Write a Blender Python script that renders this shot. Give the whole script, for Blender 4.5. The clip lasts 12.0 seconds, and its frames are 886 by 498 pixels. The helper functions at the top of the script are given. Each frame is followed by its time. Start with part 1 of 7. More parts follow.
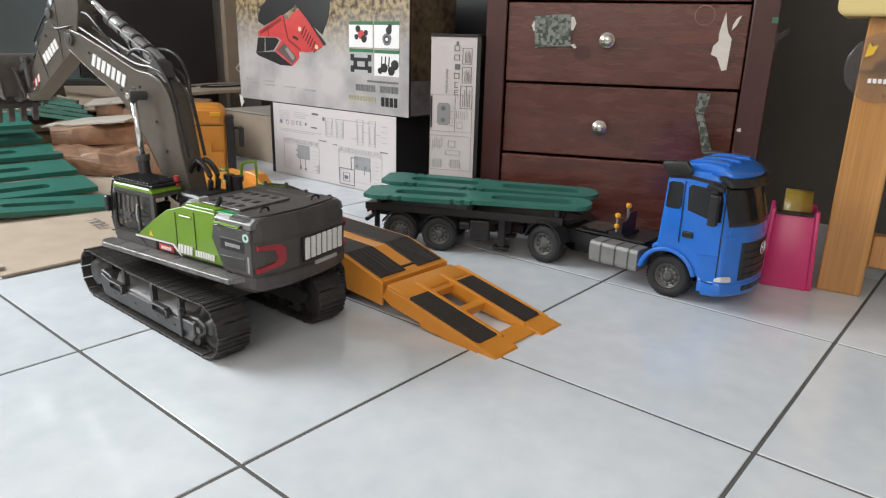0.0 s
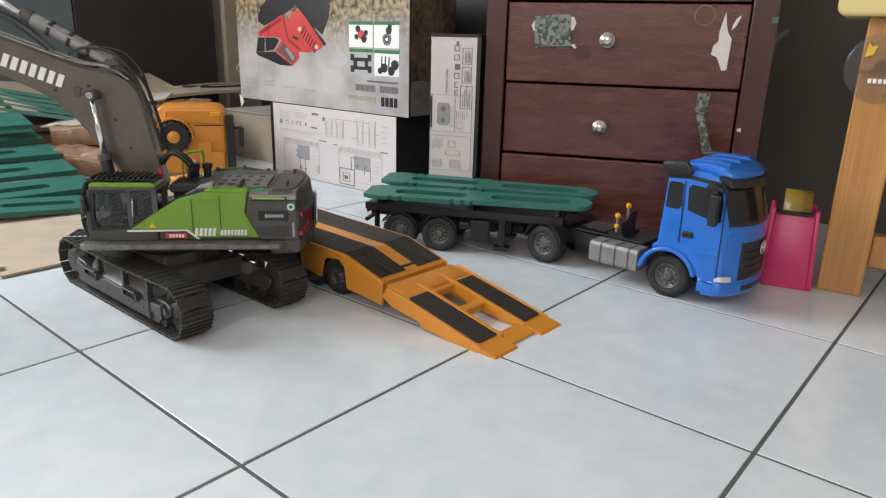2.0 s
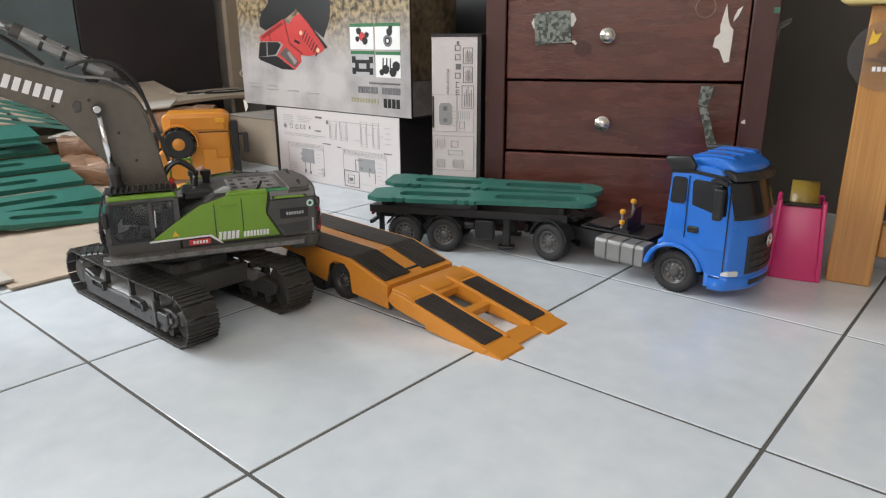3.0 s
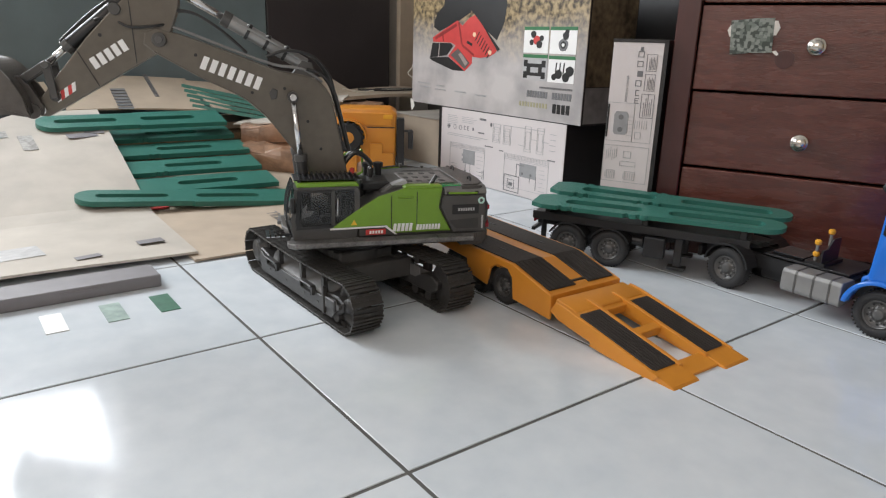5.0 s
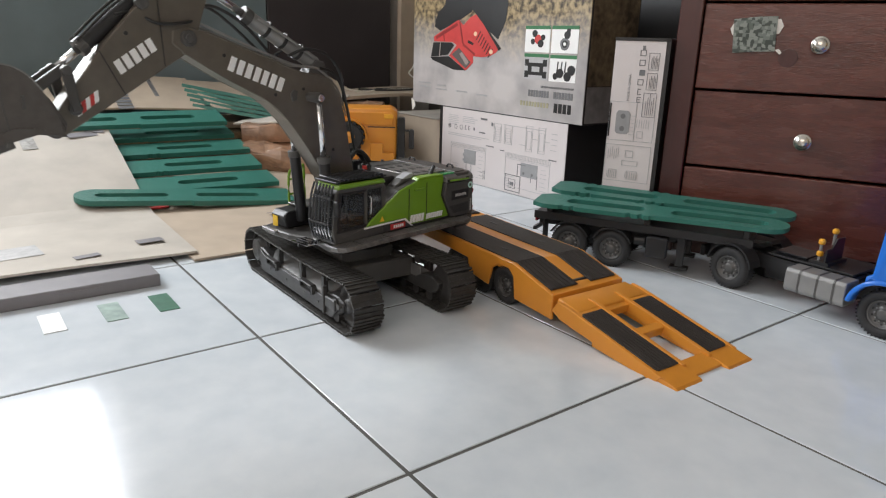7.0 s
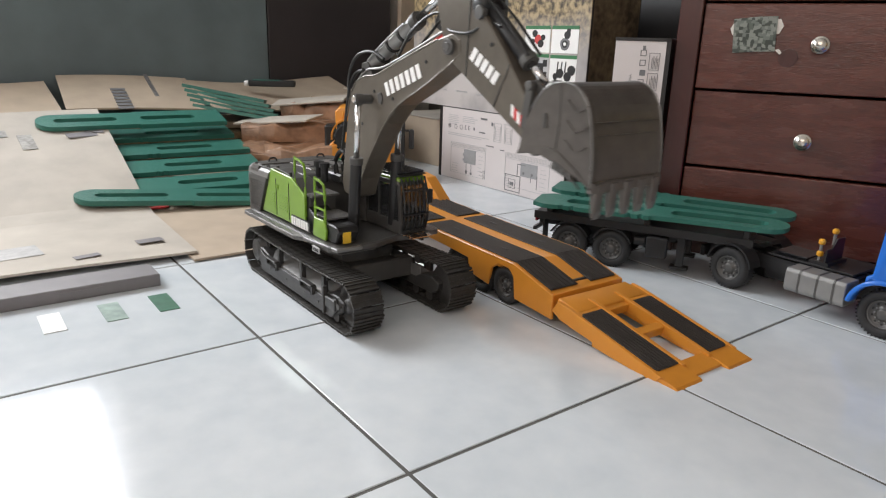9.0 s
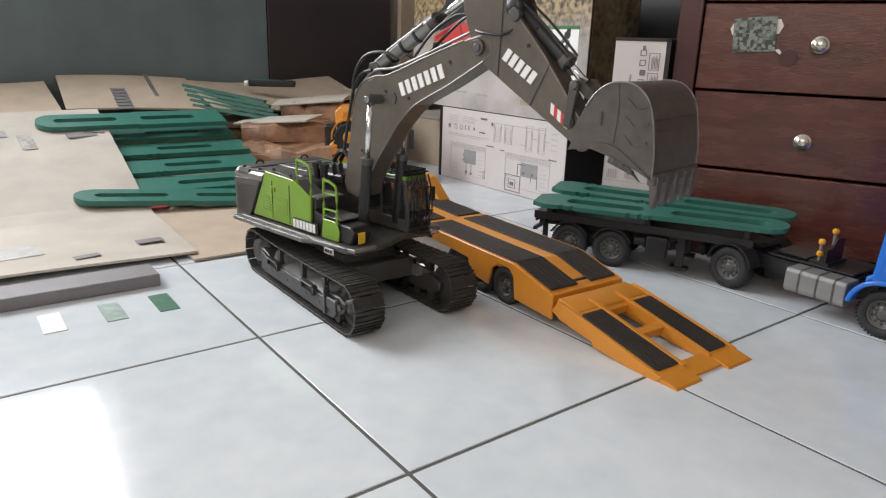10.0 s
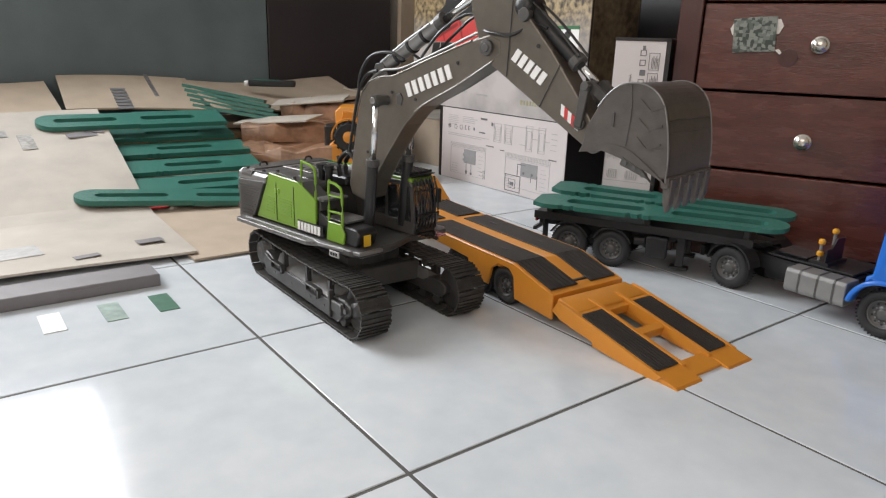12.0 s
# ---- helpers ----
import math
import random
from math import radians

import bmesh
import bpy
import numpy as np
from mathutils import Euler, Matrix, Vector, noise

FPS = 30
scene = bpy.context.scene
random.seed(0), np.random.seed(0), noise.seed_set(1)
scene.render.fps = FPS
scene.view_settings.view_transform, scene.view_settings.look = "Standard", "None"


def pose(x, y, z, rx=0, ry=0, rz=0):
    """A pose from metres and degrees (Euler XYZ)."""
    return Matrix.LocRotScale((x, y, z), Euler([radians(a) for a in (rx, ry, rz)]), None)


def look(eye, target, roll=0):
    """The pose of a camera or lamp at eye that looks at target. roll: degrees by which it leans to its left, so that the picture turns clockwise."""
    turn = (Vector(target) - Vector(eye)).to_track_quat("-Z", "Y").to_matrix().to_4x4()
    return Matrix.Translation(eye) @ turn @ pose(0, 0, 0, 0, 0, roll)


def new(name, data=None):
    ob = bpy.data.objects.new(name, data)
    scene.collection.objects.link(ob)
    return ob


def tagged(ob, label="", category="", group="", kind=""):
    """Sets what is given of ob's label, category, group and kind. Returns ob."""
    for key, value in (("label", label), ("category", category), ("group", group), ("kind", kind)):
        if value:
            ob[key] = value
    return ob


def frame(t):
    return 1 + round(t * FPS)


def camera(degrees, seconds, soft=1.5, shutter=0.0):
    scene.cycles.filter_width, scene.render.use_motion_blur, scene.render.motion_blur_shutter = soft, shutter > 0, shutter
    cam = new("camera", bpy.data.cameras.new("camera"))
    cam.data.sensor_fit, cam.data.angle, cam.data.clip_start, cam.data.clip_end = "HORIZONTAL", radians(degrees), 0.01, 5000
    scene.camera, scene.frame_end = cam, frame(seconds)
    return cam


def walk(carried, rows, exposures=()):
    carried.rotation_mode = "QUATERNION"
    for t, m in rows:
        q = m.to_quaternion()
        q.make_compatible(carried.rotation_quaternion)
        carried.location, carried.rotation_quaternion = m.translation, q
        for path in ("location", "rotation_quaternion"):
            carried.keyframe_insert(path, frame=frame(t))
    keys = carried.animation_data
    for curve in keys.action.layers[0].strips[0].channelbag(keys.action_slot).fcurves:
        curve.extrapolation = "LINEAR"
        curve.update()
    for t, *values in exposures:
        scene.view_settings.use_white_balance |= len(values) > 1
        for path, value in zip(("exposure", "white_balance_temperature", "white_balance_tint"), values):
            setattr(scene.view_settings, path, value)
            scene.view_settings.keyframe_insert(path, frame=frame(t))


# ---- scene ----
cam = camera(66.4, 12.0, soft=1.2, shutter=0.5)
PATH = [
    (0, (0.555, -0.337, 0.435), (-0.677, 1.125, -0.155), 1.5),
    (2.7, (0.555, -0.337, 0.435), (-0.677, 1.125, -0.155), 1.5),
    (3, (0.561, -0.328, 0.442), (-0.692, 1.112, -0.156), -0.3),
    (3.5, (0.541, -0.345, 0.43), (-0.75, 1.064, -0.16), 2.0),
    (3.7, (0.526, -0.35, 0.436), (-0.836, 0.986, -0.164), 2.1),
    (5.3, (0.501, -0.342, 0.428), (-1.028, 0.809, -0.153), 1.8),
    (5.5, (0.5, -0.342, 0.428), (-1.028, 0.809, -0.153), 1.8),
    (6, (0.496, -0.339, 0.424), (-1.034, 0.813, -0.156), 1.8),
    (12, (0.496, -0.339, 0.424), (-1.034, 0.813, -0.156), 1.8),
]
walk(cam, [(t, look(eye, target, roll)) for t, eye, target, roll in PATH], [(0.0, 0.17, 6540, 11.0), (3.3, 0.17, 6540, 11.0), (5.3, -0.02, 6540, 12.0), (7.2, -0.02, 6580, 12.0), (8.8, -0.02, 6680, 13.0), (12.0, -0.02, 6700, 13.0)])

# ---- daylight ----
world = bpy.data.worlds.new("sky")
scene.world = world
world.use_nodes = True
_sky = world.node_tree.nodes.new("ShaderNodeTexSky")
_sky.sky_type, _sky.sun_disc = "NISHITA", False
_sky.sun_elevation, _sky.sun_rotation = radians(38), radians(-100)
world.node_tree.nodes["Background"].inputs["Strength"].default_value = 0.12
world.node_tree.links.new(_sky.outputs[0], world.node_tree.nodes["Background"].inputs["Color"])
scene.view_settings.exposure = 0.0


def window_light(name, eye, target, w, h, watts, colour):
    d = bpy.data.lights.new(name, "AREA")
    d.shape, d.size, d.size_y, d.energy, d.color = "RECTANGLE", w, h, watts, colour
    ob = new(name, d)
    ob.matrix_world = look(eye, target)
    return ob


window_light("window_light", (-2.34, -0.75, 1.55), (0, -0.3, 0.55), 1.7, 1.2, 90, (0.91, 0.965, 1.0))
# Fill lamp added behind the camera; no window is known there.
window_light("window_light_rear", (0.9, -2.14, 1.5), (0.0, 0.4, 0.3), 1.9, 1.3, 25, (1.0, 0.86, 0.74))

# ---- materials ----
MATS = {}


def mat(name, colour, rough=0.5, metal=0.0, vary=0.12, scale=40.0, bump=0.0, bump_scale=200.0, second=None, coat=0.0, trans=0.0, alpha=1.0, spread=0.5, per_object=0.0, stretch=(1, 1, 1), place=False):
    """Procedural surface: two scales of noise on the colour, roughness wear and fine relief, in metres."""
    if name in MATS:
        return MATS[name]
    m = bpy.data.materials.new(name)
    m.use_nodes = True
    nt = m.node_tree
    b = nt.nodes["Principled BSDF"]
    link = nt.links.new
    tc = nt.nodes.new("ShaderNodeTexCoord")
    mp = nt.nodes.new("ShaderNodeMapping")
    mp.inputs["Scale"].default_value = stretch
    link(nt.nodes.new("ShaderNodeNewGeometry").outputs["Position"] if place else tc.outputs["Object"], mp.inputs["Vector"])
    n1 = nt.nodes.new("ShaderNodeTexNoise")
    n1.inputs["Scale"].default_value, n1.inputs["Detail"].default_value = scale, 6
    n2 = nt.nodes.new("ShaderNodeTexNoise")
    n2.inputs["Scale"].default_value, n2.inputs["Detail"].default_value = scale * 0.17, 4
    link(mp.outputs[0], n1.inputs["Vector"])
    link(mp.outputs[0], n2.inputs["Vector"])
    add = nt.nodes.new("ShaderNodeMath")
    add.operation = "ADD"
    link(n1.outputs["Fac"], add.inputs[0])
    link(n2.outputs["Fac"], add.inputs[1])
    ramp = nt.nodes.new("ShaderNodeMapRange")
    ramp.inputs["From Min"].default_value, ramp.inputs["From Max"].default_value = 1 - spread * 0.6, 1 + spread * 0.6
    link(add.outputs[0], ramp.inputs["Value"])
    mix = nt.nodes.new("ShaderNodeMix")
    mix.data_type = "RGBA"
    link(ramp.outputs[0], mix.inputs["Factor"])
    c = colour
    lo = second if second else tuple(max(0, v * (1 - vary)) for v in c)
    hi = tuple(min(1, v * (1 + vary)) for v in c) if not second else c
    mix.inputs["A"].default_value = (*lo, 1)
    mix.inputs["B"].default_value = (*hi, 1)
    out = mix.outputs["Result"]
    if per_object:
        oi = nt.nodes.new("ShaderNodeObjectInfo")
        mr = nt.nodes.new("ShaderNodeMapRange")
        mr.inputs["To Min"].default_value, mr.inputs["To Max"].default_value = 1 - per_object, 1 + per_object
        link(oi.outputs["Random"], mr.inputs["Value"])
        hsv = nt.nodes.new("ShaderNodeHueSaturation")
        link(mr.outputs[0], hsv.inputs["Value"])
        link(out, hsv.inputs["Color"])
        out = hsv.outputs[0]
    link(out, b.inputs["Base Color"])
    rr = nt.nodes.new("ShaderNodeMapRange")
    rr.inputs["To Min"].default_value, rr.inputs["To Max"].default_value = max(0.02, rough - 0.08), min(1, rough + 0.08)
    link(n2.outputs["Fac"], rr.inputs["Value"])
    link(rr.outputs[0], b.inputs["Roughness"])
    b.inputs["Metallic"].default_value = metal
    b.inputs["Coat Weight"].default_value = coat
    b.inputs["Transmission Weight"].default_value = trans
    b.inputs["Alpha"].default_value = alpha
    if bump:
        n3 = nt.nodes.new("ShaderNodeTexNoise")
        n3.inputs["Scale"].default_value, n3.inputs["Detail"].default_value = bump_scale, 3
        link(mp.outputs[0], n3.inputs["Vector"])
        bp = nt.nodes.new("ShaderNodeBump")
        bp.inputs["Strength"].default_value, bp.inputs["Distance"].default_value = bump, 0.002
        link(n3.outputs["Fac"], bp.inputs["Height"])
        link(bp.outputs[0], b.inputs["Normal"])
    MATS[name] = m
    return m


TILE = mat("glazed_tile", (0.735, 0.775, 0.805), 0.12, vary=0.05, scale=22, second=(0.54, 0.60, 0.65), spread=0.9, place=True, bump=0.13, bump_scale=11, per_object=0.02)
GROUT = mat("grout", (0.10, 0.10, 0.095), 0.9, bump=0.4)
PLASTER = mat("wall_paint", (0.50, 0.47, 0.43), 0.8, scale=12, bump=0.1)
# North wall: its shade is put into this dark brown-grey base colour.
NORTH = mat("shade_toned_wall_paint", (0.092, 0.083, 0.072), 0.7, scale=12, bump=0.1)
CEIL = mat("ceiling_paint", (0.75, 0.74, 0.72), 0.9)
# Door colour raised towards grey-teal to take in the window's veiling haze.
DARKWALL_HAZE = mat("dark_panel_haze", (0.145, 0.188, 0.203), 0.32, scale=5, vary=0.2)
DARKWALL2 = mat("dark_panel_brown", (0.042, 0.036, 0.038), 0.4, scale=5, vary=0.2)
DGREY = mat("dark_grey_plastic", (0.070, 0.068, 0.065), 0.42, bump=0.12, bump_scale=900)
TAUPE = mat("taupe_metal_paint", (0.138, 0.122, 0.101), 0.33, metal=0.35, scale=60, bump=0.08, bump_scale=700)
BUCKET = mat("worn_bucket_paint", (0.105, 0.094, 0.086), 0.36, metal=0.3, scale=70, vary=0.22, bump=0.15, bump_scale=500)
BLACK = mat("black_plastic", (0.016, 0.016, 0.017), 0.4, bump=0.1, bump_scale=800)
RUBBER = mat("tyre_rubber", (0.022, 0.022, 0.023), 0.75, bump=0.3, bump_scale=600, scale=90)
UNDER = mat("undercarriage_paint", (0.042, 0.041, 0.040), 0.42, bump=0.15, bump_scale=600, vary=0.2)
SHOE = mat("track_steel", (0.052, 0.05, 0.047), 0.5, metal=0.35, bump=0.3, bump_scale=500, scale=120, vary=0.3, per_object=0.12)
LIME = mat("lime_green_paint", (0.165, 0.325, 0.018), 0.33, vary=0.06, coat=0.3)
CHROME = mat("chrome", (0.75, 0.75, 0.76), 0.14, metal=1.0, vary=0.03)
KNOB = mat("worn_knob_metal", (0.60, 0.57, 0.52), 0.24, metal=1.0, vary=0.15)
WHITE = mat("white_print", (0.8, 0.8, 0.79), 0.5, vary=0.03)
# Worn plate grey; on the track frames its paleness stands for window light.
PLATE = mat("worn_and_lit_grey_plate", (0.20, 0.198, 0.195), 0.33, metal=0.3, scale=50, vary=0.2)
TREAD = mat("tread_plate", (0.175, 0.17, 0.165), 0.36, metal=0.4, scale=300, vary=0.45, bump=0.35, bump_scale=420)
WEIGHT = mat("matt_counterweight_paint", (0.072, 0.067, 0.062), 0.48, scale=30, vary=0.22, bump=0.2, bump_scale=700)
ROOFBAR = mat("glossy_black_bar", (0.030, 0.032, 0.036), 0.16, vary=0.05)
REDLENS = mat("red_lens", (0.30, 0.02, 0.03), 0.2)
RED = mat("red_print", (0.55, 0.05, 0.045), 0.45)
CABGLASS = mat("cab_glass", (0.05, 0.055, 0.06), 0.05, vary=0.05, alpha=0.38)
SILVERLAMP = mat("headlamp_lens", (0.62, 0.62, 0.60), 0.15, metal=0.3)
SMOKED = mat("smoked_black_glass", (0.010, 0.010, 0.012), 0.12, vary=0.05)
HOSE = mat("hose_rubber", (0.018, 0.018, 0.018), 0.35)
ORANGE = mat("orange_plastic", (0.67, 0.265, 0.032), 0.36, vary=0.06, scale=25, bump=0.04, bump_scale=600)
MATBLK = mat("ribbed_mat", (0.033, 0.027, 0.024), 0.6, bump=0.3, bump_scale=500, vary=0.25)
BLUE = mat("blue_plastic", (0.012, 0.150, 0.60), 0.28, vary=0.06, coat=0.4)
SILVER = mat("grey_silver_plastic", (0.27, 0.27, 0.265), 0.35, metal=0.4)
RIM = mat("grey_rim", (0.115, 0.113, 0.11), 0.38, metal=0.5)
AMBER = mat("amber_cap", (0.75, 0.36, 0.03), 0.3)
GREEN = mat("green_printed_plastic", (0.032, 0.168, 0.132), 0.38, vary=0.12, scale=70, second=(0.022, 0.128, 0.100), bump=0.35, bump_scale=300, per_object=0.08, stretch=(1, 4, 1))
REDWOOD = mat("red_stained_wood", (0.150, 0.044, 0.029), 0.27, scale=110, second=(0.056, 0.015, 0.011), bump=0.22, bump_scale=190, coat=0.4, stretch=(0.55, 3.0, 3.0), spread=0.8)
REDWOOD_D = mat("dark_stained_wood", (0.075, 0.020, 0.016), 0.35, scale=34, second=(0.042, 0.011, 0.010), bump=0.12, bump_scale=160, coat=0.3, stretch=(3.0, 3.0, 0.35), spread=0.9)
PINE = mat("varnished_pine", (0.60, 0.31, 0.092), 0.3, scale=55, second=(0.36, 0.15, 0.036), coat=0.35, stretch=(5.5, 5.5, 0.12), spread=0.8, bump=0.1, bump_scale=120)
CARD = mat("cardboard", (0.43, 0.350, 0.268), 0.8, scale=14, vary=0.1, bump=0.15, bump_scale=300)
CARDPALE = mat("pale_cardboard", (0.47, 0.43, 0.375), 0.72, scale=9, vary=0.16, bump=0.15, bump_scale=300)
CARDEDGE = mat("cardboard_edge", (0.22, 0.15, 0.09), 0.9, scale=120, vary=0.35, bump=0.4)
KRAFT = mat("kraft_wrap", (0.34, 0.20, 0.125), 0.3, scale=30, vary=0.45, bump=0.9, bump_scale=45, coat=0.5)
BOXWHITE = mat("white_box_board", (0.64, 0.595, 0.59), 0.45, scale=16, vary=0.03)
BOXBLACK = mat("black_box_board", (0.018, 0.017, 0.017), 0.4)
INK = mat("grey_ink", (0.16, 0.16, 0.165), 0.6)
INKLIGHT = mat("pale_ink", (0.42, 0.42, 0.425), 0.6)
PINK = mat("pink_plastic", (0.62, 0.035, 0.17), 0.3, vary=0.05)
TAPE = mat("amber_tape", (0.27, 0.185, 0.03), 0.3, vary=0.15)
TAPECORE = mat("tape_core", (0.20, 0.16, 0.05), 0.4)
CLEAR = mat("clear_plastic", (0.20, 0.20, 0.20), 0.1, alpha=0.10, vary=0.05)
FILM = mat("shiny_film", (0.80, 0.80, 0.80), 0.10, alpha=0.75, bump=0.8, bump_scale=60)
CREAM = mat("cream_paint", (0.66, 0.52, 0.22), 0.35, vary=0.06)
YELLOW = mat("yellow_print", (0.75, 0.47, 0.03), 0.45)
PAPER = mat("torn_paper", (0.72, 0.69, 0.64), 0.8, bump=0.2)
GREYBAR = mat("grey_cardboard", (0.20, 0.19, 0.20), 0.5, scale=20)
FLOORTAPE = mat("green_tape", (0.055, 0.17, 0.11), 0.4, scale=60, vary=0.3)
FLOORTAPE2 = mat("worn_green_tape", (0.28, 0.38, 0.34), 0.4, scale=60, vary=0.3)
WIREW = mat("white_cable", (0.70, 0.66, 0.58), 0.5)
ROOFCYAN = mat("green_glass_trim", (0.02, 0.28, 0.09), 0.25)


def add_hatch(m, scale):
    """Fine slanting layer lines, lighter than the body, as a nozzle leaves them."""
    nt = m.node_tree
    b = nt.nodes["Principled BSDF"]
    src = b.inputs["Base Color"].links[0].from_socket
    tc = nt.nodes.new("ShaderNodeTexCoord")
    w = nt.nodes.new("ShaderNodeTexWave")
    w.bands_direction = "DIAGONAL"
    w.inputs["Scale"].default_value, w.inputs["Distortion"].default_value, w.inputs["Detail"].default_value = scale, 1.5, 3
    nt.links.new(tc.outputs["Object"], w.inputs["Vector"])
    n = nt.nodes.new("ShaderNodeTexNoise")
    n.inputs["Scale"].default_value = 16
    nt.links.new(tc.outputs["Object"], n.inputs["Vector"])
    mu = nt.nodes.new("ShaderNodeMath")
    mu.operation = "MULTIPLY"
    nt.links.new(w.outputs["Fac"], mu.inputs[0])
    half = nt.nodes.new("ShaderNodeMath")
    half.operation = "MULTIPLY"
    half.inputs[1].default_value = 0.45
    nt.links.new(n.outputs["Fac"], half.inputs[0])
    nt.links.new(half.outputs[0], mu.inputs[1])
    mix = nt.nodes.new("ShaderNodeMix")
    mix.data_type = "RGBA"
    nt.links.new(mu.outputs[0], mix.inputs["Factor"])
    nt.links.new(src, mix.inputs["A"])
    mix.inputs["B"].default_value = (0.07, 0.26, 0.205, 1)
    nt.links.new(mix.outputs["Result"], b.inputs["Base Color"])


add_hatch(GREEN, 120)


def voronoi_mat(name, colours, scale, rough=0.6):
    """Patches of a few flat colours."""
    m = bpy.data.materials.new(name)
    m.use_nodes = True
    nt = m.node_tree
    b = nt.nodes["Principled BSDF"]
    tc = nt.nodes.new("ShaderNodeTexCoord")
    v = nt.nodes.new("ShaderNodeTexVoronoi")
    v.distance = "CHEBYCHEV"
    v.inputs["Scale"].default_value = scale
    v.inputs["Randomness"].default_value = 0.75
    r = nt.nodes.new("ShaderNodeValToRGB")
    r.color_ramp.interpolation = "CONSTANT"
    while len(r.color_ramp.elements) < len(colours):
        r.color_ramp.elements.new(0.5)
    for i, c in enumerate(colours):
        r.color_ramp.elements[i].position = i / len(colours)
        r.color_ramp.elements[i].color = (*c, 1)
    nt.links.new(tc.outputs["Object"], v.inputs["Vector"])
    nt.links.new(v.outputs["Color"], r.inputs["Fac"])
    nt.links.new(r.outputs["Color"], b.inputs["Base Color"])
    b.inputs["Roughness"].default_value = rough
    return m


CAMO = voronoi_mat("camouflage_tape", [(0.10, 0.12, 0.10), (0.045, 0.055, 0.045), (0.24, 0.26, 0.23), (0.16, 0.18, 0.16)], 160)


def photo_mat():
    """Printed picture of a misty gravel track: straw-coloured scrub fading into pale mist."""
    m = bpy.data.materials.new("printed_scrub")
    m.use_nodes = True
    nt = m.node_tree
    link = nt.links.new
    b = nt.nodes["Principled BSDF"]
    tc = nt.nodes.new("ShaderNodeTexCoord")
    sep = nt.nodes.new("ShaderNodeSeparateXYZ")
    link(tc.outputs["Object"], sep.inputs[0])
    big = nt.nodes.new("ShaderNodeTexNoise")
    big.inputs["Scale"].default_value, big.inputs["Detail"].default_value = 7, 7
    link(tc.outputs["Object"], big.inputs["Vector"])
    fine = nt.nodes.new("ShaderNodeTexNoise")
    fine.inputs["Scale"].default_value, fine.inputs["Detail"].default_value = 60, 8
    link(tc.outputs["Object"], fine.inputs["Vector"])
    ma = nt.nodes.new("ShaderNodeMath")
    ma.operation = "MULTIPLY_ADD"
    ma.inputs[1].default_value = 0.16
    link(big.outputs["Fac"], ma.inputs[0])
    link(sep.outputs["Z"], ma.inputs[2])
    grad = nt.nodes.new("ShaderNodeMapRange")
    grad.inputs["From Min"].default_value, grad.inputs["From Max"].default_value = 0.23, 0.37
    link(ma.outputs[0], grad.inputs["Value"])
    scrub = nt.nodes.new("ShaderNodeValToRGB")
    scrub.color_ramp.elements[0].position, scrub.color_ramp.elements[0].color = 0.38, (0.05, 0.036, 0.02, 1)
    scrub.color_ramp.elements[1].position, scrub.color_ramp.elements[1].color = 0.62, (0.40, 0.30, 0.16, 1)
    link(fine.outputs["Fac"], scrub.inputs["Fac"])
    mist = nt.nodes.new("ShaderNodeValToRGB")
    mist.color_ramp.elements[0].position, mist.color_ramp.elements[0].color = 0.34, (0.30, 0.285, 0.285, 1)
    mist.color_ramp.elements[1].position, mist.color_ramp.elements[1].color = 0.6, (0.52, 0.49, 0.48, 1)
    link(big.outputs["Fac"], mist.inputs["Fac"])
    mix = nt.nodes.new("ShaderNodeMix")
    mix.data_type = "RGBA"
    link(grad.outputs[0], mix.inputs["Factor"])
    link(mist.outputs[0], mix.inputs["A"])
    link(scrub.outputs[0], mix.inputs["B"])
    link(mix.outputs["Result"], b.inputs["Base Color"])
    b.inputs["Roughness"].default_value = 0.35
    return m


PHOTO = photo_mat()


# ---- mesh helpers ----
def mesh_of(name, bm, material, smooth=False):
    bmesh.ops.recalc_face_normals(bm, faces=bm.faces)
    me = bpy.data.meshes.new(name)
    bm.to_mesh(me)
    bm.free()
    me.materials.append(material)
    if smooth:
        me.shade_auto_smooth(angle=radians(40)) if hasattr(me, "shade_auto_smooth") else [setattr(p, "use_smooth", True) for p in me.polygons]
    return me


def part(name, bm, material, parent=None, label="", smooth=False, at=None):
    """Links a bmesh as one mesh object under a thing or under a part."""
    ob = new(name, mesh_of(name, bm, material, smooth))
    if name.endswith("_bar") and name.split("_")[0] in ("maker", "model", "name", "stick") or name == "small_print":
        tagged(ob, kind="stuff")
    if at is not None:
        ob.matrix_basis = at
    if parent is not None:
        ob.parent = parent
    if label:
        tagged(ob, label)
    return ob


def thing(name, label, category, at=None, group="", kind=""):
    ob = new(name)
    ob.empty_display_size = 0.02
    if at is not None:
        ob.matrix_basis = at
    return tagged(ob, label, category, group, kind)


def join(*bms):
    out = bms[0]
    for b in bms[1:]:
        me = bpy.data.meshes.new("tmp")
        b.to_mesh(me)
        out.from_mesh(me)
        bpy.data.meshes.remove(me)
        b.free()
    return out


def box(x0, x1, y0, y1, z0, z1, bevel=0.0, seg=1, m=None):
    bm = bmesh.new()
    bmesh.ops.create_cube(bm, size=1)
    bmesh.ops.scale(bm, vec=(abs(x1 - x0), abs(y1 - y0), abs(z1 - z0)), verts=bm.verts)
    bmesh.ops.translate(bm, vec=((x0 + x1) / 2, (y0 + y1) / 2, (z0 + z1) / 2), verts=bm.verts)
    if bevel:
        bmesh.ops.bevel(bm, geom=bm.edges[:], offset=bevel, segments=seg, affect="EDGES", profile=0.5)
    if m is not None:
        bmesh.ops.transform(bm, matrix=m, verts=bm.verts)
    return bm


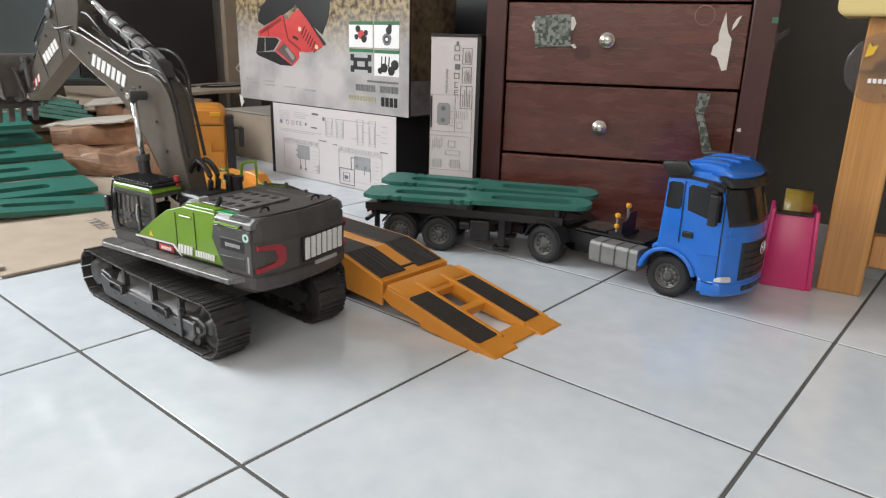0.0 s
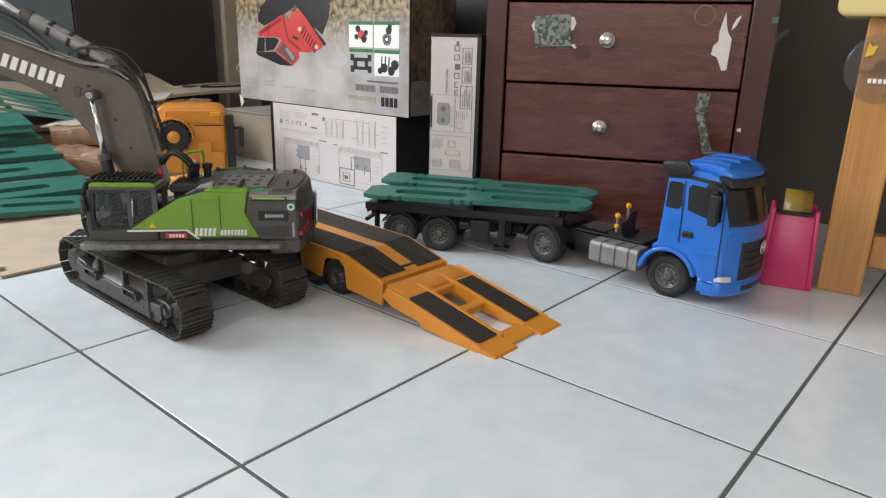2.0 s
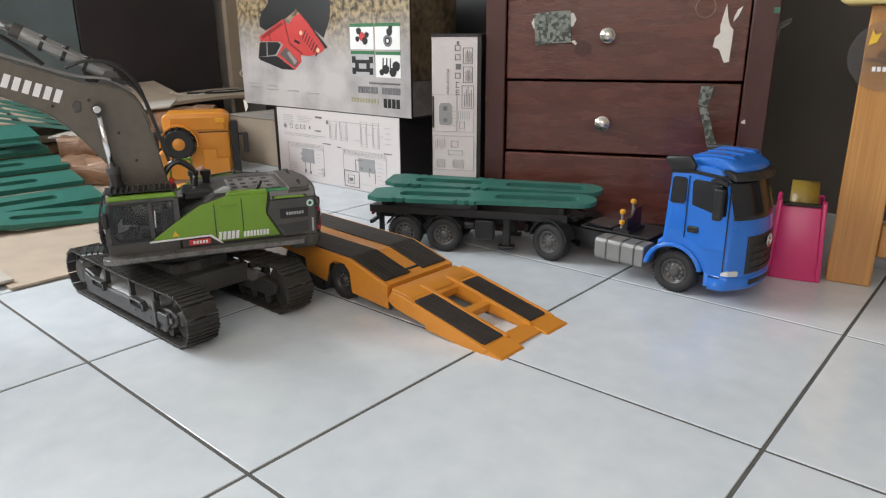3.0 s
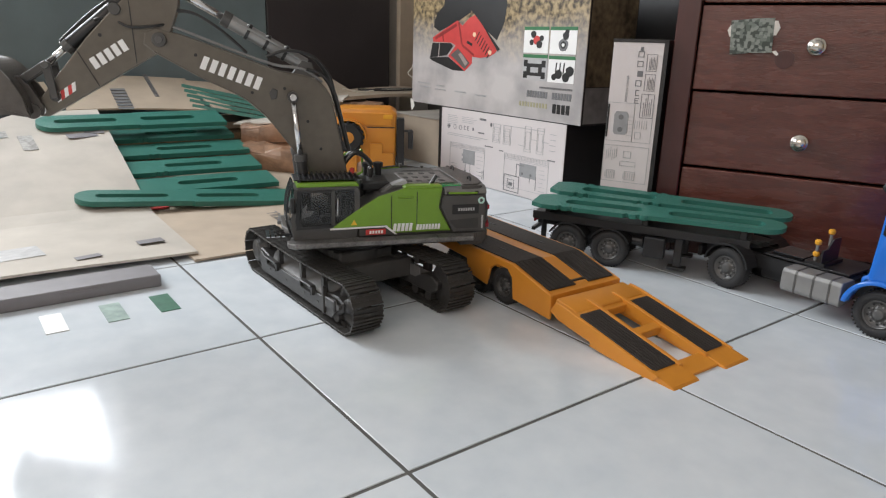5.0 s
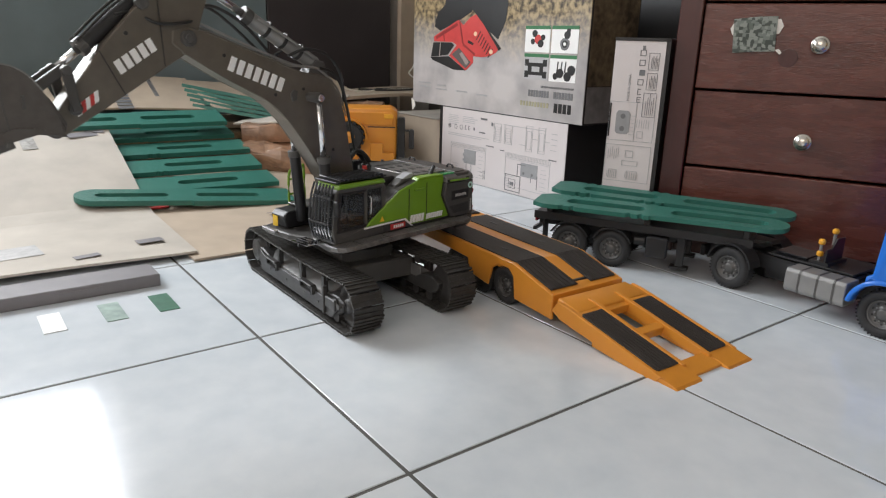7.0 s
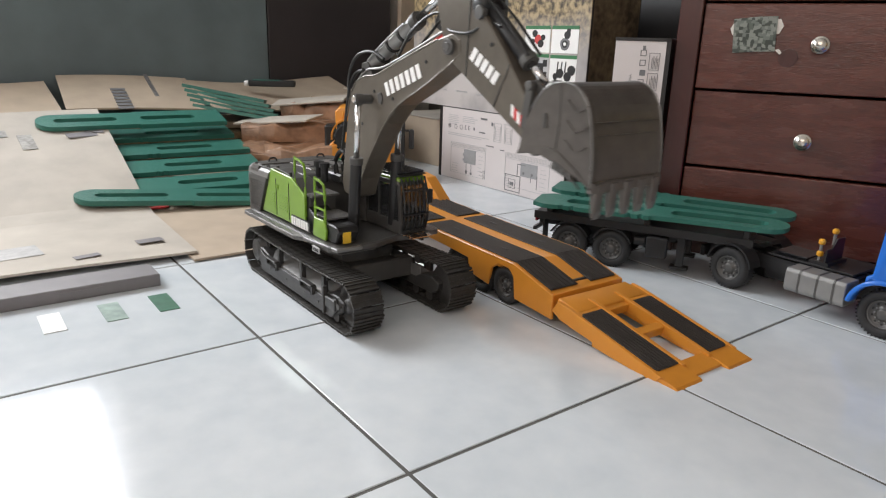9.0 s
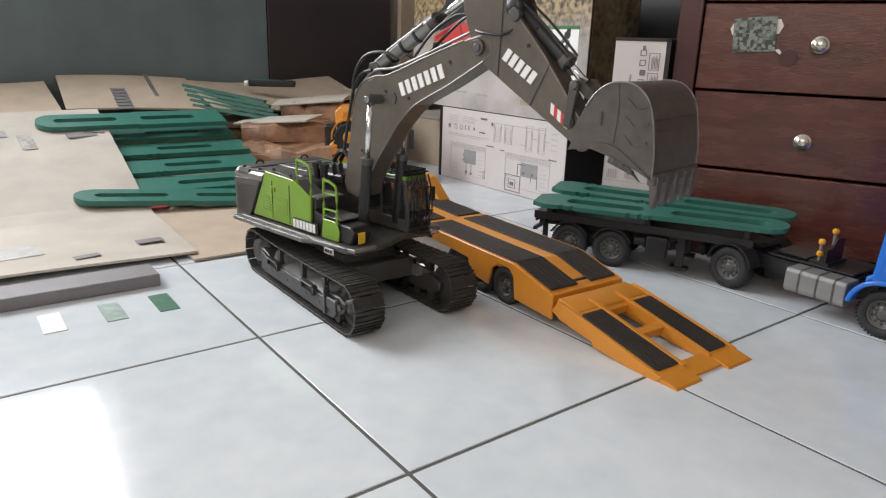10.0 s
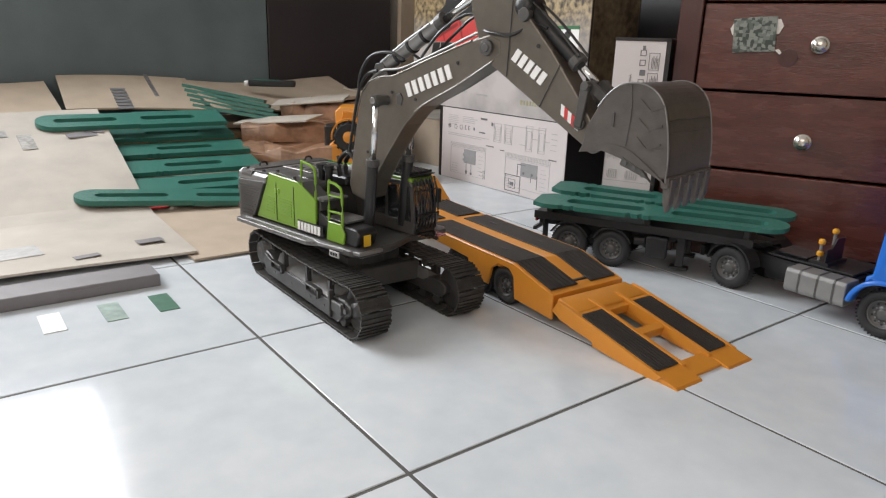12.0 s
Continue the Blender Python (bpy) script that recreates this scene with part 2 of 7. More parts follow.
def prism(pts, y0, y1, bevel=0.0, axis="y", seg=1):
    """A closed outline in x, z given a thickness along y (or in x, y along z; y, z along x)."""
    bm = bmesh.new()

    def put(a, b, c):
        return (a, c, b) if axis == "y" else (a, b, c) if axis == "z" else (c, a, b)
    lo = [bm.verts.new(put(a, b, y0)) for a, b in pts]
    hi = [bm.verts.new(put(a, b, y1)) for a, b in pts]
    n = len(pts)
    bm.faces.new(lo)
    bm.faces.new(hi[::-1])
    for i in range(n):
        bm.faces.new((lo[i], hi[i], hi[(i + 1) % n], lo[(i + 1) % n]))
    bmesh.ops.recalc_face_normals(bm, faces=bm.faces)
    if bevel:
        es = [e for e in bm.edges if len(e.link_faces) == 2 and e.calc_face_angle(0) > 0.5]
        bmesh.ops.bevel(bm, geom=es, offset=bevel, segments=seg, affect="EDGES", profile=0.5)
    return bm


def cyl(a, b, r, n=16, r2=None, bevel=0.0):
    a, b = Vector(a), Vector(b)
    bm = bmesh.new()
    bmesh.ops.create_cone(bm, cap_ends=True, segments=n, radius1=r, radius2=r if r2 is None else r2, depth=(b - a).length)
    if bevel:
        es = [e for e in bm.edges if len(e.link_faces) == 2 and e.calc_face_angle(0) > 1.0]
        bmesh.ops.bevel(bm, geom=es, offset=bevel, segments=2, affect="EDGES", profile=0.5)
    rot = (b - a).to_track_quat("Z", "Y").to_matrix().to_4x4()
    bmesh.ops.transform(bm, matrix=Matrix.Translation((a + b) / 2) @ rot, verts=bm.verts)
    return bm


def tube(pts, r, n=8):
    """A round hose through the points, smoothed."""
    P = [Vector(q) for q in pts]
    out = []
    for i in range(len(P) - 1):
        p0, p1, p2, p3 = P[max(i - 1, 0)], P[i], P[i + 1], P[min(i + 2, len(P) - 1)]
        for k in range(5):
            u = k / 5
            out.append(0.5 * ((2 * p1) + (p2 - p0) * u + (2 * p0 - 5 * p1 + 4 * p2 - p3) * u * u + (3 * p1 - p0 - 3 * p2 + p3) * u ** 3))
    out.append(P[-1])
    bm = bmesh.new()
    rings = []
    for i, c in enumerate(out):
        d = (out[min(i + 1, len(out) - 1)] - out[max(i - 1, 0)]).normalized()
        q = d.to_track_quat("Z", "Y")
        rings.append([bm.verts.new(c + q @ Vector((r * math.cos(2 * math.pi * j / n), r * math.sin(2 * math.pi * j / n), 0))) for j in range(n)])
    for a, b in zip(rings, rings[1:]):
        for j in range(n):
            bm.faces.new((a[j], a[(j + 1) % n], b[(j + 1) % n], b[j]))
    bm.faces.new(rings[0][::-1])
    bm.faces.new(rings[-1])
    return bm


def lathe(profile, n=24, m=None):
    """Turns (radius, height) pairs about z."""
    bm = bmesh.new()
    rings = [[bm.verts.new((r * math.cos(2 * math.pi * j / n), r * math.sin(2 * math.pi * j / n), h)) for j in range(n)] for r, h in profile]
    for a, b in zip(rings, rings[1:]):
        for j in range(n):
            bm.faces.new((a[j], a[(j + 1) % n], b[(j + 1) % n], b[j]))
    bm.faces.new(rings[0][::-1])
    bm.faces.new(rings[-1])
    if m is not None:
        bmesh.ops.transform(bm, matrix=m, verts=bm.verts)
    return bm


def loft(levels):
    """A solid through closed outlines, one (z, points) a level, with the same number of points each."""
    bm = bmesh.new()
    rings = [[bm.verts.new((x, y, z)) for x, y in pts] for z, pts in levels]
    for a, b in zip(rings, rings[1:]):
        for j in range(len(a)):
            k = (j + 1) % len(a)
            bm.faces.new((a[j], a[k], b[k], b[j]))
    bm.faces.new(rings[0][::-1])
    bm.faces.new(rings[-1])
    return bm


def rounded(pts, cuts=3):
    """An open outline with extra points on a smooth curve through the given ones."""
    P = [Vector(q) for q in pts]
    out = []
    for i in range(len(P) - 1):
        p0, p1, p2, p3 = P[max(i - 1, 0)], P[i], P[i + 1], P[min(i + 2, len(P) - 1)]
        for k in range(cuts):
            u = k / cuts
            out.append(tuple(0.5 * ((2 * p1) + (p2 - p0) * u + (2 * p0 - 5 * p1 + 4 * p2 - p3) * u * u + (3 * p1 - p0 - 3 * p2 + p3) * u ** 3)))
    return out + [tuple(P[-1])]


def letter_bars(n, width, height, m, skew=0.0, thick=0.0006, gap=0.3):
    """A mark drawn as n plain blocks in a row, in the plane x, z of m."""
    w = width / n
    out = None
    for i in range(n):
        x0, x1 = i * w - width / 2, (i + 1 - gap) * w - width / 2
        b = prism([(x0, 0), (x1, 0), (x1 + skew, height), (x0 + skew, height)], -thick, thick)
        out = b if out is None else join(out, b)
    bmesh.ops.transform(out, matrix=m, verts=out.verts)
    return out


def slotted(length, halfwidth, thick, slots, n=40):
    """A long plate in x, y with rounded slots along it; halfwidth(u) gives the outline, slots (x0, x1, half)."""
    xs = sorted({round(length * i / n, 5) for i in range(n + 1)} | {round(length * q, 5) for q in (0.004, 0.012, 0.025, 0.975, 0.988, 0.996)} | {round(v, 5) for s0, s1, h in slots for v in (s0, s0 + 0.003, s0 + 0.007, s1 - 0.007, s1 - 0.003, s1)})
    bm = bmesh.new()
    rows = []
    for x in xs:
        hw = max(0.0015, halfwidth(x / length))
        s = 0.0
        for s0, s1, h in slots:
            if s0 <= x <= s1:
                e = min(x - s0, s1 - x)
                s = h * (1 if e >= h else math.sqrt(max(0.0, 1 - (1 - e / h) ** 2)))
        s = min(s, hw * 0.8)
        rows.append([(x, -hw), (x, -max(s, 0.0004)), (x, max(s, 0.0004)), (x, hw)])
    vt = [[bm.verts.new((a, b, thick)) for a, b in r] for r in rows]
    vb = [[bm.verts.new((a, b, 0)) for a, b in r] for r in rows]
    inside = [any(s0 - 1e-6 <= (rows[i][0][0] + rows[i + 1][0][0]) / 2 <= s1 for s0, s1, h in slots) for i in range(len(rows) - 1)]
    for i in range(len(rows) - 1):
        for j in range(3):
            if j == 1 and inside[i]:
                continue
            bm.faces.new((vt[i][j], vt[i + 1][j], vt[i + 1][j + 1], vt[i][j + 1]))
            bm.faces.new((vb[i][j], vb[i][j + 1], vb[i + 1][j + 1], vb[i + 1][j]))
        for j in (0, 3) + ((1, 2) if inside[i] else ()):
            bm.faces.new((vt[i][j], vb[i][j], vb[i + 1][j], vt[i + 1][j]))
    for i in (0, len(rows) - 1):
        for j in range(3):
            bm.faces.new((vt[i][j], vt[i][j + 1], vb[i][j + 1], vb[i][j]))
    for i in range(1, len(rows) - 1):
        if inside[i] != inside[i - 1]:
            bm.faces.new((vt[i][1], vt[i][2], vb[i][2], vb[i][1]))
    return bm


def sheet(x0, x1, y0, y1, height, nx=14, ny=10, thick=0.004):
    """A board with a gentle warp: height(x, y)."""
    bm = bmesh.new()
    g = [[[bm.verts.new((x0 + (x1 - x0) * i / nx, y0 + (y1 - y0) * j / ny, height(x0 + (x1 - x0) * i / nx, y0 + (y1 - y0) * j / ny) + k)) for j in range(ny + 1)] for i in range(nx + 1)] for k in (0, thick)]
    for i in range(nx):
        for j in range(ny):
            bm.faces.new((g[1][i][j], g[1][i + 1][j], g[1][i + 1][j + 1], g[1][i][j + 1]))
            bm.faces.new((g[0][i][j], g[0][i][j + 1], g[0][i + 1][j + 1], g[0][i + 1][j]))
    for i in range(nx):
        for j in (0, ny):
            bm.faces.new((g[0][i][j], g[0][i + 1][j], g[1][i + 1][j], g[1][i][j]))
    for j in range(ny):
        for i in (0, nx):
            bm.faces.new((g[0][i][j], g[0][i][j + 1], g[1][i][j + 1], g[1][i][j]))
    return bm


# ---- the room ----
def build_room():
    floor = tagged(part("floor", box(-2.4, 1.8, -2.2, 2.0, -0.06, -0.0012), GROUT), "dark grey grout bed under white floor tiles", "floor", kind="structure")
    me = mesh_of("tile", box(0.0024, 0.3976, 0.0024, 0.3976, -0.006, 0.0, 0.0008, 1), TILE)
    for i in range(-6, 5):
        for j in range(-5, 5):
            t = new("tile", me)
            t.matrix_basis = pose(i * 0.4, j * 0.4 , random.uniform(-0.0002, 0.0))
            t.parent = floor
    H = 2.7
    # wall with the window from which most of the light comes
    y0, y1, z0, z1 = -1.6, 0.1, 0.95, 2.15
    west = join(box(-2.4, -2.26, -2.2, y0, 0, H), box(-2.4, -2.26, y1, 2.0, 0, H), box(-2.4, -2.26, y0, y1, 0, z0), box(-2.4, -2.26, y0, y1, z1, H))
    tagged(part("wall_west", west, PLASTER), "plain beige plastered wall with an opening for window or fill light", "wall", kind="structure")
    # unseen wall behind the camera, its opening added for the fill lamp
    x0, x1, z0, z1 = -0.1, 1.8, 0.85, 2.15
    south = join(box(-2.4, x0, -2.3, -2.2, 0, H), box(x0, x1, -2.3, -2.2, 0, z0), box(x0, x1, -2.3, -2.2, z1, H))
    tagged(part("wall_south", south, PLASTER), "plain beige plastered wall with an opening for window or fill light", "wall", kind="structure")
    tagged(part("wall_north", box(-2.4, 1.8, 1.62, 1.72, 0, H), NORTH), "plain wall, its shade painted in as dark brown-grey", "wall", kind="structure")
    tagged(part("wall_east", box(1.8, 1.9, -2.3, 1.72, 0, H), PLASTER), "plain beige plastered wall", "wall", kind="structure")
    tagged(part("ceiling", box(-2.4, 1.9, -2.3, 1.72, H, H + 0.1), CEIL), "white painted ceiling", "ceiling", kind="structure")


build_room()


# ---- dark cupboard behind the pile ----
def build_back_cupboard():
    t = thing("cupboard", "tall dark glossy cupboard with two plain doors", "cupboard", pose(-2.2, 0, 0))
    part("body", box(-0.05, 0, -1.3, 1.36, 0, 0.93, 0.004), DARKWALL2, t)
    part("door", box(0.002, 0.014, -1.28, 0.775, 0.02, 0.92, 0.003), DARKWALL_HAZE, t, "dark cupboard door, lens haze lightened into its colour")
    part("door", box(0.002, 0.012, 0.78, 1.35, 0.02, 0.92, 0.003), DARKWALL2, t, "dark brown cupboard door")
    s = thing("wooden_board", "narrow upright beige board leaning at the cupboard", "board", pose(-2.14, 0, 0))
    part("board", box(-0.03, 0, 1.375, 1.45, 0, 1.2, 0.002), CARD, s)


build_back_cupboard()


# ---- chest of drawers ----
def build_chest():
    M = pose(-0.394, 0.917, 0, 0, 0, 24)
    t = thing("chest_of_drawers", "dark red stained wooden chest of drawers with peeling stickers", "chest of drawers", M)
    W = 0.589
    part("side_panel", box(0, 0.045, 0, 0.36, 0, 0.98, 0.002), REDWOOD_D, t)
    part("side_panel", box(W - 0.05, W, 0, 0.36, 0, 0.98, 0.002), REDWOOD_D, t)
    part("back_panel", box(0.036, W - 0.05, 0.33, 0.35, 0.02, 0.96), REDWOOD_D, t)
    part("top", box(-0.012, W + 0.012, -0.012, 0.37, 0.98, 1.0, 0.003), REDWOOD_D, t)
    part("plinth", box(0.036, W - 0.05, 0.012, 0.03, 0, 0.035, 0.001), REDWOOD_D, t)
    for i, (z0, z1) in enumerate(((0.04, 0.189), (0.194, 0.3475), (0.3525, 0.5175), (0.5225, 0.69), (0.695, 0.86))):
        d = part("drawer", join(box(0.048, W - 0.053, 0.004 + (0.006 if i % 2 else 0.0), 0.026, z0, z1, 0.0025, 2), box(0.06, W - 0.075, 0.026, 0.30, z0 + 0.02, z1 - 0.03)), REDWOOD, t, "red-brown drawer front with worn grain")
        c = 0.264
        if i == 0:
            continue
        zc = {1: 0.262, 2: 0.443}.get(i, (z0 + z1) / 2)
        k = Matrix.Translation((c, 0.004, zc)) @ pose(0, 0, 0, 90)
        part("knob", lathe([(0.012, -0.002), (0.012, 0.005), (0.007, 0.008), (0.007, 0.014), (0.015, 0.017), (0.0165, 0.020), (0.0165, 0.023), (0.0145, 0.0245), (0.0125, 0.0245), (0.0115, 0.027), (0.006, 0.0295), (0.001, 0.030)], 28, k), KNOB, d, "round polished metal knob", True)
    # stickers and torn paper
    f = -0.0012
    part("sticker", prism([(0.101, 0.47), (0.108, 0.484), (0.19, 0.489), (0.196, 0.476), (0.19, 0.462), (0.106, 0.458)], f, 0.0035), PAPER, t, "torn white paper sticker")
    part("tape_patch", prism([(0.106, 0.488), (0.15, 0.493), (0.184, 0.494), (0.187, 0.429), (0.15, 0.428), (0.111, 0.424)], f - 0.0012, 0.003), CAMO, t, "grey camouflage tape patch")
    part("paper_scrap", prism([(0.496, 0.389), (0.505, 0.391), (0.507, 0.452), (0.499, 0.462), (0.494, 0.478), (0.49, 0.502), (0.485, 0.478), (0.482, 0.462), (0.483, 0.447), (0.474, 0.437), (0.472, 0.42), (0.484, 0.415)], f, 0.0038), PAPER, t, "torn white paper scrap")
    part("paper_scrap", prism([(0.505, 0.468), (0.513, 0.478), (0.52, 0.497), (0.512, 0.491), (0.506, 0.478)], f, 0.0038), PAPER, t)
    part("tape_strip", prism([(0.458, 0.343), (0.482, 0.343), (0.478, 0.32), (0.472, 0.3), (0.456, 0.306)], f - 0.004, 0.009), CAMO, t, "peeling camouflage tape strip")
    part("tape_strip", prism([(0.457, 0.302), (0.474, 0.298), (0.488, 0.255), (0.500, 0.222), (0.480, 0.222), (0.470, 0.262)], f - 0.004, 0.009), CAMO, t)
    part("scar", lathe([(0.0175, 0), (0.0175, 0.0006), (0.0165, 0.0008), (0.001, 0.0008)], 20, Matrix.Translation((0.212, 0.0032, 0.418)) @ pose(0, 0, 0, 90)), REDWOOD_D, t, "round scraped patch")
    part("paper_scrap", prism([(0.541, 0.273), (0.549, 0.277), (0.55, 0.268), (0.543, 0.269)], f, 0.001), PAPER, t)
    part("paper_scrap", prism([(0.187, 0.432), (0.196, 0.424), (0.2, 0.427), (0.194, 0.434)], f, 0.0038), PAPER, t)
    part("sticker", box(W - 0.013, W - 0.002, f, 0.001, 0.483, 0.494), FLOORTAPE, t, "small green sticker")
    part("clear_tape", prism([(W - 0.004, 0.462), (W + 0.02, 0.475), (W + 0.022, 0.465), (W + 0.004, 0.452), (W + 0.002, 0.43), (W - 0.003, 0.43)], f, -0.0004), CLEAR, t, "loose clear tape end")
    part("ring_mark", tube([(0.451 + 0.019 * math.cos(a * 0.5236), 0.0038, 0.496 + 0.019 * math.sin(a * 0.5236)) for a in range(13)], 0.0006, 6), KRAFT, t)
    for x0, z0, x1, z1 in ((0.49, 0.30, 0.53, 0.292), (0.487, 0.292, 0.51, 0.282), (0.49, 0.30, 0.52, 0.307), (0.495, 0.29, 0.525, 0.3)):
        part("scratch", prism([(x0, z0), (x1, z1), (x1, z1 + 0.0006), (x0, z0 + 0.0006)], 0.0085, 0.0097), CARDEDGE, t)


build_chest()


# ---- cartons ----
def carton(name, label, M, w, d, h, front, sides):
    """A carton: a printed front board and a body, with its tucked seams."""
    t = thing(name, label, "box", M)
    part("body", box(0, w, 0.001, d, 0, h, 0.0015, 2), sides, t)
    part("front_board", box(0.0012, w - 0.0012, -0.0006, 0.002, 0.0012, h - 0.0012, 0.0004), front, t)
    return t


def bars(t, rows, material, name="print"):
    """Unreadable print as thin plain bars: (x, z, width, height)."""
    b = None
    for x, z, w, h in rows:
        q = box(x, x + w, -0.0014, -0.0004, z, z + h)
        b = q if b is None else join(b, q)
    return tagged(part(name, b, material, t), kind="stuff")


def frame_lines(x, z, w, h, s=0.0012):
    return [(x, z, w, s), (x, z + h, w + s, s), (x, z, s, h), (x + w, z, s, h)]


def build_white_carton():
    t = carton("white_carton", "white printed carton with black sides, under the picture box", pose(-1.333, 1.0115, 0, 0, 0, 1.0), 0.563, 0.17, 0.229, BOXWHITE, BOXBLACK)
    part("edge_band", box(-0.001, 0.012, -0.0018, 0.0, 0.0, 0.229), BOXBLACK, t, "dark folded edge")
    rnd = random.Random(3)
    ink = []
    for x, z, n, w in ((0.045, 0.205, 6, 0.06), (0.118, 0.205, 4, 0.075), (0.045, 0.148, 2, 0.20), (0.31, 0.20, 1, 0.18)):
        for i in range(n):
            ink.append((x, z - 0.0055 * i, w * rnd.uniform(0.7, 1.0), 0.0016))
    for cx in (0.268, 0.315):
        ink += frame_lines(cx, 0.145, 0.032, 0.055, 0.001) + frame_lines(cx + 0.005, 0.15, 0.022, 0.04, 0.001)
        for i in range(5):
            ink.append((cx + 0.007, 0.155 + i * 0.007, 0.018, 0.0009))
    for cx in (0.405, 0.455):
        ink += frame_lines(cx, 0.135, 0.026, 0.072, 0.001) + frame_lines(cx + 0.004, 0.142, 0.018, 0.05, 0.001)
    ink += [(0.432, 0.172, 0.024, 0.0014), (0.38, 0.15, 0.03, 0.0014), (0.48, 0.17, 0.02, 0.0014)]
    for z in (0.15, 0.165, 0.18, 0.195):
        ink.append((0.505, z, 0.022, 0.0016))
    # two wiring diagrams: rules above, box outline, dashes beside
    for cx, cw in ((0.062, 0.172), (0.325, 0.182)):
        ink += frame_lines(cx, 0.022, cw, 0.098, 0.0009) + [(cx, 0.108, cw, 0.0009), (cx, 0.104, cw, 0.0009)]
        for i in range(30):
            ink.append((cx + cw * i / 30, 0.109, 0.0008, 0.010))
        for i in range(6):
            ink.append((cx + cw - 0.035, 0.03 + 0.012 * i, 0.03 * rnd.uniform(0.5, 1.0), 0.001))
        for i in range(4):
            ink.append((cx + 0.006, 0.028 + 0.008 * i, 0.032, 0.001))
    bars(t, ink, INKLIGHT)
    dark = [(0.205, 0.204, 0.03, 0.006), (0.20, 0.163, 0.028, 0.004), (0.30, 0.122, 0.018, 0.003), (0.235, 0.127, 0.035, 0.003), (0.50, 0.122, 0.03, 0.003), (0.255, 0.19, 0.008, 0.011)]
    for x in (0.045, 0.077, 0.105):
        for k in range(10):
            a = k * 0.6283
            dark.append((x + 0.0055 + 0.0065 * math.cos(a), 0.170 + 0.0065 * math.sin(a), 0.0022, 0.0022))
    dark += [(0.048, 0.167, 0.008, 0.008), (0.130, 0.166, 0.0018, 0.012), (0.130, 0.166, 0.008, 0.0018), (0.130, 0.177, 0.008, 0.0018), (0.146, 0.166, 0.0018, 0.012), (0.146, 0.166, 0.008, 0.0018), (0.146, 0.1715, 0.007, 0.0018), (0.146, 0.177, 0.008, 0.0018), (0.172, 0.168, 0.006, 0.009)]
    dark += frame_lines(0.327, 0.008, 0.064, 0.048, 0.0022) + frame_lines(0.343, 0.018, 0.028, 0.026, 0.0014) + [(0.349, 0.026, 0.016, 0.010), (0.391, 0.014, 0.0022, 0.034), (0.378, 0.056, 0.0022, 0.036), (0.378, 0.092, 0.034, 0.0022), (0.142, 0.036, 0.0016, 0.03), (0.166, 0.036, 0.0016, 0.03), (0.139, 0.026, 0.008, 0.012), (0.163, 0.026, 0.008, 0.008), (0.435, 0.048, 0.0016, 0.02), (0.46, 0.03, 0.0016, 0.04), (0.21, 0.03, 0.012, 0.0016), (0.21, 0.042, 0.012, 0.0016), (0.226, 0.024, 0.0016, 0.026), (0.232, 0.024, 0.0016, 0.026)]
    bars(t, dark, INK)
    grey = [(0.130, 0.060, 0.058, 0.044), (0.392, 0.060, 0.068, 0.040), (0.124, 0.066, 0.006, 0.008), (0.124, 0.082, 0.006, 0.008)]
    bars(t, grey, mat("mid_grey_ink", (0.30, 0.30, 0.305), 0.6), "diagram")
    for x in (0.405, 0.440):
        part("terminal_print", lathe([(0.004, 0), (0.004, 0.0004), (0.001, 0.0004)], 10, Matrix.Translation((x, -0.0014, 0.07)) @ pose(0, 0, 0, 90)), INK, t)


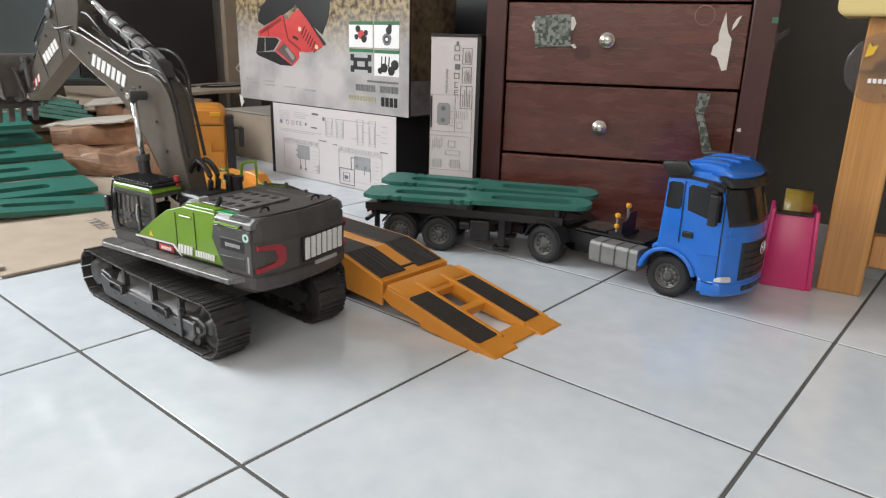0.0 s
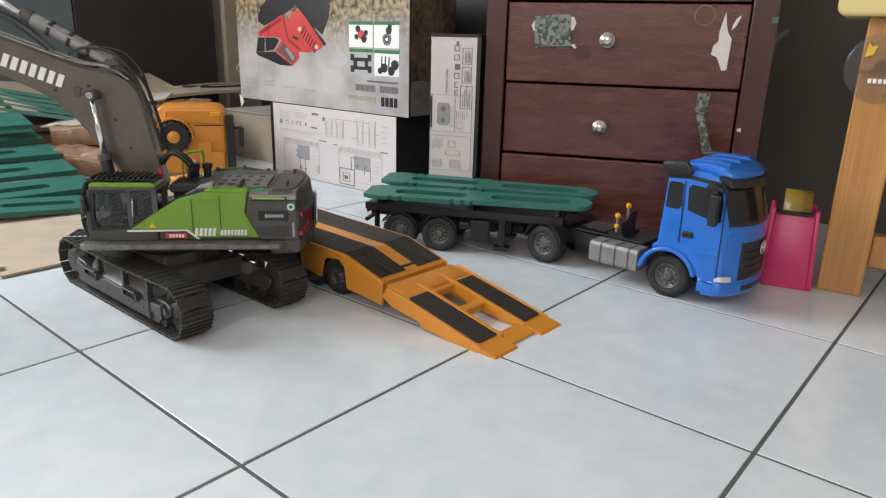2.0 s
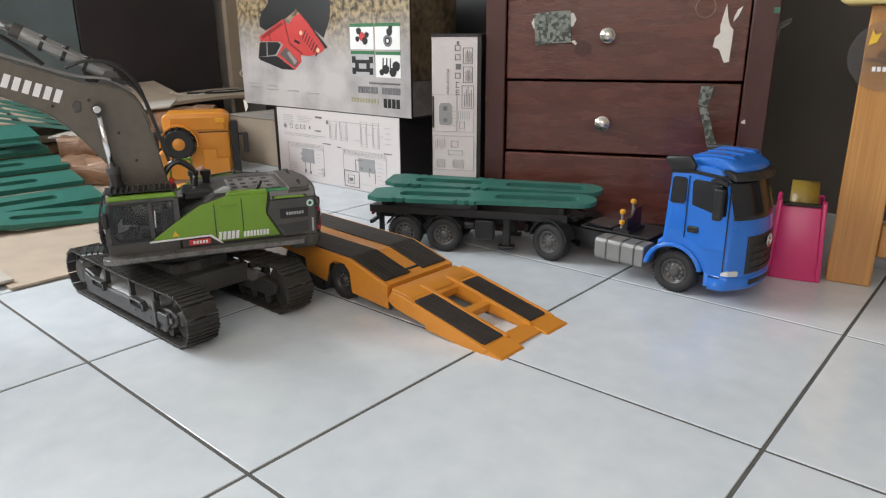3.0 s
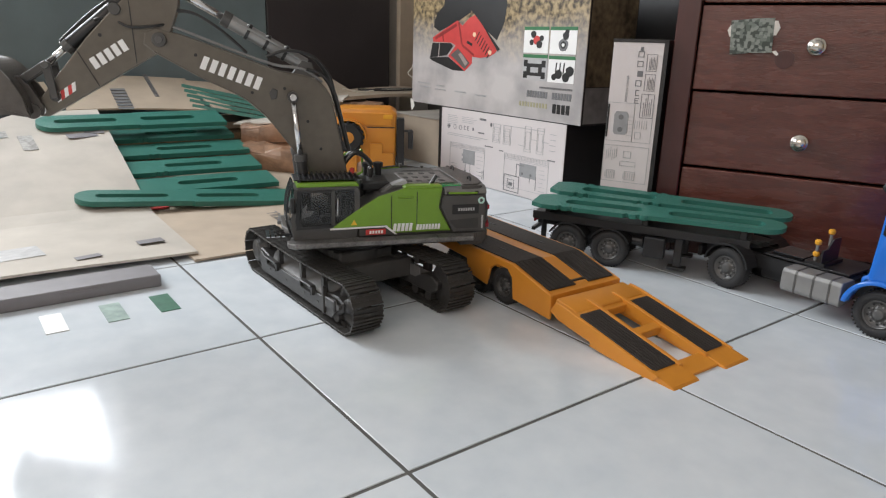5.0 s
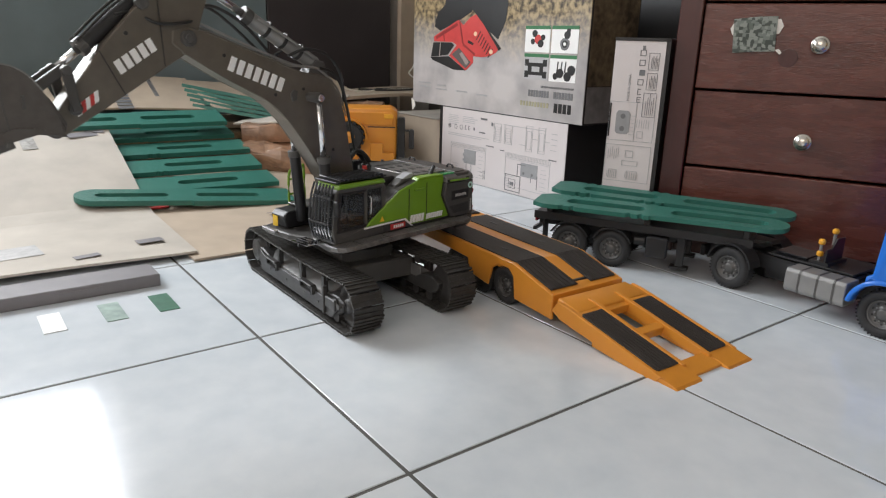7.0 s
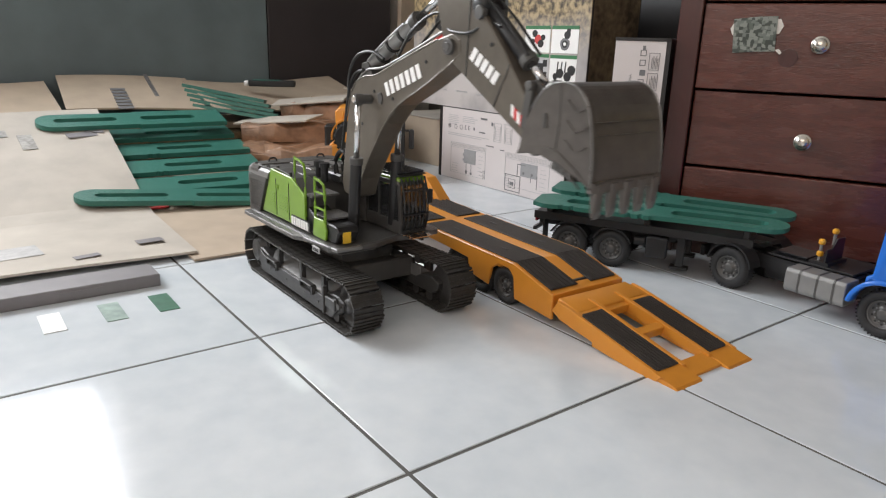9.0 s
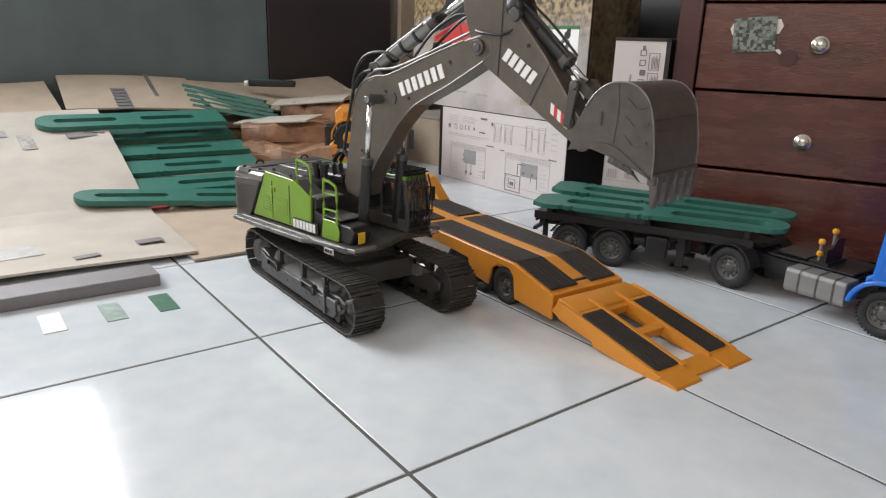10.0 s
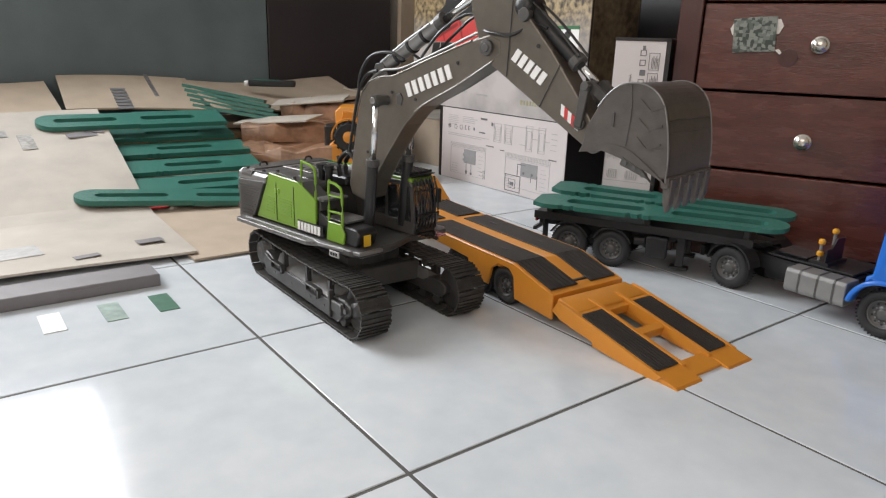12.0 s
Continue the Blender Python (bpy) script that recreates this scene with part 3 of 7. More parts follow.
def build_picture_carton():
    W = 0.779
    t = carton("picture_carton", "large printed picture box standing on the white carton", pose(-1.499, 1.0115, 0.2298, 0, 0, 0.5), W, 0.19, 0.37, PHOTO, BOXBLACK)

    def flat(name, pts, material, lift=0.0, label=""):
        return part(name, prism([(a - 0.098, b) for a, b in pts], -0.0012 - lift, -0.0004), material, t, label)
    # the red car, printed upside down, as flat shapes
    flat("printed_tyre", [(0.22, 0.263), (0.235, 0.29), (0.27, 0.313), (0.28, 0.365), (0.40, 0.366), (0.405, 0.29), (0.341, 0.263), (0.249, 0.235), (0.218, 0.247)], BOXBLACK)
    flat("printed_tyre", [(0.40, 0.30), (0.41, 0.366), (0.555, 0.366), (0.566, 0.308), (0.56, 0.263), (0.53, 0.211), (0.464, 0.248), (0.426, 0.282)], BOXBLACK)
    flat("printed_car", [(0.215, 0.216), (0.342, 0.267), (0.367, 0.251), (0.402, 0.275), (0.426, 0.282), (0.464, 0.252), (0.538, 0.188), (0.523, 0.174), (0.498, 0.164), (0.459, 0.159), (0.418, 0.161), (0.42, 0.142), (0.385, 0.117), (0.299, 0.159), (0.336, 0.192), (0.316, 0.201), (0.217, 0.202)], RED, 0.0004, "printed red toy car body")
    flat("printed_roof", [(0.197, 0.152), (0.299, 0.157), (0.385, 0.117), (0.324, 0.117), (0.211, 0.143)], BOXBLACK, 0.0006)
    flat("printed_window", [(0.213, 0.198), (0.248, 0.199), (0.244, 0.156), (0.201, 0.153)], BOXBLACK, 0.0006)
    flat("printed_window", [(0.254, 0.199), (0.308, 0.199), (0.322, 0.191), (0.292, 0.162), (0.25, 0.157)], BOXBLACK, 0.0006)
    flat("printed_window", [(0.313, 0.163), (0.349, 0.184), (0.409, 0.142), (0.385, 0.123)], mat("printed_glass", (0.10, 0.085, 0.08), 0.5), 0.0009)
    flat("printed_window", [(0.352, 0.166), (0.364, 0.172), (0.40, 0.143), (0.388, 0.133)], mat("printed_pale_glass", (0.30, 0.25, 0.23), 0.5), 0.0011)
    dred = mat("dark_red_print", (0.26, 0.02, 0.02), 0.45)
    flat("printed_hood_line", [(0.345, 0.262), (0.352, 0.262), (0.372, 0.196), (0.364, 0.196)], dred, 0.0007)
    flat("printed_hood_line", [(0.372, 0.197), (0.43, 0.168), (0.426, 0.163), (0.366, 0.192)], dred, 0.0007)
    flat("printed_door_line", [(0.262, 0.233), (0.268, 0.234), (0.276, 0.203), (0.27, 0.203)], dred, 0.0007)
    flat("printed_sill", [(0.225, 0.216), (0.335, 0.259), (0.341, 0.25), (0.23, 0.208)], dred, 0.0007)
    flat("printed_bumper", [(0.464, 0.252), (0.474, 0.246), (0.545, 0.186), (0.536, 0.18)], BOXBLACK, 0.0007)
    flat("printed_vent", [(0.395, 0.208), (0.42, 0.199), (0.416, 0.192), (0.39, 0.201)], BOXBLACK, 0.0007)
    for i in range(7):
        x, z = 0.448 + i * 0.0095, 0.233 - i * 0.0082
        flat("printed_grille", [(x, z), (x + 0.005, z + 0.001), (x - 0.013, z - 0.024), (x - 0.018, z - 0.025)], BOXBLACK, 0.0008)
    for x, z in ((0.427, 0.226), (0.502, 0.176)):
        flat("printed_lamp", [(x + 0.008 * math.cos(a), z + 0.007 * math.sin(a)) for a in [k * 0.785 for k in range(8)]], mat("printed_lamp_glow", (0.75, 0.55, 0.36), 0.5), 0.001)
    # four small pictures
    for x, z, hd in ((0.645, 0.180, 0), (0.746, 0.180, 1), (0.646, 0.107, 2), (0.746, 0.106, 3)):
        flat("inset_picture", [(x, z), (x + 0.095, z), (x + 0.095, z + 0.069), (x, z + 0.069)], WHITE if hd != 2 else INKLIGHT, 0.0004, "small printed picture")
        flat("inset_header", [(x, z + 0.060), (x + 0.095, z + 0.060), (x + 0.095, z + 0.069), (x, z + 0.069)], mat("print_green", (0.03, 0.16, 0.06), 0.5), 0.0008)
    for cx, cz, r, m_ in ((0.682, 0.229, 0.010, BOXBLACK), (0.706, 0.203, 0.011, BOXBLACK), (0.695, 0.214, 0.013, RED), (0.676, 0.208, 0.008, BOXBLACK), (0.714, 0.219, 0.008, BOXBLACK), (0.795, 0.203, 0.017, INK), (0.795, 0.203, 0.010, BOXBLACK), (0.795, 0.203, 0.005, WHITE), (0.802, 0.226, 0.011, BOXBLACK), (0.806, 0.236, 0.007, BOXBLACK), (0.825, 0.137, 0.014, BOXBLACK), (0.785, 0.128, 0.013, BOXBLACK), (0.812, 0.121, 0.013, BOXBLACK), (0.769, 0.12, 0.009, BOXBLACK)):
        flat("printed_blob", [(cx + r * math.cos(a) * (1 + 0.12 * math.sin(5 * a)), cz + r * 0.95 * math.sin(a)) for a in [k * 0.524 for k in range(12)]], m_, 0.001 + 0.0003 * (m_ is BOXBLACK) + 0.0006 * (m_ is WHITE))
    for x in (0.772, 0.786, 0.80):
        flat("printed_stay", [(x, 0.13), (x + 0.004, 0.13), (x + 0.006, 0.158), (x + 0.002, 0.158)], BOXBLACK, 0.001)
    flat("printed_chassis", [(0.662, 0.119), (0.722, 0.119), (0.722, 0.152), (0.662, 0.152)], BOXBLACK, 0.0008)
    for x in (0.65, 0.72):
        for z in (0.112, 0.143):
            flat("printed_wheel", [(x, z), (x + 0.015, z), (x + 0.015, z + 0.018), (x, z + 0.018)], BOXBLACK, 0.001)
    flat("printed_plate", [(0.678, 0.128), (0.708, 0.128), (0.708, 0.142), (0.678, 0.142)], INKLIGHT, 0.001)
    # names as plain bars
    part("name_bar", letter_bars(8, 0.082, 0.018, Matrix.Translation((0.612, -0.001, 0.061)), gap=0.22), INK, t)
    part("name_bar", letter_bars(7, 0.072, 0.018, Matrix.Translation((0.705, -0.001, 0.061)), gap=0.22), INK, t)
    part("name_bar", letter_bars(4, 0.066, 0.025, Matrix.Translation((0.707, -0.001, 0.024)), gap=0.25), BOXBLACK, t)
    part("name_bar", letter_bars(10, 0.115, 0.013, Matrix.Translation((0.599, -0.001, 0.034)), gap=0.35), mat("straw_ink", (0.36, 0.34, 0.22), 0.5), t)
    part("small_print", letter_bars(22, 0.122, 0.005, Matrix.Translation((0.68, -0.001, 0.087))), INK, t)
    for x, z, n in ((0.07, 0.066, 12), (0.075, 0.054, 11), (0.165, 0.062, 8), (0.27, 0.05, 10), (0.37, 0.046, 9), (0.165, 0.05, 10)):
        part("small_print", letter_bars(n, 0.006 * n, 0.0045, Matrix.Translation((x, -0.001, z))), INKLIGHT, t)
    part("torn_corner", prism([(0.002, -0.03), (0.02, -0.012), (0.012, 0.004), (-0.006, 0.012)], -0.003, -0.0012), PAPER, t, "torn white paper corner")
    # side panel with a print
    part("side_print", box(W + 0.0003, W + 0.0012, 0.006, 0.185, 0.10, 0.36), mat("side_photo", (0.13, 0.10, 0.06), 0.4, scale=60, vary=0.7), t)
    part("side_print", box(W + 0.0003, W + 0.0012, 0.006, 0.185, 0.005, 0.098), mat("side_mist", (0.20, 0.19, 0.185), 0.4, scale=30, vary=0.4), t)
    part("side_code", box(W + 0.0012, W + 0.0018, 0.10, 0.14, 0.045, 0.085), INK, t)


def build_tall_carton():
    M = pose(-0.504, 0.859, 0, 0, 0, 24)
    t = carton("tall_carton", "tall narrow white printed carton with black sides", M, 0.116, 0.075, 0.449, BOXWHITE, BOXBLACK)
    part("edge_band", box(0.108, 0.117, -0.0018, 0.0, 0.0, 0.449), BOXBLACK, t)
    part("edge_band", box(0.0, 0.117, -0.0018, 0.0, 0.442, 0.449), BOXBLACK, t)
    ink = []
    for z in (0.412, 0.392, 0.352):
        ink += frame_lines(0.056, z, 0.011, 0.011, 0.0016)
    ink += [(0.058, 0.372, 0.012, 0.012), (0.060, 0.425, 0.006, 0.008), (0.058, 0.332, 0.0016, 0.012), (0.058, 0.332, 0.008, 0.0016), (0.058, 0.343, 0.008, 0.0016), (0.058, 0.316, 0.0016, 0.011), (0.058, 0.316, 0.009, 0.0016), (0.058, 0.321, 0.007, 0.0016), (0.058, 0.326, 0.009, 0.0016)]
    ink += frame_lines(0.075, 0.384, 0.021, 0.034, 0.001) + frame_lines(0.075, 0.343, 0.021, 0.034, 0.001) + frame_lines(0.072, 0.286, 0.027, 0.05, 0.001)
    for i in range(5):
        for z in (0.387, 0.346):
            ink.append((0.081 + 0.003 * i, z, 0.001, 0.022 + 0.004 * (i % 2)))
        ink.append((0.078 + 0.004 * i, 0.29, 0.001, 0.03 + 0.008 * (i % 3)))
    bars(t, ink, INK)
    lines = frame_lines(0.002, 0.232, 0.098, 0.083, 0.001) + frame_lines(0.060, 0.232, 0.0, 0.083, 0.001) + frame_lines(0.002, 0.142, 0.098, 0.08, 0.001)
    for i in range(6):
        lines += [(0.049 + 0.002 * (i % 2), 0.246 + 0.008 * i, 0.009, 0.0008), (0.064 + 0.005 * i, 0.262, 0.001, 0.018)]
        lines.append((0.008 + 0.0045 * i, 0.190 + 0.003 * (i % 3), 0.001, 0.022))
        lines += [(0.009 + 0.004 * i, 0.150, 0.001, 0.014), (0.050 + 0.005 * i, 0.150, 0.001, 0.014)]
    lines += frame_lines(0.012, 0.148, 0.018, 0.018, 0.001) + frame_lines(0.053, 0.148, 0.022, 0.018, 0.001) + frame_lines(0.046, 0.196, 0.016, 0.014, 0.0014) + frame_lines(0.066, 0.240, 0.012, 0.014, 0.001) + frame_lines(0.040, 0.178, 0.034, 0.010, 0.001)
    bars(t, lines, INKLIGHT)
    bars(t, [(0.001, 0.24, 0.005, 0.072)], BOXBLACK)
    grey_ink = mat("mid_grey_ink", (0.30, 0.30, 0.305), 0.6)
    part("handset_print", prism([(0.018, 0.252), (0.022, 0.247), (0.044, 0.247), (0.049, 0.252), (0.049, 0.290), (0.044, 0.297), (0.022, 0.297), (0.018, 0.290)], -0.0016, -0.0004, 0.0), grey_ink, t)
    for z in (0.258, 0.285):
        part("stick_print", lathe([(0.0055, 0), (0.0055, 0.0005), (0.001, 0.0005)], 14, Matrix.Translation((0.033, -0.0016, z)) @ pose(0, 0, 0, 90)), INK, t)
    cu = bpy.data.curves.new("origin_text", "FONT")
    cu.body, cu.size, cu.extrude = "MADE IN CHINA", 0.0075, 0.0002
    ob = new("lettering", cu)
    ob.data.materials.append(INK)
    ob.matrix_basis = Matrix.Translation((0.042, -0.0016, 0.318)) @ pose(0, 0, 0, 90) @ pose(0, 0, 0, 0, 0, 90)
    ob.parent = t


# Added panel, no known object: it blackens the gap behind the cartons.
_b = thing("dark_board", "added dark panel blackening the gap behind the cartons", "board", pose(-1.12, 1.36, 0))
part("board", box(0, 0.50, 0, 0.02, 0, 1.15, 0.002), BOXBLACK, _b)
part("batten", box(0.02, 0.48, -0.008, 0.0, 1.09, 1.14, 0.002), BOXBLACK, _b)
build_white_carton()
build_picture_carton()
build_tall_carton()
_b = thing("brown_carton", "plain brown cardboard box standing behind the cartons", "box", pose(-1.74, 1.09, 0, 0, 0, 2))
part("body", box(0, 0.36, 0, 0.26, 0, 0.165, 0.002), CARD, _b)
part("flap", box(-0.004, 0.364, -0.004, 0.264, 0.166, 0.170, 0.001), CARDPALE, _b)


# ---- wheels ----
def wheel(parent, centre, r, w, side, rim=RIM, name="wheel"):
    """A treaded tyre with a bolted rim; side is -1 when its outer face looks to -y."""
    n = 40
    tyre = lathe([(r * 0.62, -w / 2), (r * 0.9, -w / 2), (r * 0.985, -w * 0.36), (r, -w * 0.2), (r, w * 0.2), (r * 0.985, w * 0.36), (r * 0.9, w / 2), (r * 0.62, w / 2), (r * 0.60, w * 0.3), (r * 0.60, -w * 0.3)], n)
    for i in range(n):
        a = 2 * math.pi * (i + 0.5) / n
        for s in (-1, 1):
            b = box(-0.0012, 0.0012, -w * 0.16, w * 0.16, -0.0008, 0.0008)
            bmesh.ops.transform(b, matrix=pose(0, 0, 0, 0, 0, math.degrees(a)) @ Matrix.Translation((r - 0.0006, 0, s * w * 0.26)) @ pose(0, 0, 0, 90 + s * 18, 0, 90), verts=b.verts)
            tyre = join(tyre, b)
    M = Matrix.Translation(centre) @ pose(0, 0, 0, 90 if side < 0 else -90)
    ob = part(name, tyre, RUBBER, parent, smooth=True, at=M)
    k = r * 0.61
    part("rim", lathe([(k, -w * 0.3), (k, w * 0.44), (k * 0.93, w * 0.47), (k * 0.86, w * 0.40), (k * 0.78, w * 0.22), (k * 0.42, w * 0.27), (k * 0.38, w * 0.42), (k * 0.30, w * 0.47), (0.0006, w * 0.48)], 28), rim, ob, smooth=True)
    bolts = None
    holes = None
    for i in range(10):
        a = 2 * math.pi * i / 10
        c = (k * 0.55 * math.cos(a), k * 0.55 * math.sin(a))
        b = cyl((*c, w * 0.22), (*c, w * 0.33), k * 0.06, 6)
        bolts = b if bolts is None else join(bolts, b)
        a += math.pi / 10
        c = (k * 0.73 * math.cos(a), k * 0.73 * math.sin(a))
        b = cyl((*c, w * 0.2), (*c, w * 0.252), k * 0.085, 8)
        holes = b if holes is None else join(holes, b)
    part("bolt_ring", bolts, SILVER, ob)
    part("hand_hole_ring", holes, BLACK, ob)
    return ob


# ---- blue truck ----
def bow(bm, depth=0.038):
    """Rounds a cab part in plan: the front falls back towards both sides."""
    for y in (-0.075, -0.062, -0.045, -0.022, 0.0, 0.022, 0.045, 0.062, 0.075):
        bmesh.ops.bisect_plane(bm, geom=bm.verts[:] + bm.edges[:] + bm.faces[:], plane_co=(0, y, 0), plane_no=(0, 1, 0))
    for v in bm.verts:
        k = min(1.0, max(0.0, (v.co.x - 0.325) / 0.05))
        v.co.x -= depth * k * (min(1.0, abs(v.co.y) / 0.083)) ** 2.6
    return bm


def build_truck():
    M = pose(-0.145, 0.888, 0, 0, 0, -1.7)
    t = thing("toy_truck", "bright blue toy tractor truck with black trim on the tiles", "toy truck", M)
    # x forward from the rear axle, near side is -y
    for y in (-0.028, 0.028):
        part("chassis_rail", prism([(-0.075, 0.045), (0.30, 0.045), (0.30, 0.066), (0.02, 0.072), (-0.075, 0.066)], y - 0.004, y + 0.004), BLACK, t)
    part("rear_crossmember", box(-0.079, -0.07, -0.05, 0.05, 0.04, 0.062, 0.002), BLACK, t)
    part("axle", cyl((0, -0.06, 0.041), (0, 0.06, 0.041), 0.008), BLACK, t)
    part("front_axle", cyl((0.268, -0.06, 0.041), (0.268, 0.06, 0.041), 0.008), BLACK, t)
    part("gearbox", box(0.04, 0.2, -0.022, 0.022, 0.025, 0.07, 0.004), BLACK, t)
    for x in (0.0, 0.268):
        for s in (-1, 1):
            wheel(t, (x, s * 0.062, 0.039), 0.039, 0.026, s)
    for s in (-1, 1):
        arch = [(0.046 * math.cos(a), 0.041 + 0.047 * math.sin(a)) for a in [math.radians(v) for v in range(10, 171, 16)]]
        inner = [(0.043 * math.cos(a), 0.041 + 0.044 * math.sin(a)) for a in [math.radians(v) for v in range(170, 9, -16)]]
        part("mudguard", prism(arch + inner, s * 0.044, s * 0.078), BLACK, t)
    part("fifth_wheel", prism([(-0.045, 0.079), (0.03, 0.079), (0.04, 0.083), (0.03, 0.087), (-0.035, 0.087)], -0.032, 0.032, 0.001), BLACK, t)
    part("air_tank", cyl((0.05, 0.035, 0.05), (0.13, 0.035, 0.05), 0.013, 16), BLACK, t)
    # fuel tank, near side
    tank = prism([(-0.084, 0.040), (-0.080, 0.034), (-0.044, 0.034), (-0.036, 0.040), (-0.036, 0.068), (-0.042, 0.075), (-0.080, 0.075), (-0.084, 0.069)], 0.112, 0.212, 0.0012, "x")
    part("fuel_tank", tank, SILVER, t, "grey silver fuel tank with straps")
    for x in (0.135, 0.165, 0.192):
        part("tank_strap", prism([(-0.0848, 0.040), (-0.0806, 0.0334), (-0.044, 0.0334), (-0.0352, 0.040), (-0.0352, 0.0685), (-0.042, 0.0758), (-0.0804, 0.0758), (-0.0848, 0.0694)], x, x + 0.003, 0, "x"), RIM, t)
    part("side_box", box(0.1, 0.205, 0.038, 0.08, 0.034, 0.074, 0.004), BLACK, t)
    part("catwalk", box(0.05, 0.2, -0.036, 0.036, 0.074, 0.078, 0.001), BLACK, t)
    for x, y, z in ((0.134, -0.022, 0.112), (0.134, -0.022, 0.091), (0.138, 0.012, 0.127)):
        c = part("air_coupling", cyl((x, y, z - 0.02), (x, y, z), 0.0028, 8), SILVER, t)
        part("coupling_cap", lathe([(0.0035, 0), (0.0055, 0.002), (0.0057, 0.007), (0.0035, 0.0095), (0.001, 0.010)], 12, Matrix.Translation((x, y, z))), AMBER, c, "amber cap")
    part("coupling_bracket", join(box(0.122, 0.155, -0.032, 0.034, 0.078, 0.084), prism([(-0.03, 0.084), (0.028, 0.084), (0.028, 0.122), (0.0, 0.122), (-0.012, 0.106), (-0.03, 0.106)], 0.146, 0.149, 0, "x")), BLACK, t)
    part("coupling_tray", box(0.06, 0.118, -0.03, 0.03, 0.079, 0.084, 0.001), SMOKED, t)
    # cab: side outline with a raked screen, wheel arch cut out
    arc = [(0.268 + 0.050 * math.cos(math.radians(a)), 0.041 + 0.050 * math.sin(math.radians(a))) for a in range(140, 19, -12)]
    side = [(0.236, 0.085)] + arc + [(0.325, 0.05), (0.326, 0.018), (0.372, 0.018), (0.402, 0.022), (0.408, 0.05), (0.407, 0.13), (0.402, 0.16), (0.391, 0.2), (0.384, 0.226), (0.37, 0.240), (0.32, 0.246), (0.266, 0.244), (0.252, 0.236), (0.248, 0.15), (0.245, 0.1), (0.236, 0.095)]
    cab = part("cab", bow(prism(side, -0.083, 0.083, 0.0035, seg=2)), BLUE, t, "bright blue plastic cab", True)
    deflector = part("roof_deflector", bow(prism([(0.258, 0.243), (0.27, 0.256), (0.31, 0.262), (0.35, 0.259), (0.384, 0.247), (0.388, 0.236), (0.32, 0.238)], -0.072, 0.072, 0.005, seg=2)), BLUE, t, smooth=True)
    for y in (-0.045, 0, 0.045):
        part("roof_rib", prism([(0.272, 0.257), (0.282, 0.262), (0.31, 0.2645), (0.345, 0.2625), (0.352, 0.257), (0.31, 0.256)], y - 0.012, y + 0.012, 0.0015), BLUE, cab)
    for s in (-1, 1):
        part("side_deflector", prism([(0.243, 0.258), (0.284, 0.263), (0.296, 0.244), (0.292, 0.236), (0.254, 0.231), (0.24, 0.25)], s * 0.085 - 0.005, s * 0.085 + 0.005, 0.003, seg=2), BLACK, cab, "black air deflector", True)
    part("gutter_band", bow(prism([(0.25, 0.232), (0.29, 0.2365), (0.386, 0.2305), (0.388, 0.224), (0.29, 0.2295), (0.25, 0.226)], -0.0846, 0.0846, 0.001)), BLACK, cab)
    part("windscreen", bow(prism([(0.4065, 0.15), (0.4035, 0.162), (0.3925, 0.202), (0.3865, 0.225), (0.38, 0.225), (0.395, 0.17), (0.40, 0.15)], -0.0785, 0.0785, 0.001)), SMOKED, cab, "dark windscreen", True)
    part("sun_visor", bow(prism([(0.372, 0.2425), (0.393, 0.236), (0.402, 0.224), (0.397, 0.2215), (0.384, 0.231), (0.37, 0.236)], -0.080, 0.080, 0.0015)), BLACK, cab)
    part("grille", bow(prism([(0.405, 0.052), (0.4105, 0.056), (0.4105, 0.118), (0.405, 0.124)], -0.056, 0.056, 0.001)), BLACK, cab, "black front grille")
    for z in (0.064, 0.077, 0.09, 0.103):
        part("grille_bar", bow(box(0.4095, 0.4125, -0.053, 0.053, z, z + 0.003)), BLACK, cab)
    part("badge", lathe([(0.0125, 0), (0.0125, 0.002), (0.0102, 0.002), (0.0102, 0.0005), (0.002, 0.0005), (0.002, 0.002), (0.0005, 0.002)], 24, Matrix.Translation((0.4125, 0, 0.108)) @ pose(0, 0, 0, 0, 90)), CHROME, cab, "round chrome badge", True)
    part("lower_grille", bow(prism([(0.405, 0.026), (0.413, 0.03), (0.413, 0.042), (0.405, 0.044)], -0.05, 0.05, 0.001)), BLACK, cab)
    part("bumper", bow(prism([(0.366, 0.013), (0.402, 0.015), (0.412, 0.024), (0.412, 0.047), (0.405, 0.05), (0.366, 0.05)], -0.0842, 0.0842, 0.002)), BLUE, cab, smooth=True)
    for s in (-1, 1):
        y = s * 0.0836
        part("side_window", prism([(0.293, 0.170), (0.291, 0.214), (0.296, 0.2195), (0.352, 0.217), (0.357, 0.195), (0.357, 0.158), (0.35, 0.155), (0.32, 0.162)], y - 0.0012, y + 0.0012, 0.0005), SMOKED, cab, "dark door window")
        part("sleeper_window", prism([(0.254, 0.171), (0.2555, 0.217), (0.26, 0.2205), (0.277, 0.2205), (0.281, 0.217), (0.281, 0.174), (0.277, 0.169), (0.258, 0.168)], y - 0.0012, y + 0.0012, 0.0005), SMOKED, cab)
        door = part("door", prism([(0.287, 0.223), (0.358, 0.2205), (0.3605, 0.17), (0.3605, 0.098), (0.318, 0.094), (0.305, 0.104), (0.287, 0.109)], y - 0.0007, y + 0.0007, 0.0004), BLUE, cab)
        part("door_seam", prism([(0.3605, 0.222), (0.3622, 0.222), (0.3627, 0.06), (0.361, 0.06)], y - 0.0009, y + 0.0009), BLACK, cab)
        part("door_seam", prism([(0.2835, 0.224), (0.2848, 0.224), (0.2848, 0.108), (0.2835, 0.108)], y - 0.0009, y + 0.0009), BLACK, cab)
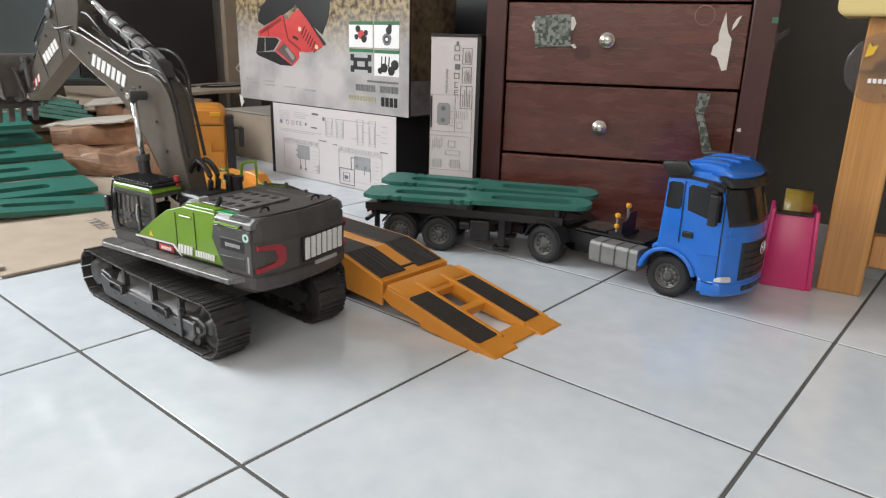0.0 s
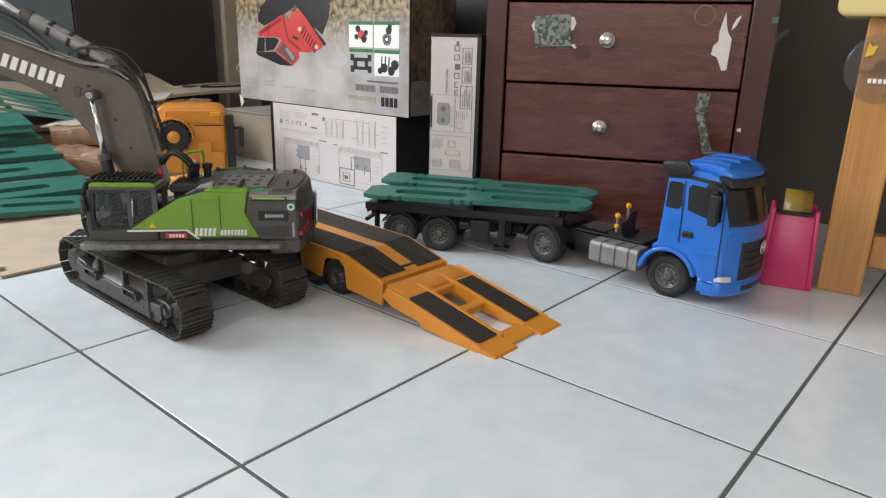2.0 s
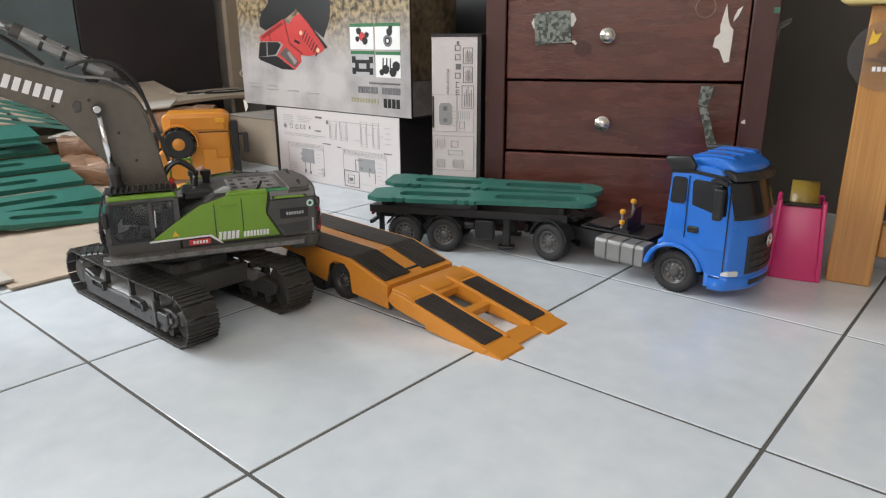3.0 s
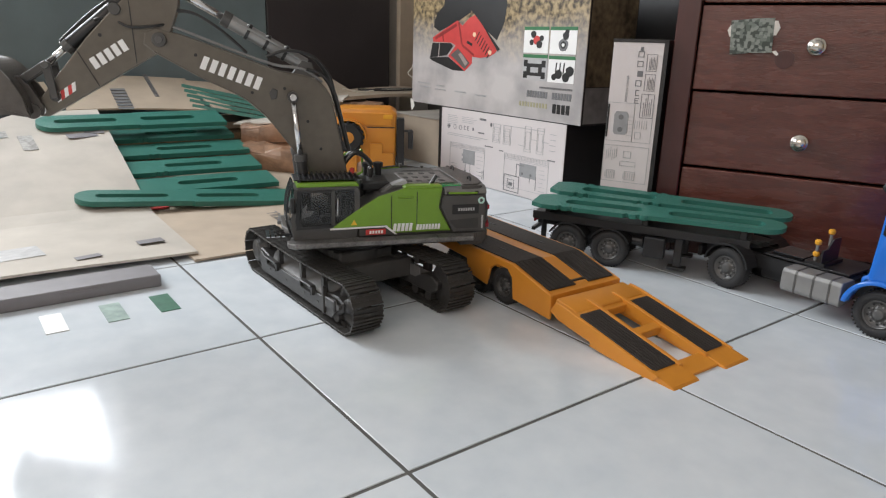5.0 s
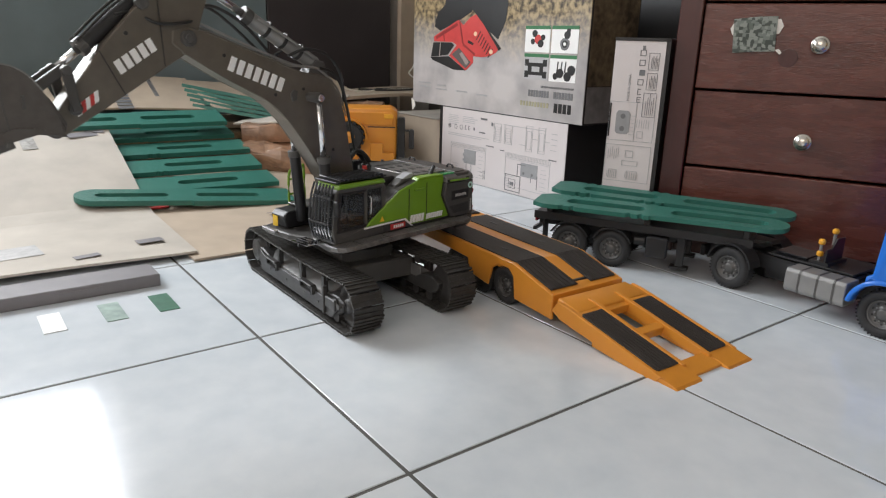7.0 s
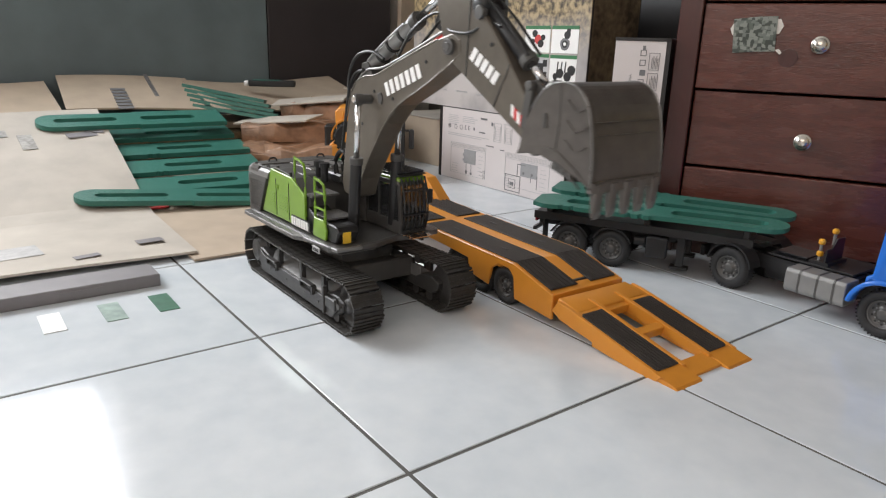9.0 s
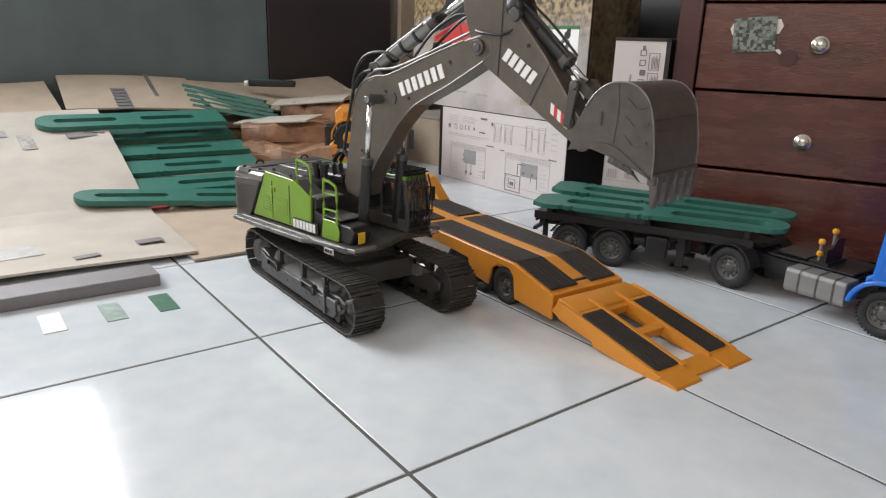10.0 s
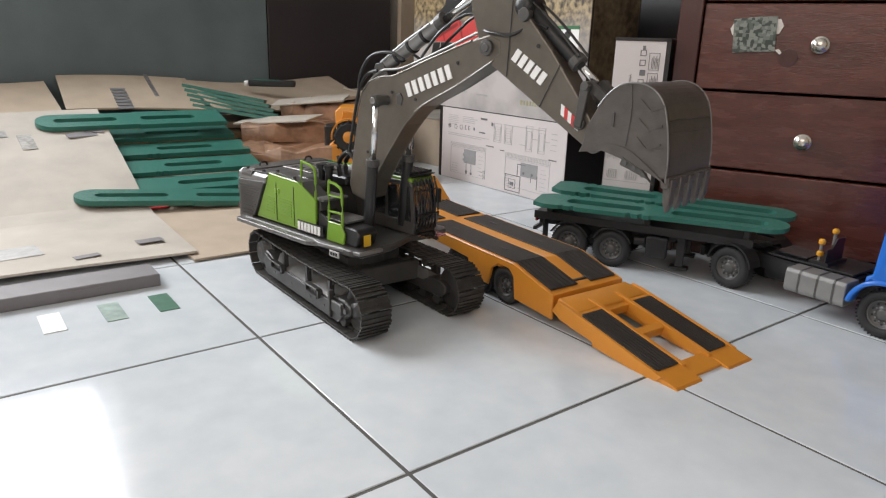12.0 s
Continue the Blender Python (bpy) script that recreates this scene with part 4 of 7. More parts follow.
        part("door_handle", box(0.289, 0.309, y - 0.003, y + 0.003, 0.119, 0.131, 0.0025, 2), BLACK, door)
        part("mirror_arm", prism([(0.325, 0.226), (0.342, 0.228), (0.36, 0.222), (0.358, 0.214), (0.34, 0.219), (0.325, 0.217)], min(y + s * 0.002, y + s * 0.014), max(y + s * 0.002, y + s * 0.014), 0.002), BLACK, cab)
        part("mirror", box(0.338, 0.356, min(y + s * 0.010, y + s * 0.024), max(y + s * 0.010, y + s * 0.024), 0.152, 0.212, 0.004, 2), BLACK, cab, "black side mirror")
        part("arch_lip", prism([(0.268 + 0.0545 * math.cos(math.radians(a)), 0.041 + 0.0545 * math.sin(math.radians(a))) for a in range(172, 9, -9)] + [(0.268 + 0.047 * math.cos(math.radians(a)), 0.041 + 0.047 * math.sin(math.radians(a))) for a in range(10, 173, 9)], min(y - s * 0.022, y + s * 0.003), max(y - s * 0.022, y + s * 0.003), 0.001), BLUE, cab, smooth=True)
        part("step", box(0.334, 0.358, y - 0.002, y + 0.0012, 0.044, 0.0465, 0.0005), BLACK, cab)
        part("headlamp", bow(prism([(0.396, 0.050), (0.413, 0.052), (0.4135, 0.059), (0.412, 0.064), (0.398, 0.060)], min(s * 0.070, s * 0.0846), max(s * 0.070, s * 0.0846), 0.0015)), SILVERLAMP, cab, "clear white headlamp")
    # the front of the cab is short and upright, its skirt clear of the floor
    for ob in [cab, deflector] + list(cab.children_recursive):
        for v in ob.data.vertices:
            if v.co.x > 0.325:
                v.co.x = 0.325 + (v.co.x - 0.325) * 0.84
            if v.co.z > 0.15:
                v.co.z = 0.15 + (v.co.z - 0.15) * 0.895
            elif v.co.z < 0.06 and v.co.x > 0.31:
                v.co.z = 0.06 - (0.06 - v.co.z) * 0.76
    part("antenna", cyl((0.262, -0.086, 0.222), (0.258, -0.088, 0.252), 0.0009, 6), BLACK, cab)
    return t


build_truck()


def plank_outline(u):
    """Half width of the green boards along their length: square waisted tail, round nose."""
    if u < 0.05:
        return 0.028 + 0.012 * u / 0.05
    if u > 0.92:
        return 0.034 * math.sqrt(max(0.0, 1 - ((u - 0.92) / 0.08) ** 2))
    k = 0.04 if u < 0.5 else 0.034
    return k - (0.006 if 0.12 < u < 0.14 or 0.17 < u < 0.19 or 0.40 < u < 0.42 or 0.45 < u < 0.47 else 0.0)


def build_flatbed():
    M = pose(-0.42, 0.771, 0, 0, 0, 26)
    t = thing("toy_flatbed_trailer", "black toy flatbed trailer coupled behind the blue truck", "toy trailer", M)
    part("deck", box(-0.125, 0.30, -0.072, 0.072, 0.088, 0.094, 0.001), BLACK, t)
    for y in (-0.03, 0.03):
        part("beam", prism([(-0.125, 0.088), (0.33, 0.088), (0.33, 0.080), (0.2, 0.078), (0.15, 0.06), (-0.12, 0.06)], y - 0.004, y + 0.004), BLACK, t)
    for i in range(9):
        x = -0.11 + 0.05 * i
        part("crossbeam", box(x, x + 0.006, -0.07, 0.07, 0.078, 0.088), BLACK, t)
    for s in (-1, 1):
        part("side_rail", box(-0.125, 0.30, s * 0.073 - 0.003, s * 0.073 + 0.003, 0.08, 0.096, 0.001), BLACK, t)
        for x in (-0.047, 0.041):
            wheel(t, (x, s * 0.062, 0.0375), 0.0375, 0.026, s)
            arch = [(x + 0.044 * math.cos(a), 0.0375 + 0.044 * math.sin(a)) for a in [math.radians(v) for v in range(25, 156, 13)]]
            inner = [(x + 0.041 * math.cos(a), 0.0375 + 0.041 * math.sin(a)) for a in [math.radians(v) for v in range(155, 24, -13)]]
            part("mudguard", prism(arch + inner, s * 0.046, s * 0.078), BLACK, t)
        part("mud_flap", box(-0.104, -0.101, s * 0.062 - 0.014, s * 0.062 + 0.014, 0.022, 0.08, 0.0006), BLACK, t)
        part("brake_tank", cyl((0.082, s * 0.05, 0.058), (0.104, s * 0.05, 0.058), 0.010, 14, bevel=0.001), BLACK, t)
        part("landing_leg", join(box(0.165, 0.18, s * 0.05 - 0.006, s * 0.05 + 0.006, 0.018, 0.08, 0.001), box(0.155, 0.19, s * 0.05 - 0.01, s * 0.05 + 0.01, 0.012, 0.018, 0.001)), BLACK, t)
        part("tool_box", box(0.11, 0.15, s * 0.068 - 0.014, s * 0.068 + 0.006, 0.035, 0.076, 0.002), BLACK, t)
        part("tail_lamp", box(-0.1265, -0.123, s * 0.05 - 0.012, s * 0.05 + 0.012, 0.07, 0.078), REDLENS, t)
    part("rear_bumper", join(box(-0.128, -0.12, -0.07, 0.07, 0.052, 0.06, 0.001), box(-0.128, -0.12, -0.03, -0.024, 0.058, 0.088), box(-0.128, -0.12, 0.024, 0.03, 0.058, 0.088)), BLACK, t)
    part("axle", cyl((-0.047, -0.06, 0.0375), (-0.047, 0.06, 0.0375), 0.007), BLACK, t)
    part("axle", cyl((0.041, -0.06, 0.0375), (0.041, 0.06, 0.0375), 0.007), BLACK, t)
    part("kingpin", cyl((0.27, 0, 0.082), (0.27, 0, 0.09), 0.012), BLACK, t)
    for x, top in ((-0.1, 0.1054), (0.1, 0.108), (0.28, 0.1105)):
        part("stake_block", box(x, x + 0.012, -0.07, 0.07, 0.0942, top, 0.001), BLACK, t)
    me = mesh_of("green_board", slotted(0.485, plank_outline, 0.0088, [(0.065, 0.225, 0.0145), (0.275, 0.45, 0.0145)], 110), GREEN)
    for (x, y, z, ry, rz) in ((-0.13, -0.045, 0.1085, -0.9, 0.3), (-0.122, 0.050, 0.1215, 0.0, -1.3)):
        b = new("green_board", me)
        b.matrix_basis = M @ pose(x, y, z, 5, ry, rz)
        tagged(b, "long green printed plastic board with slots on the flatbed trailer", "plastic board", "green boards")


build_flatbed()


# ---- yellow low-loader trailer ----
def build_low_loader():
    t = thing("toy_low_loader", "orange-yellow toy low-loader trailer with its ramp lowered", "toy trailer", pose(-0.19, 0.478, 0, 0, 0, -1.2))
    # x forward to the ramp hinge at 0, y across
    w = 0.082
    side = [(0.0, 0.012), (0.0, 0.053), (-0.095, 0.079), (-0.37, 0.084), (-0.372, 0.062), (-0.30, 0.06), (-0.22, 0.055), (-0.215, 0.03), (-0.16, 0.022), (-0.152, 0.055), (-0.135, 0.067), (-0.108, 0.067), (-0.095, 0.055), (-0.09, 0.018)]
    for s in (-1, 1):
        part("side_skirt", prism(side, s * w - (0.006 if s > 0 else 0), s * w + (0.006 if s < 0 else 0), 0.0015), ORANGE, t)
    part("deck", prism([(-0.001, 0.03), (-0.001, 0.053), (-0.095, 0.0785), (-0.37, 0.0835), (-0.37, 0.062), (-0.1, 0.06)], -w + 0.0062, w - 0.0062), ORANGE, t)
    # mats: sloped tail, level deck
    for s in (-1, 1):
        y0, y1 = (s * 0.045 - 0.030, s * 0.045 + 0.030)
        sl = Matrix.Translation((-0.05, 0, 0.0664)) @ pose(0, 0, 0, 0, 15.2)
        m1 = box(-0.0475, 0.040, y0, y1, 0, 0.0022, 0.0006, m=sl)
        part("ramp_mat", m1, MATBLK, t, "black ribbed mat")
        for i in range(6):
            y = y0 + 0.006 + i * 0.0096
            part("mat_rib", box(-0.045, 0.038, y, y + 0.003, 0.0022, 0.0032, m=sl), MATBLK, t)
        lv = Matrix.Translation((-0.233, 0, 0.0812)) @ pose(0, 0, 0, 0, 1.04)
        part("deck_mat", box(-0.13, 0.1365, y0, y1, 0, 0.002, 0.0006, m=lv), MATBLK, t, "dark brown deck mat")
        for x in (-0.07, 0.07):
            part("lashing_slot", box(x - 0.009, x + 0.009, s * 0.045 - 0.002, s * 0.045 + 0.002, 0.0018, 0.0026, m=lv), BLACK, t)
    # forward section and raised neck
    part("neck_deck", prism([(-0.372, 0.06), (-0.372, 0.0825), (-0.52, 0.088), (-0.545, 0.105), (-0.60, 0.125), (-0.70, 0.125), (-0.70, 0.105), (-0.6, 0.1), (-0.54, 0.07)], -w, w, 0.0015), ORANGE, t)
    for s in (-1, 1):
        y0, y1 = (s * 0.045 - 0.030, s * 0.045 + 0.030)
        lv = Matrix.Translation((-0.45, 0, 0.0856)) @ pose(0, 0, 0, 0, 2.1)
        part("neck_mat", box(-0.068, 0.066, y0, y1, 0, 0.002, 0.0006, m=lv), MATBLK, t)
        for i in range(6):
            y = y0 + 0.006 + i * 0.0096
            part("mat_rib", box(-0.066, 0.064, y, y + 0.003, 0.002, 0.003, m=lv), MATBLK, t)
        part("neck_wing", prism([(-0.50, 0.088), (-0.56, 0.132), (-0.60, 0.136), (-0.60, 0.1), (-0.52, 0.08)], s * w - (0.03 if s > 0 else 0), s * w + (0.03 if s < 0 else 0), 0.002), ORANGE, t)
        for x in (-0.118, -0.187, -0.256):
            wheel(t, (x, s * 0.066, 0.0325), 0.0325, 0.026, s, UNDER)
    for x in (-0.118, -0.187, -0.256):
        part("axle", cyl((x, -0.06, 0.0325), (x, 0.06, 0.0325), 0.006), BLACK, t)
    part("chassis", box(-0.36, -0.02, -0.03, 0.03, 0.034, 0.06, 0.002), BLACK, t)
    part("rest_block", box(-0.66, -0.6, -0.06, 0.06, 0.0, 0.105, 0.003), BLACK, t)
    # hinge and ramp
    part("hinge_beam", join(box(0.0, 0.046, -0.079, 0.079, 0.034, 0.046, 0.003, 2, pose(0, 0, 0.006, 0, 10)), cyl((0.044, -0.06, 0.035), (0.044, 0.06, 0.035), 0.009, 18)), ORANGE, t, smooth=True)
    R_ = Matrix.Translation((0.028, 0, 0.040)) @ pose(0, 0, 0, 0, 10.8)
    L = 0.213
    ramp = part("ramp", join(*[prism([(-0.022, -0.014), (-0.012, 0.006), (0.012, 0.007), (L, 0.0025), (L + 0.006, 0.0), (L - 0.05, -0.0125), (0.02, -0.02)], a, b, 0.0012) for a, b in ((-0.086, -0.03), (0.03, 0.086))]), ORANGE, t, "lowered orange loading ramp", at=R_)
    for s in (-1, 1):
        part("stringer", prism([(0.0, -0.014), (0.0, 0.0095), (0.012, 0.0105), (0.184, 0.0055), (0.19, -0.006)], s * 0.0305 - 0.004, s * 0.0305 + 0.004, 0.001), ORANGE, ramp)
        part("side_rail", prism([(-0.02, -0.012), (-0.012, 0.0075), (0.012, 0.0090), (0.19, 0.0045), (L - 0.03, -0.01), (0.07, -0.022), (0.068, -0.016), (0.0, -0.018)], s * 0.0862 - 0.0022, s * 0.0862 + 0.0022, 0.0008), ORANGE, ramp)
    for x0, x1 in ((0.018, 0.034), (0.088, 0.104), (0.172, L)):
        part("ramp_bar", box(x0, x1 - (0.008 if x0 > 0.15 else 0), -0.031, 0.031, -0.010 if x0 < 0.15 else -0.005, 0.0045 if x0 < 0.15 else 0.002, 0.0012), ORANGE, ramp)
    for s in (-1, 1):
        c = s * 0.056
        pts = [(0.03, c - 0.021), (0.034, c - 0.0245), (0.174, c - 0.0245), (0.178, c - 0.021), (0.178, c + 0.021), (0.174, c + 0.0245), (0.034, c + 0.0245), (0.03, c + 0.021)]
        mt = prism(pts, 0.0030, 0.0082, 0.0006, "z")
        bmesh.ops.transform(mt, matrix=Matrix.Translation((0, 0, 0.0005)) @ pose(0, 0, 0, 0, 1.2), verts=mt.verts)
        part("ramp_mat", mt, MATBLK, ramp, "black ribbed ramp mat")
        for i in range(7):
            y = c - 0.0195 + i * 0.0062
            rb = box(0.033, 0.176, y, y + 0.0022, 0.0086, 0.0096, m=pose(0, 0, 0, 0, 1.2))
            part("mat_rib", rb, MATBLK, ramp)
        part("ramp_lip", box(L - 0.03, L + 0.004, s * 0.0865 - 0.0005, s * 0.0865 + 0.0005, -0.004, 0.0025), ORANGE, ramp)


build_low_loader()


# ---- excavator ----
TRACK_R, TRACK_L = 0.0385, 0.344
SHOES = 46


def track_point(s):
    """Place and slope on the track's loop at arc length s, clockwise seen from -y: bottom run back to front is s = 0 .. L."""
    straight, bend = TRACK_L, math.pi * TRACK_R
    s %= 2 * (straight + bend)
    zc = TRACK_R + 0.004
    if s < straight:
        return (-straight / 2 + s, zc - TRACK_R, 0.0)
    s -= straight
    if s < bend:
        a = s / TRACK_R
        return (straight / 2 + TRACK_R * math.sin(a), zc - TRACK_R * math.cos(a), -a)
    s -= bend
    if s < straight:
        sag = 0.0035 * math.sin(math.pi * s / straight)
        return (straight / 2 - s, zc + TRACK_R - sag, -math.pi)
    a = (s - straight) / TRACK_R
    return (-straight / 2 - TRACK_R * math.sin(a), zc + TRACK_R * math.cos(a), -math.pi - a)


def shoe_pose(s, y):
    x, z, a = track_point(s)
    return Matrix.Translation((x, y, z)) @ Matrix.Rotation(a, 4, "Y")


EX = {}


def build_excavator():
    t = thing("toy_excavator", "grey and lime green toy excavator on tracks, on the tiles", "toy excavator", pose(-0.516, 0.219, 0))
    EX["thing"] = t
    loop = 2 * (TRACK_L + math.pi * TRACK_R)
    pitch = loop / SHOES
    # one shoe: plate with three grouser bars, lug inside; local -z is the ground side
    plate = join(box(-pitch * 0.47, pitch * 0.47, -0.0255, 0.0255, -0.0015, 0.001, 0.0004),
                 box(-pitch * 0.46, -pitch * 0.30, -0.0255, 0.0255, -0.004, -0.0015), box(-pitch * 0.06, pitch * 0.08, -0.0255, 0.0255, -0.0034, -0.0015), box(pitch * 0.32, pitch * 0.46, -0.0255, 0.0255, -0.0034, -0.0015),
                 box(-pitch * 0.4, pitch * 0.4, -0.010, -0.005, 0.001, 0.006), box(-pitch * 0.4, pitch * 0.4, 0.005, 0.010, 0.001, 0.006))
    shoe_mesh = mesh_of("track_shoe", plate, SHOE)
    EX["shoes"] = []
    for s in (-1, 1):
        y = s * 0.088
        fr = [(-0.165, 0.03), (-0.15, 0.022), (0.15, 0.022), (0.166, 0.032), (0.168, 0.046), (0.15, 0.052), (0.12, 0.050), (0.10, 0.040), (-0.10, 0.040), (-0.125, 0.050), (-0.15, 0.054), (-0.166, 0.044)]
        frame_ = part("track_frame", prism(fr, y - 0.018, y + 0.018, 0.002), UNDER, t, "dark grey track frame")
        o = y + s * 0.0185
        part("side_plate", prism([(-0.15, 0.034), (-0.14, 0.013), (0.135, 0.013), (0.155, 0.034), (0.15, 0.048), (0.105, 0.040), (-0.11, 0.040), (-0.145, 0.050)], min(o, o + s * 0.003), max(o, o + s * 0.003), 0.001), UNDER, frame_)
        shelf = prism([(y - s * 0.017, 0.060), (y + s * 0.017, 0.0405), (y + s * 0.017, 0.036), (y - s * 0.017, 0.036)], -0.125, 0.115, 0.0008, "x")
        # paler than the frame's paint: the light on this slope is in its colour
        part("frame_shelf", shelf, PLATE, frame_, "sloping frame top, coloured pale grey as if window-lit")
        part("tension_guard", join(box(0.118, 0.15, min(o, o + s * 0.006), max(o, o + s * 0.006), 0.028, 0.046, 0.0015), box(0.112, 0.118, min(o, o + s * 0.008), max(o, o + s * 0.008), 0.016, 0.06, 0.001)), UNDER, frame_)
        for x in (-0.10, -0.03, 0.04, 0.09):
            part("frame_bolt", cyl((x, o + s * 0.002, 0.026), (x, o + s * 0.0042, 0.026), 0.0022, 6), RIM, frame_)
        for x in (-0.085, 0.055):
            part("track_step", join(box(x - 0.022, x + 0.022, min(o, o + s * 0.010), max(o, o + s * 0.010), 0.046, 0.0495, 0.001), box(x - 0.024, x - 0.019, min(o, o + s * 0.008), max(o, o + s * 0.008), 0.034, 0.047), box(x + 0.019, x + 0.024, min(o, o + s * 0.008), max(o, o + s * 0.008), 0.034, 0.047), box(x - 0.02, x + 0.02, min(o, o + s * 0.009), max(o, o + s * 0.009), 0.033, 0.037)), UNDER, frame_)
        for i in range(8):
            x = -0.14 + i * 0.04
            part("bottom_roller", cyl((x, y - 0.016, 0.017), (x, y + 0.020, 0.017), 0.0095, 14), UNDER, frame_)
        for x in (-0.07, 0.02, 0.10):
            part("carrier_roller", cyl((x, y - 0.014, 0.069), (x, y + 0.020, 0.069), 0.0075, 14), UNDER, frame_)
            part("roller_bracket", box(x - 0.004, x + 0.004, y - 0.004 + s * 0.014, y + 0.004 + s * 0.014, 0.044, 0.07), UNDER, frame_)
        part("idler", lathe([(0.034, -0.008), (0.036, -0.006), (0.036, 0.006), (0.034, 0.008), (0.026, 0.008), (0.024, 0.004), (0.012, 0.004), (0.011, 0.014), (0.001, 0.014)], 24, Matrix.Translation((TRACK_L / 2, y, TRACK_R + 0.004)) @ pose(0, 0, 0, -90 * s)), UNDER, frame_, smooth=True)
        spr = lathe([(0.030, -0.006), (0.030, 0.006), (0.026, 0.008), (0.02, 0.018), (0.012, 0.02), (0.001, 0.02)], 24, Matrix.Translation((-TRACK_L / 2, y, TRACK_R + 0.004)) @ pose(0, 0, 0, -90 * s))
        for i in range(14):
            tooth = box(0.028, 0.0365, -0.003, 0.003, -0.005, 0.005, m=Matrix.Translation((-TRACK_L / 2, y, TRACK_R + 0.004)) @ pose(0, 0, 0, 90) @ pose(0, 0, 0, 0, 0, i * 360 / 14))
            spr = join(spr, tooth)
        part("sprocket", spr, UNDER, frame_)
        part("end_cap", cyl((TRACK_L / 2 - 0.014, y + s * 0.017, TRACK_R), (TRACK_L / 2 - 0.014, y + s * 0.0225, TRACK_R), 0.005, 8), RIM, frame_)
        track = part("track", box(-0.12, 0.12, y - 0.004, y + 0.004, 0.0745, 0.0765), BLACK, t, "dark steel crawler track")
        for i in range(SHOES):
            ob = new("track_shoe", shoe_mesh)
            ob.matrix_basis = shoe_pose(i * pitch, y)
            ob.parent = track
            EX["shoes"].append((ob, i * pitch, y))
    part("car_body", join(prism([(-0.07, -0.075), (-0.05, -0.04), (0.05, -0.04), (0.07, -0.075), (0.085, -0.075), (0.085, 0.075), (0.07, 0.075), (0.05, 0.04), (-0.05, 0.04), (-0.07, 0.075), (-0.085, 0.075), (-0.085, -0.075)], 0.036, 0.07, 0.002, "z"), cyl((0, 0, 0.06), (0, 0, 0.094), 0.062, 28)), DGREY, t)
    part("centre_frame", join(box(-0.058, 0.058, -0.052, 0.052, 0.034, 0.088, 0.003), box(0.03, 0.075, -0.066, -0.046, 0.034, 0.074, 0.002), box(0.03, 0.075, 0.046, 0.066, 0.034, 0.074, 0.002)), DGREY, t)
    part("slew_ring", lathe([(0.07, 0.09), (0.074, 0.092), (0.074, 0.1), (0.068, 0.1065), (0.01, 0.1065)], 40), BLACK, t, smooth=True)

    # upper structure; x forward along the boom, y to the cab's side, z from the ground
    h = part("upper_structure", prism([(-0.215, -0.088), (-0.19, -0.098), (0.10, -0.098), (0.116, -0.088), (0.116, -0.02), (0.1, 0.03), (0.112, 0.089), (0.10, 0.099), (-0.17, 0.099), (-0.205, 0.088)], 0.106, 0.117, 0.002, "z"), DGREY, t, "dark grey slewing upper structure")
    EX["upper"] = h
    def rear(inset, k=1.0):
        half = [(-0.212, 0.0925), (-0.2215, 0.090), (-0.228, 0.078), (-0.2345, 0.048), (-0.2375, 0.02)]
        pts = [(x + inset, y * k) for x, y in half]
        return [(-0.175, 0.0925 * k)] + pts + [(x, -y) for x, y in pts[::-1]] + [(-0.175, -0.0925 * k)]
    part("counterweight", loft([(0.098, rear(0.008, 0.97)), (0.104, rear(0.002)), (0.118, rear(0.0)), (0.124, rear(0.003)), (0.166, rear(0.0)), (0.171, rear(0.004)), (0.194, rear(0.007, 0.985)), (0.2, rear(0.012, 0.96))]), WEIGHT, h, "rounded dark grey counterweight")
    part("weight_seam", loft([(0.1205, rear(0.0015, 1.002)), (0.1222, rear(0.0015, 1.002))]), BLACK, h)
    part("weight_lid", prism([(-0.178, -0.082), (-0.178, 0.082), (-0.205, 0.082), (-0.214, 0.072), (-0.221, 0.0), (-0.214, -0.072), (-0.205, -0.082)], 0.2, 0.2025, 0.001, "z"), WEIGHT, h)
    face = Matrix.Translation((-0.2374, -0.027, 0.133)) @ pose(0, 0, 0, 0, 0, -85)
    part("maker_bar_field", letter_bars(1, 0.094, 0.037, face @ Matrix.Translation((0, 0.0008, -0.003)), 0.0, 0.0012, 0.0), BLACK, h)
    part("maker_bar", letter_bars(7, 0.088, 0.031, face, 0.001, 0.0024, 0.34), WHITE, h, "white maker's mark in plain bars")
    part("maker_bar", letter_bars(14, 0.05, 0.005, face @ Matrix.Translation((0.004, 0, -0.013)), 0.0, 0.0018), INKLIGHT, h)
    for s in (-1, 1):
        lens = prism([(s * 0.088, 0.166), (s * 0.056, 0.164), (s * 0.046, 0.158), (s * 0.046, 0.138), (s * 0.055, 0.132), (s * 0.088, 0.127), (s * 0.088, 0.134), (s * 0.062, 0.139), (s * 0.058, 0.145), (s * 0.062, 0.156), (s * 0.088, 0.159)], -0.2362, -0.222, 0.0006, "x")
        for v in lens.verts:
            v.co.x += max(0.0, abs(v.co.y) - 0.046) * 0.235
        part("tail_lamp", lens, REDLENS, h, "red bracket-shaped tail lamp")
    for y in (-0.05, 0.05):
        part("lifting_eye", tube([(-0.2, y - 0.008, 0.202), (-0.2, y - 0.005, 0.208), (-0.2, y + 0.005, 0.208), (-0.2, y + 0.008, 0.202)], 0.0016), BLACK, h)
    # left flank: green panel, grey louvre panel, engine hood
    part("flank_body", prism([(-0.178, 0.118), (0.0, 0.118), (-0.002, 0.168), (-0.036, 0.187), (-0.075, 0.197), (-0.178, 0.197)], 0.03, 0.084, 0.002), DGREY, h)
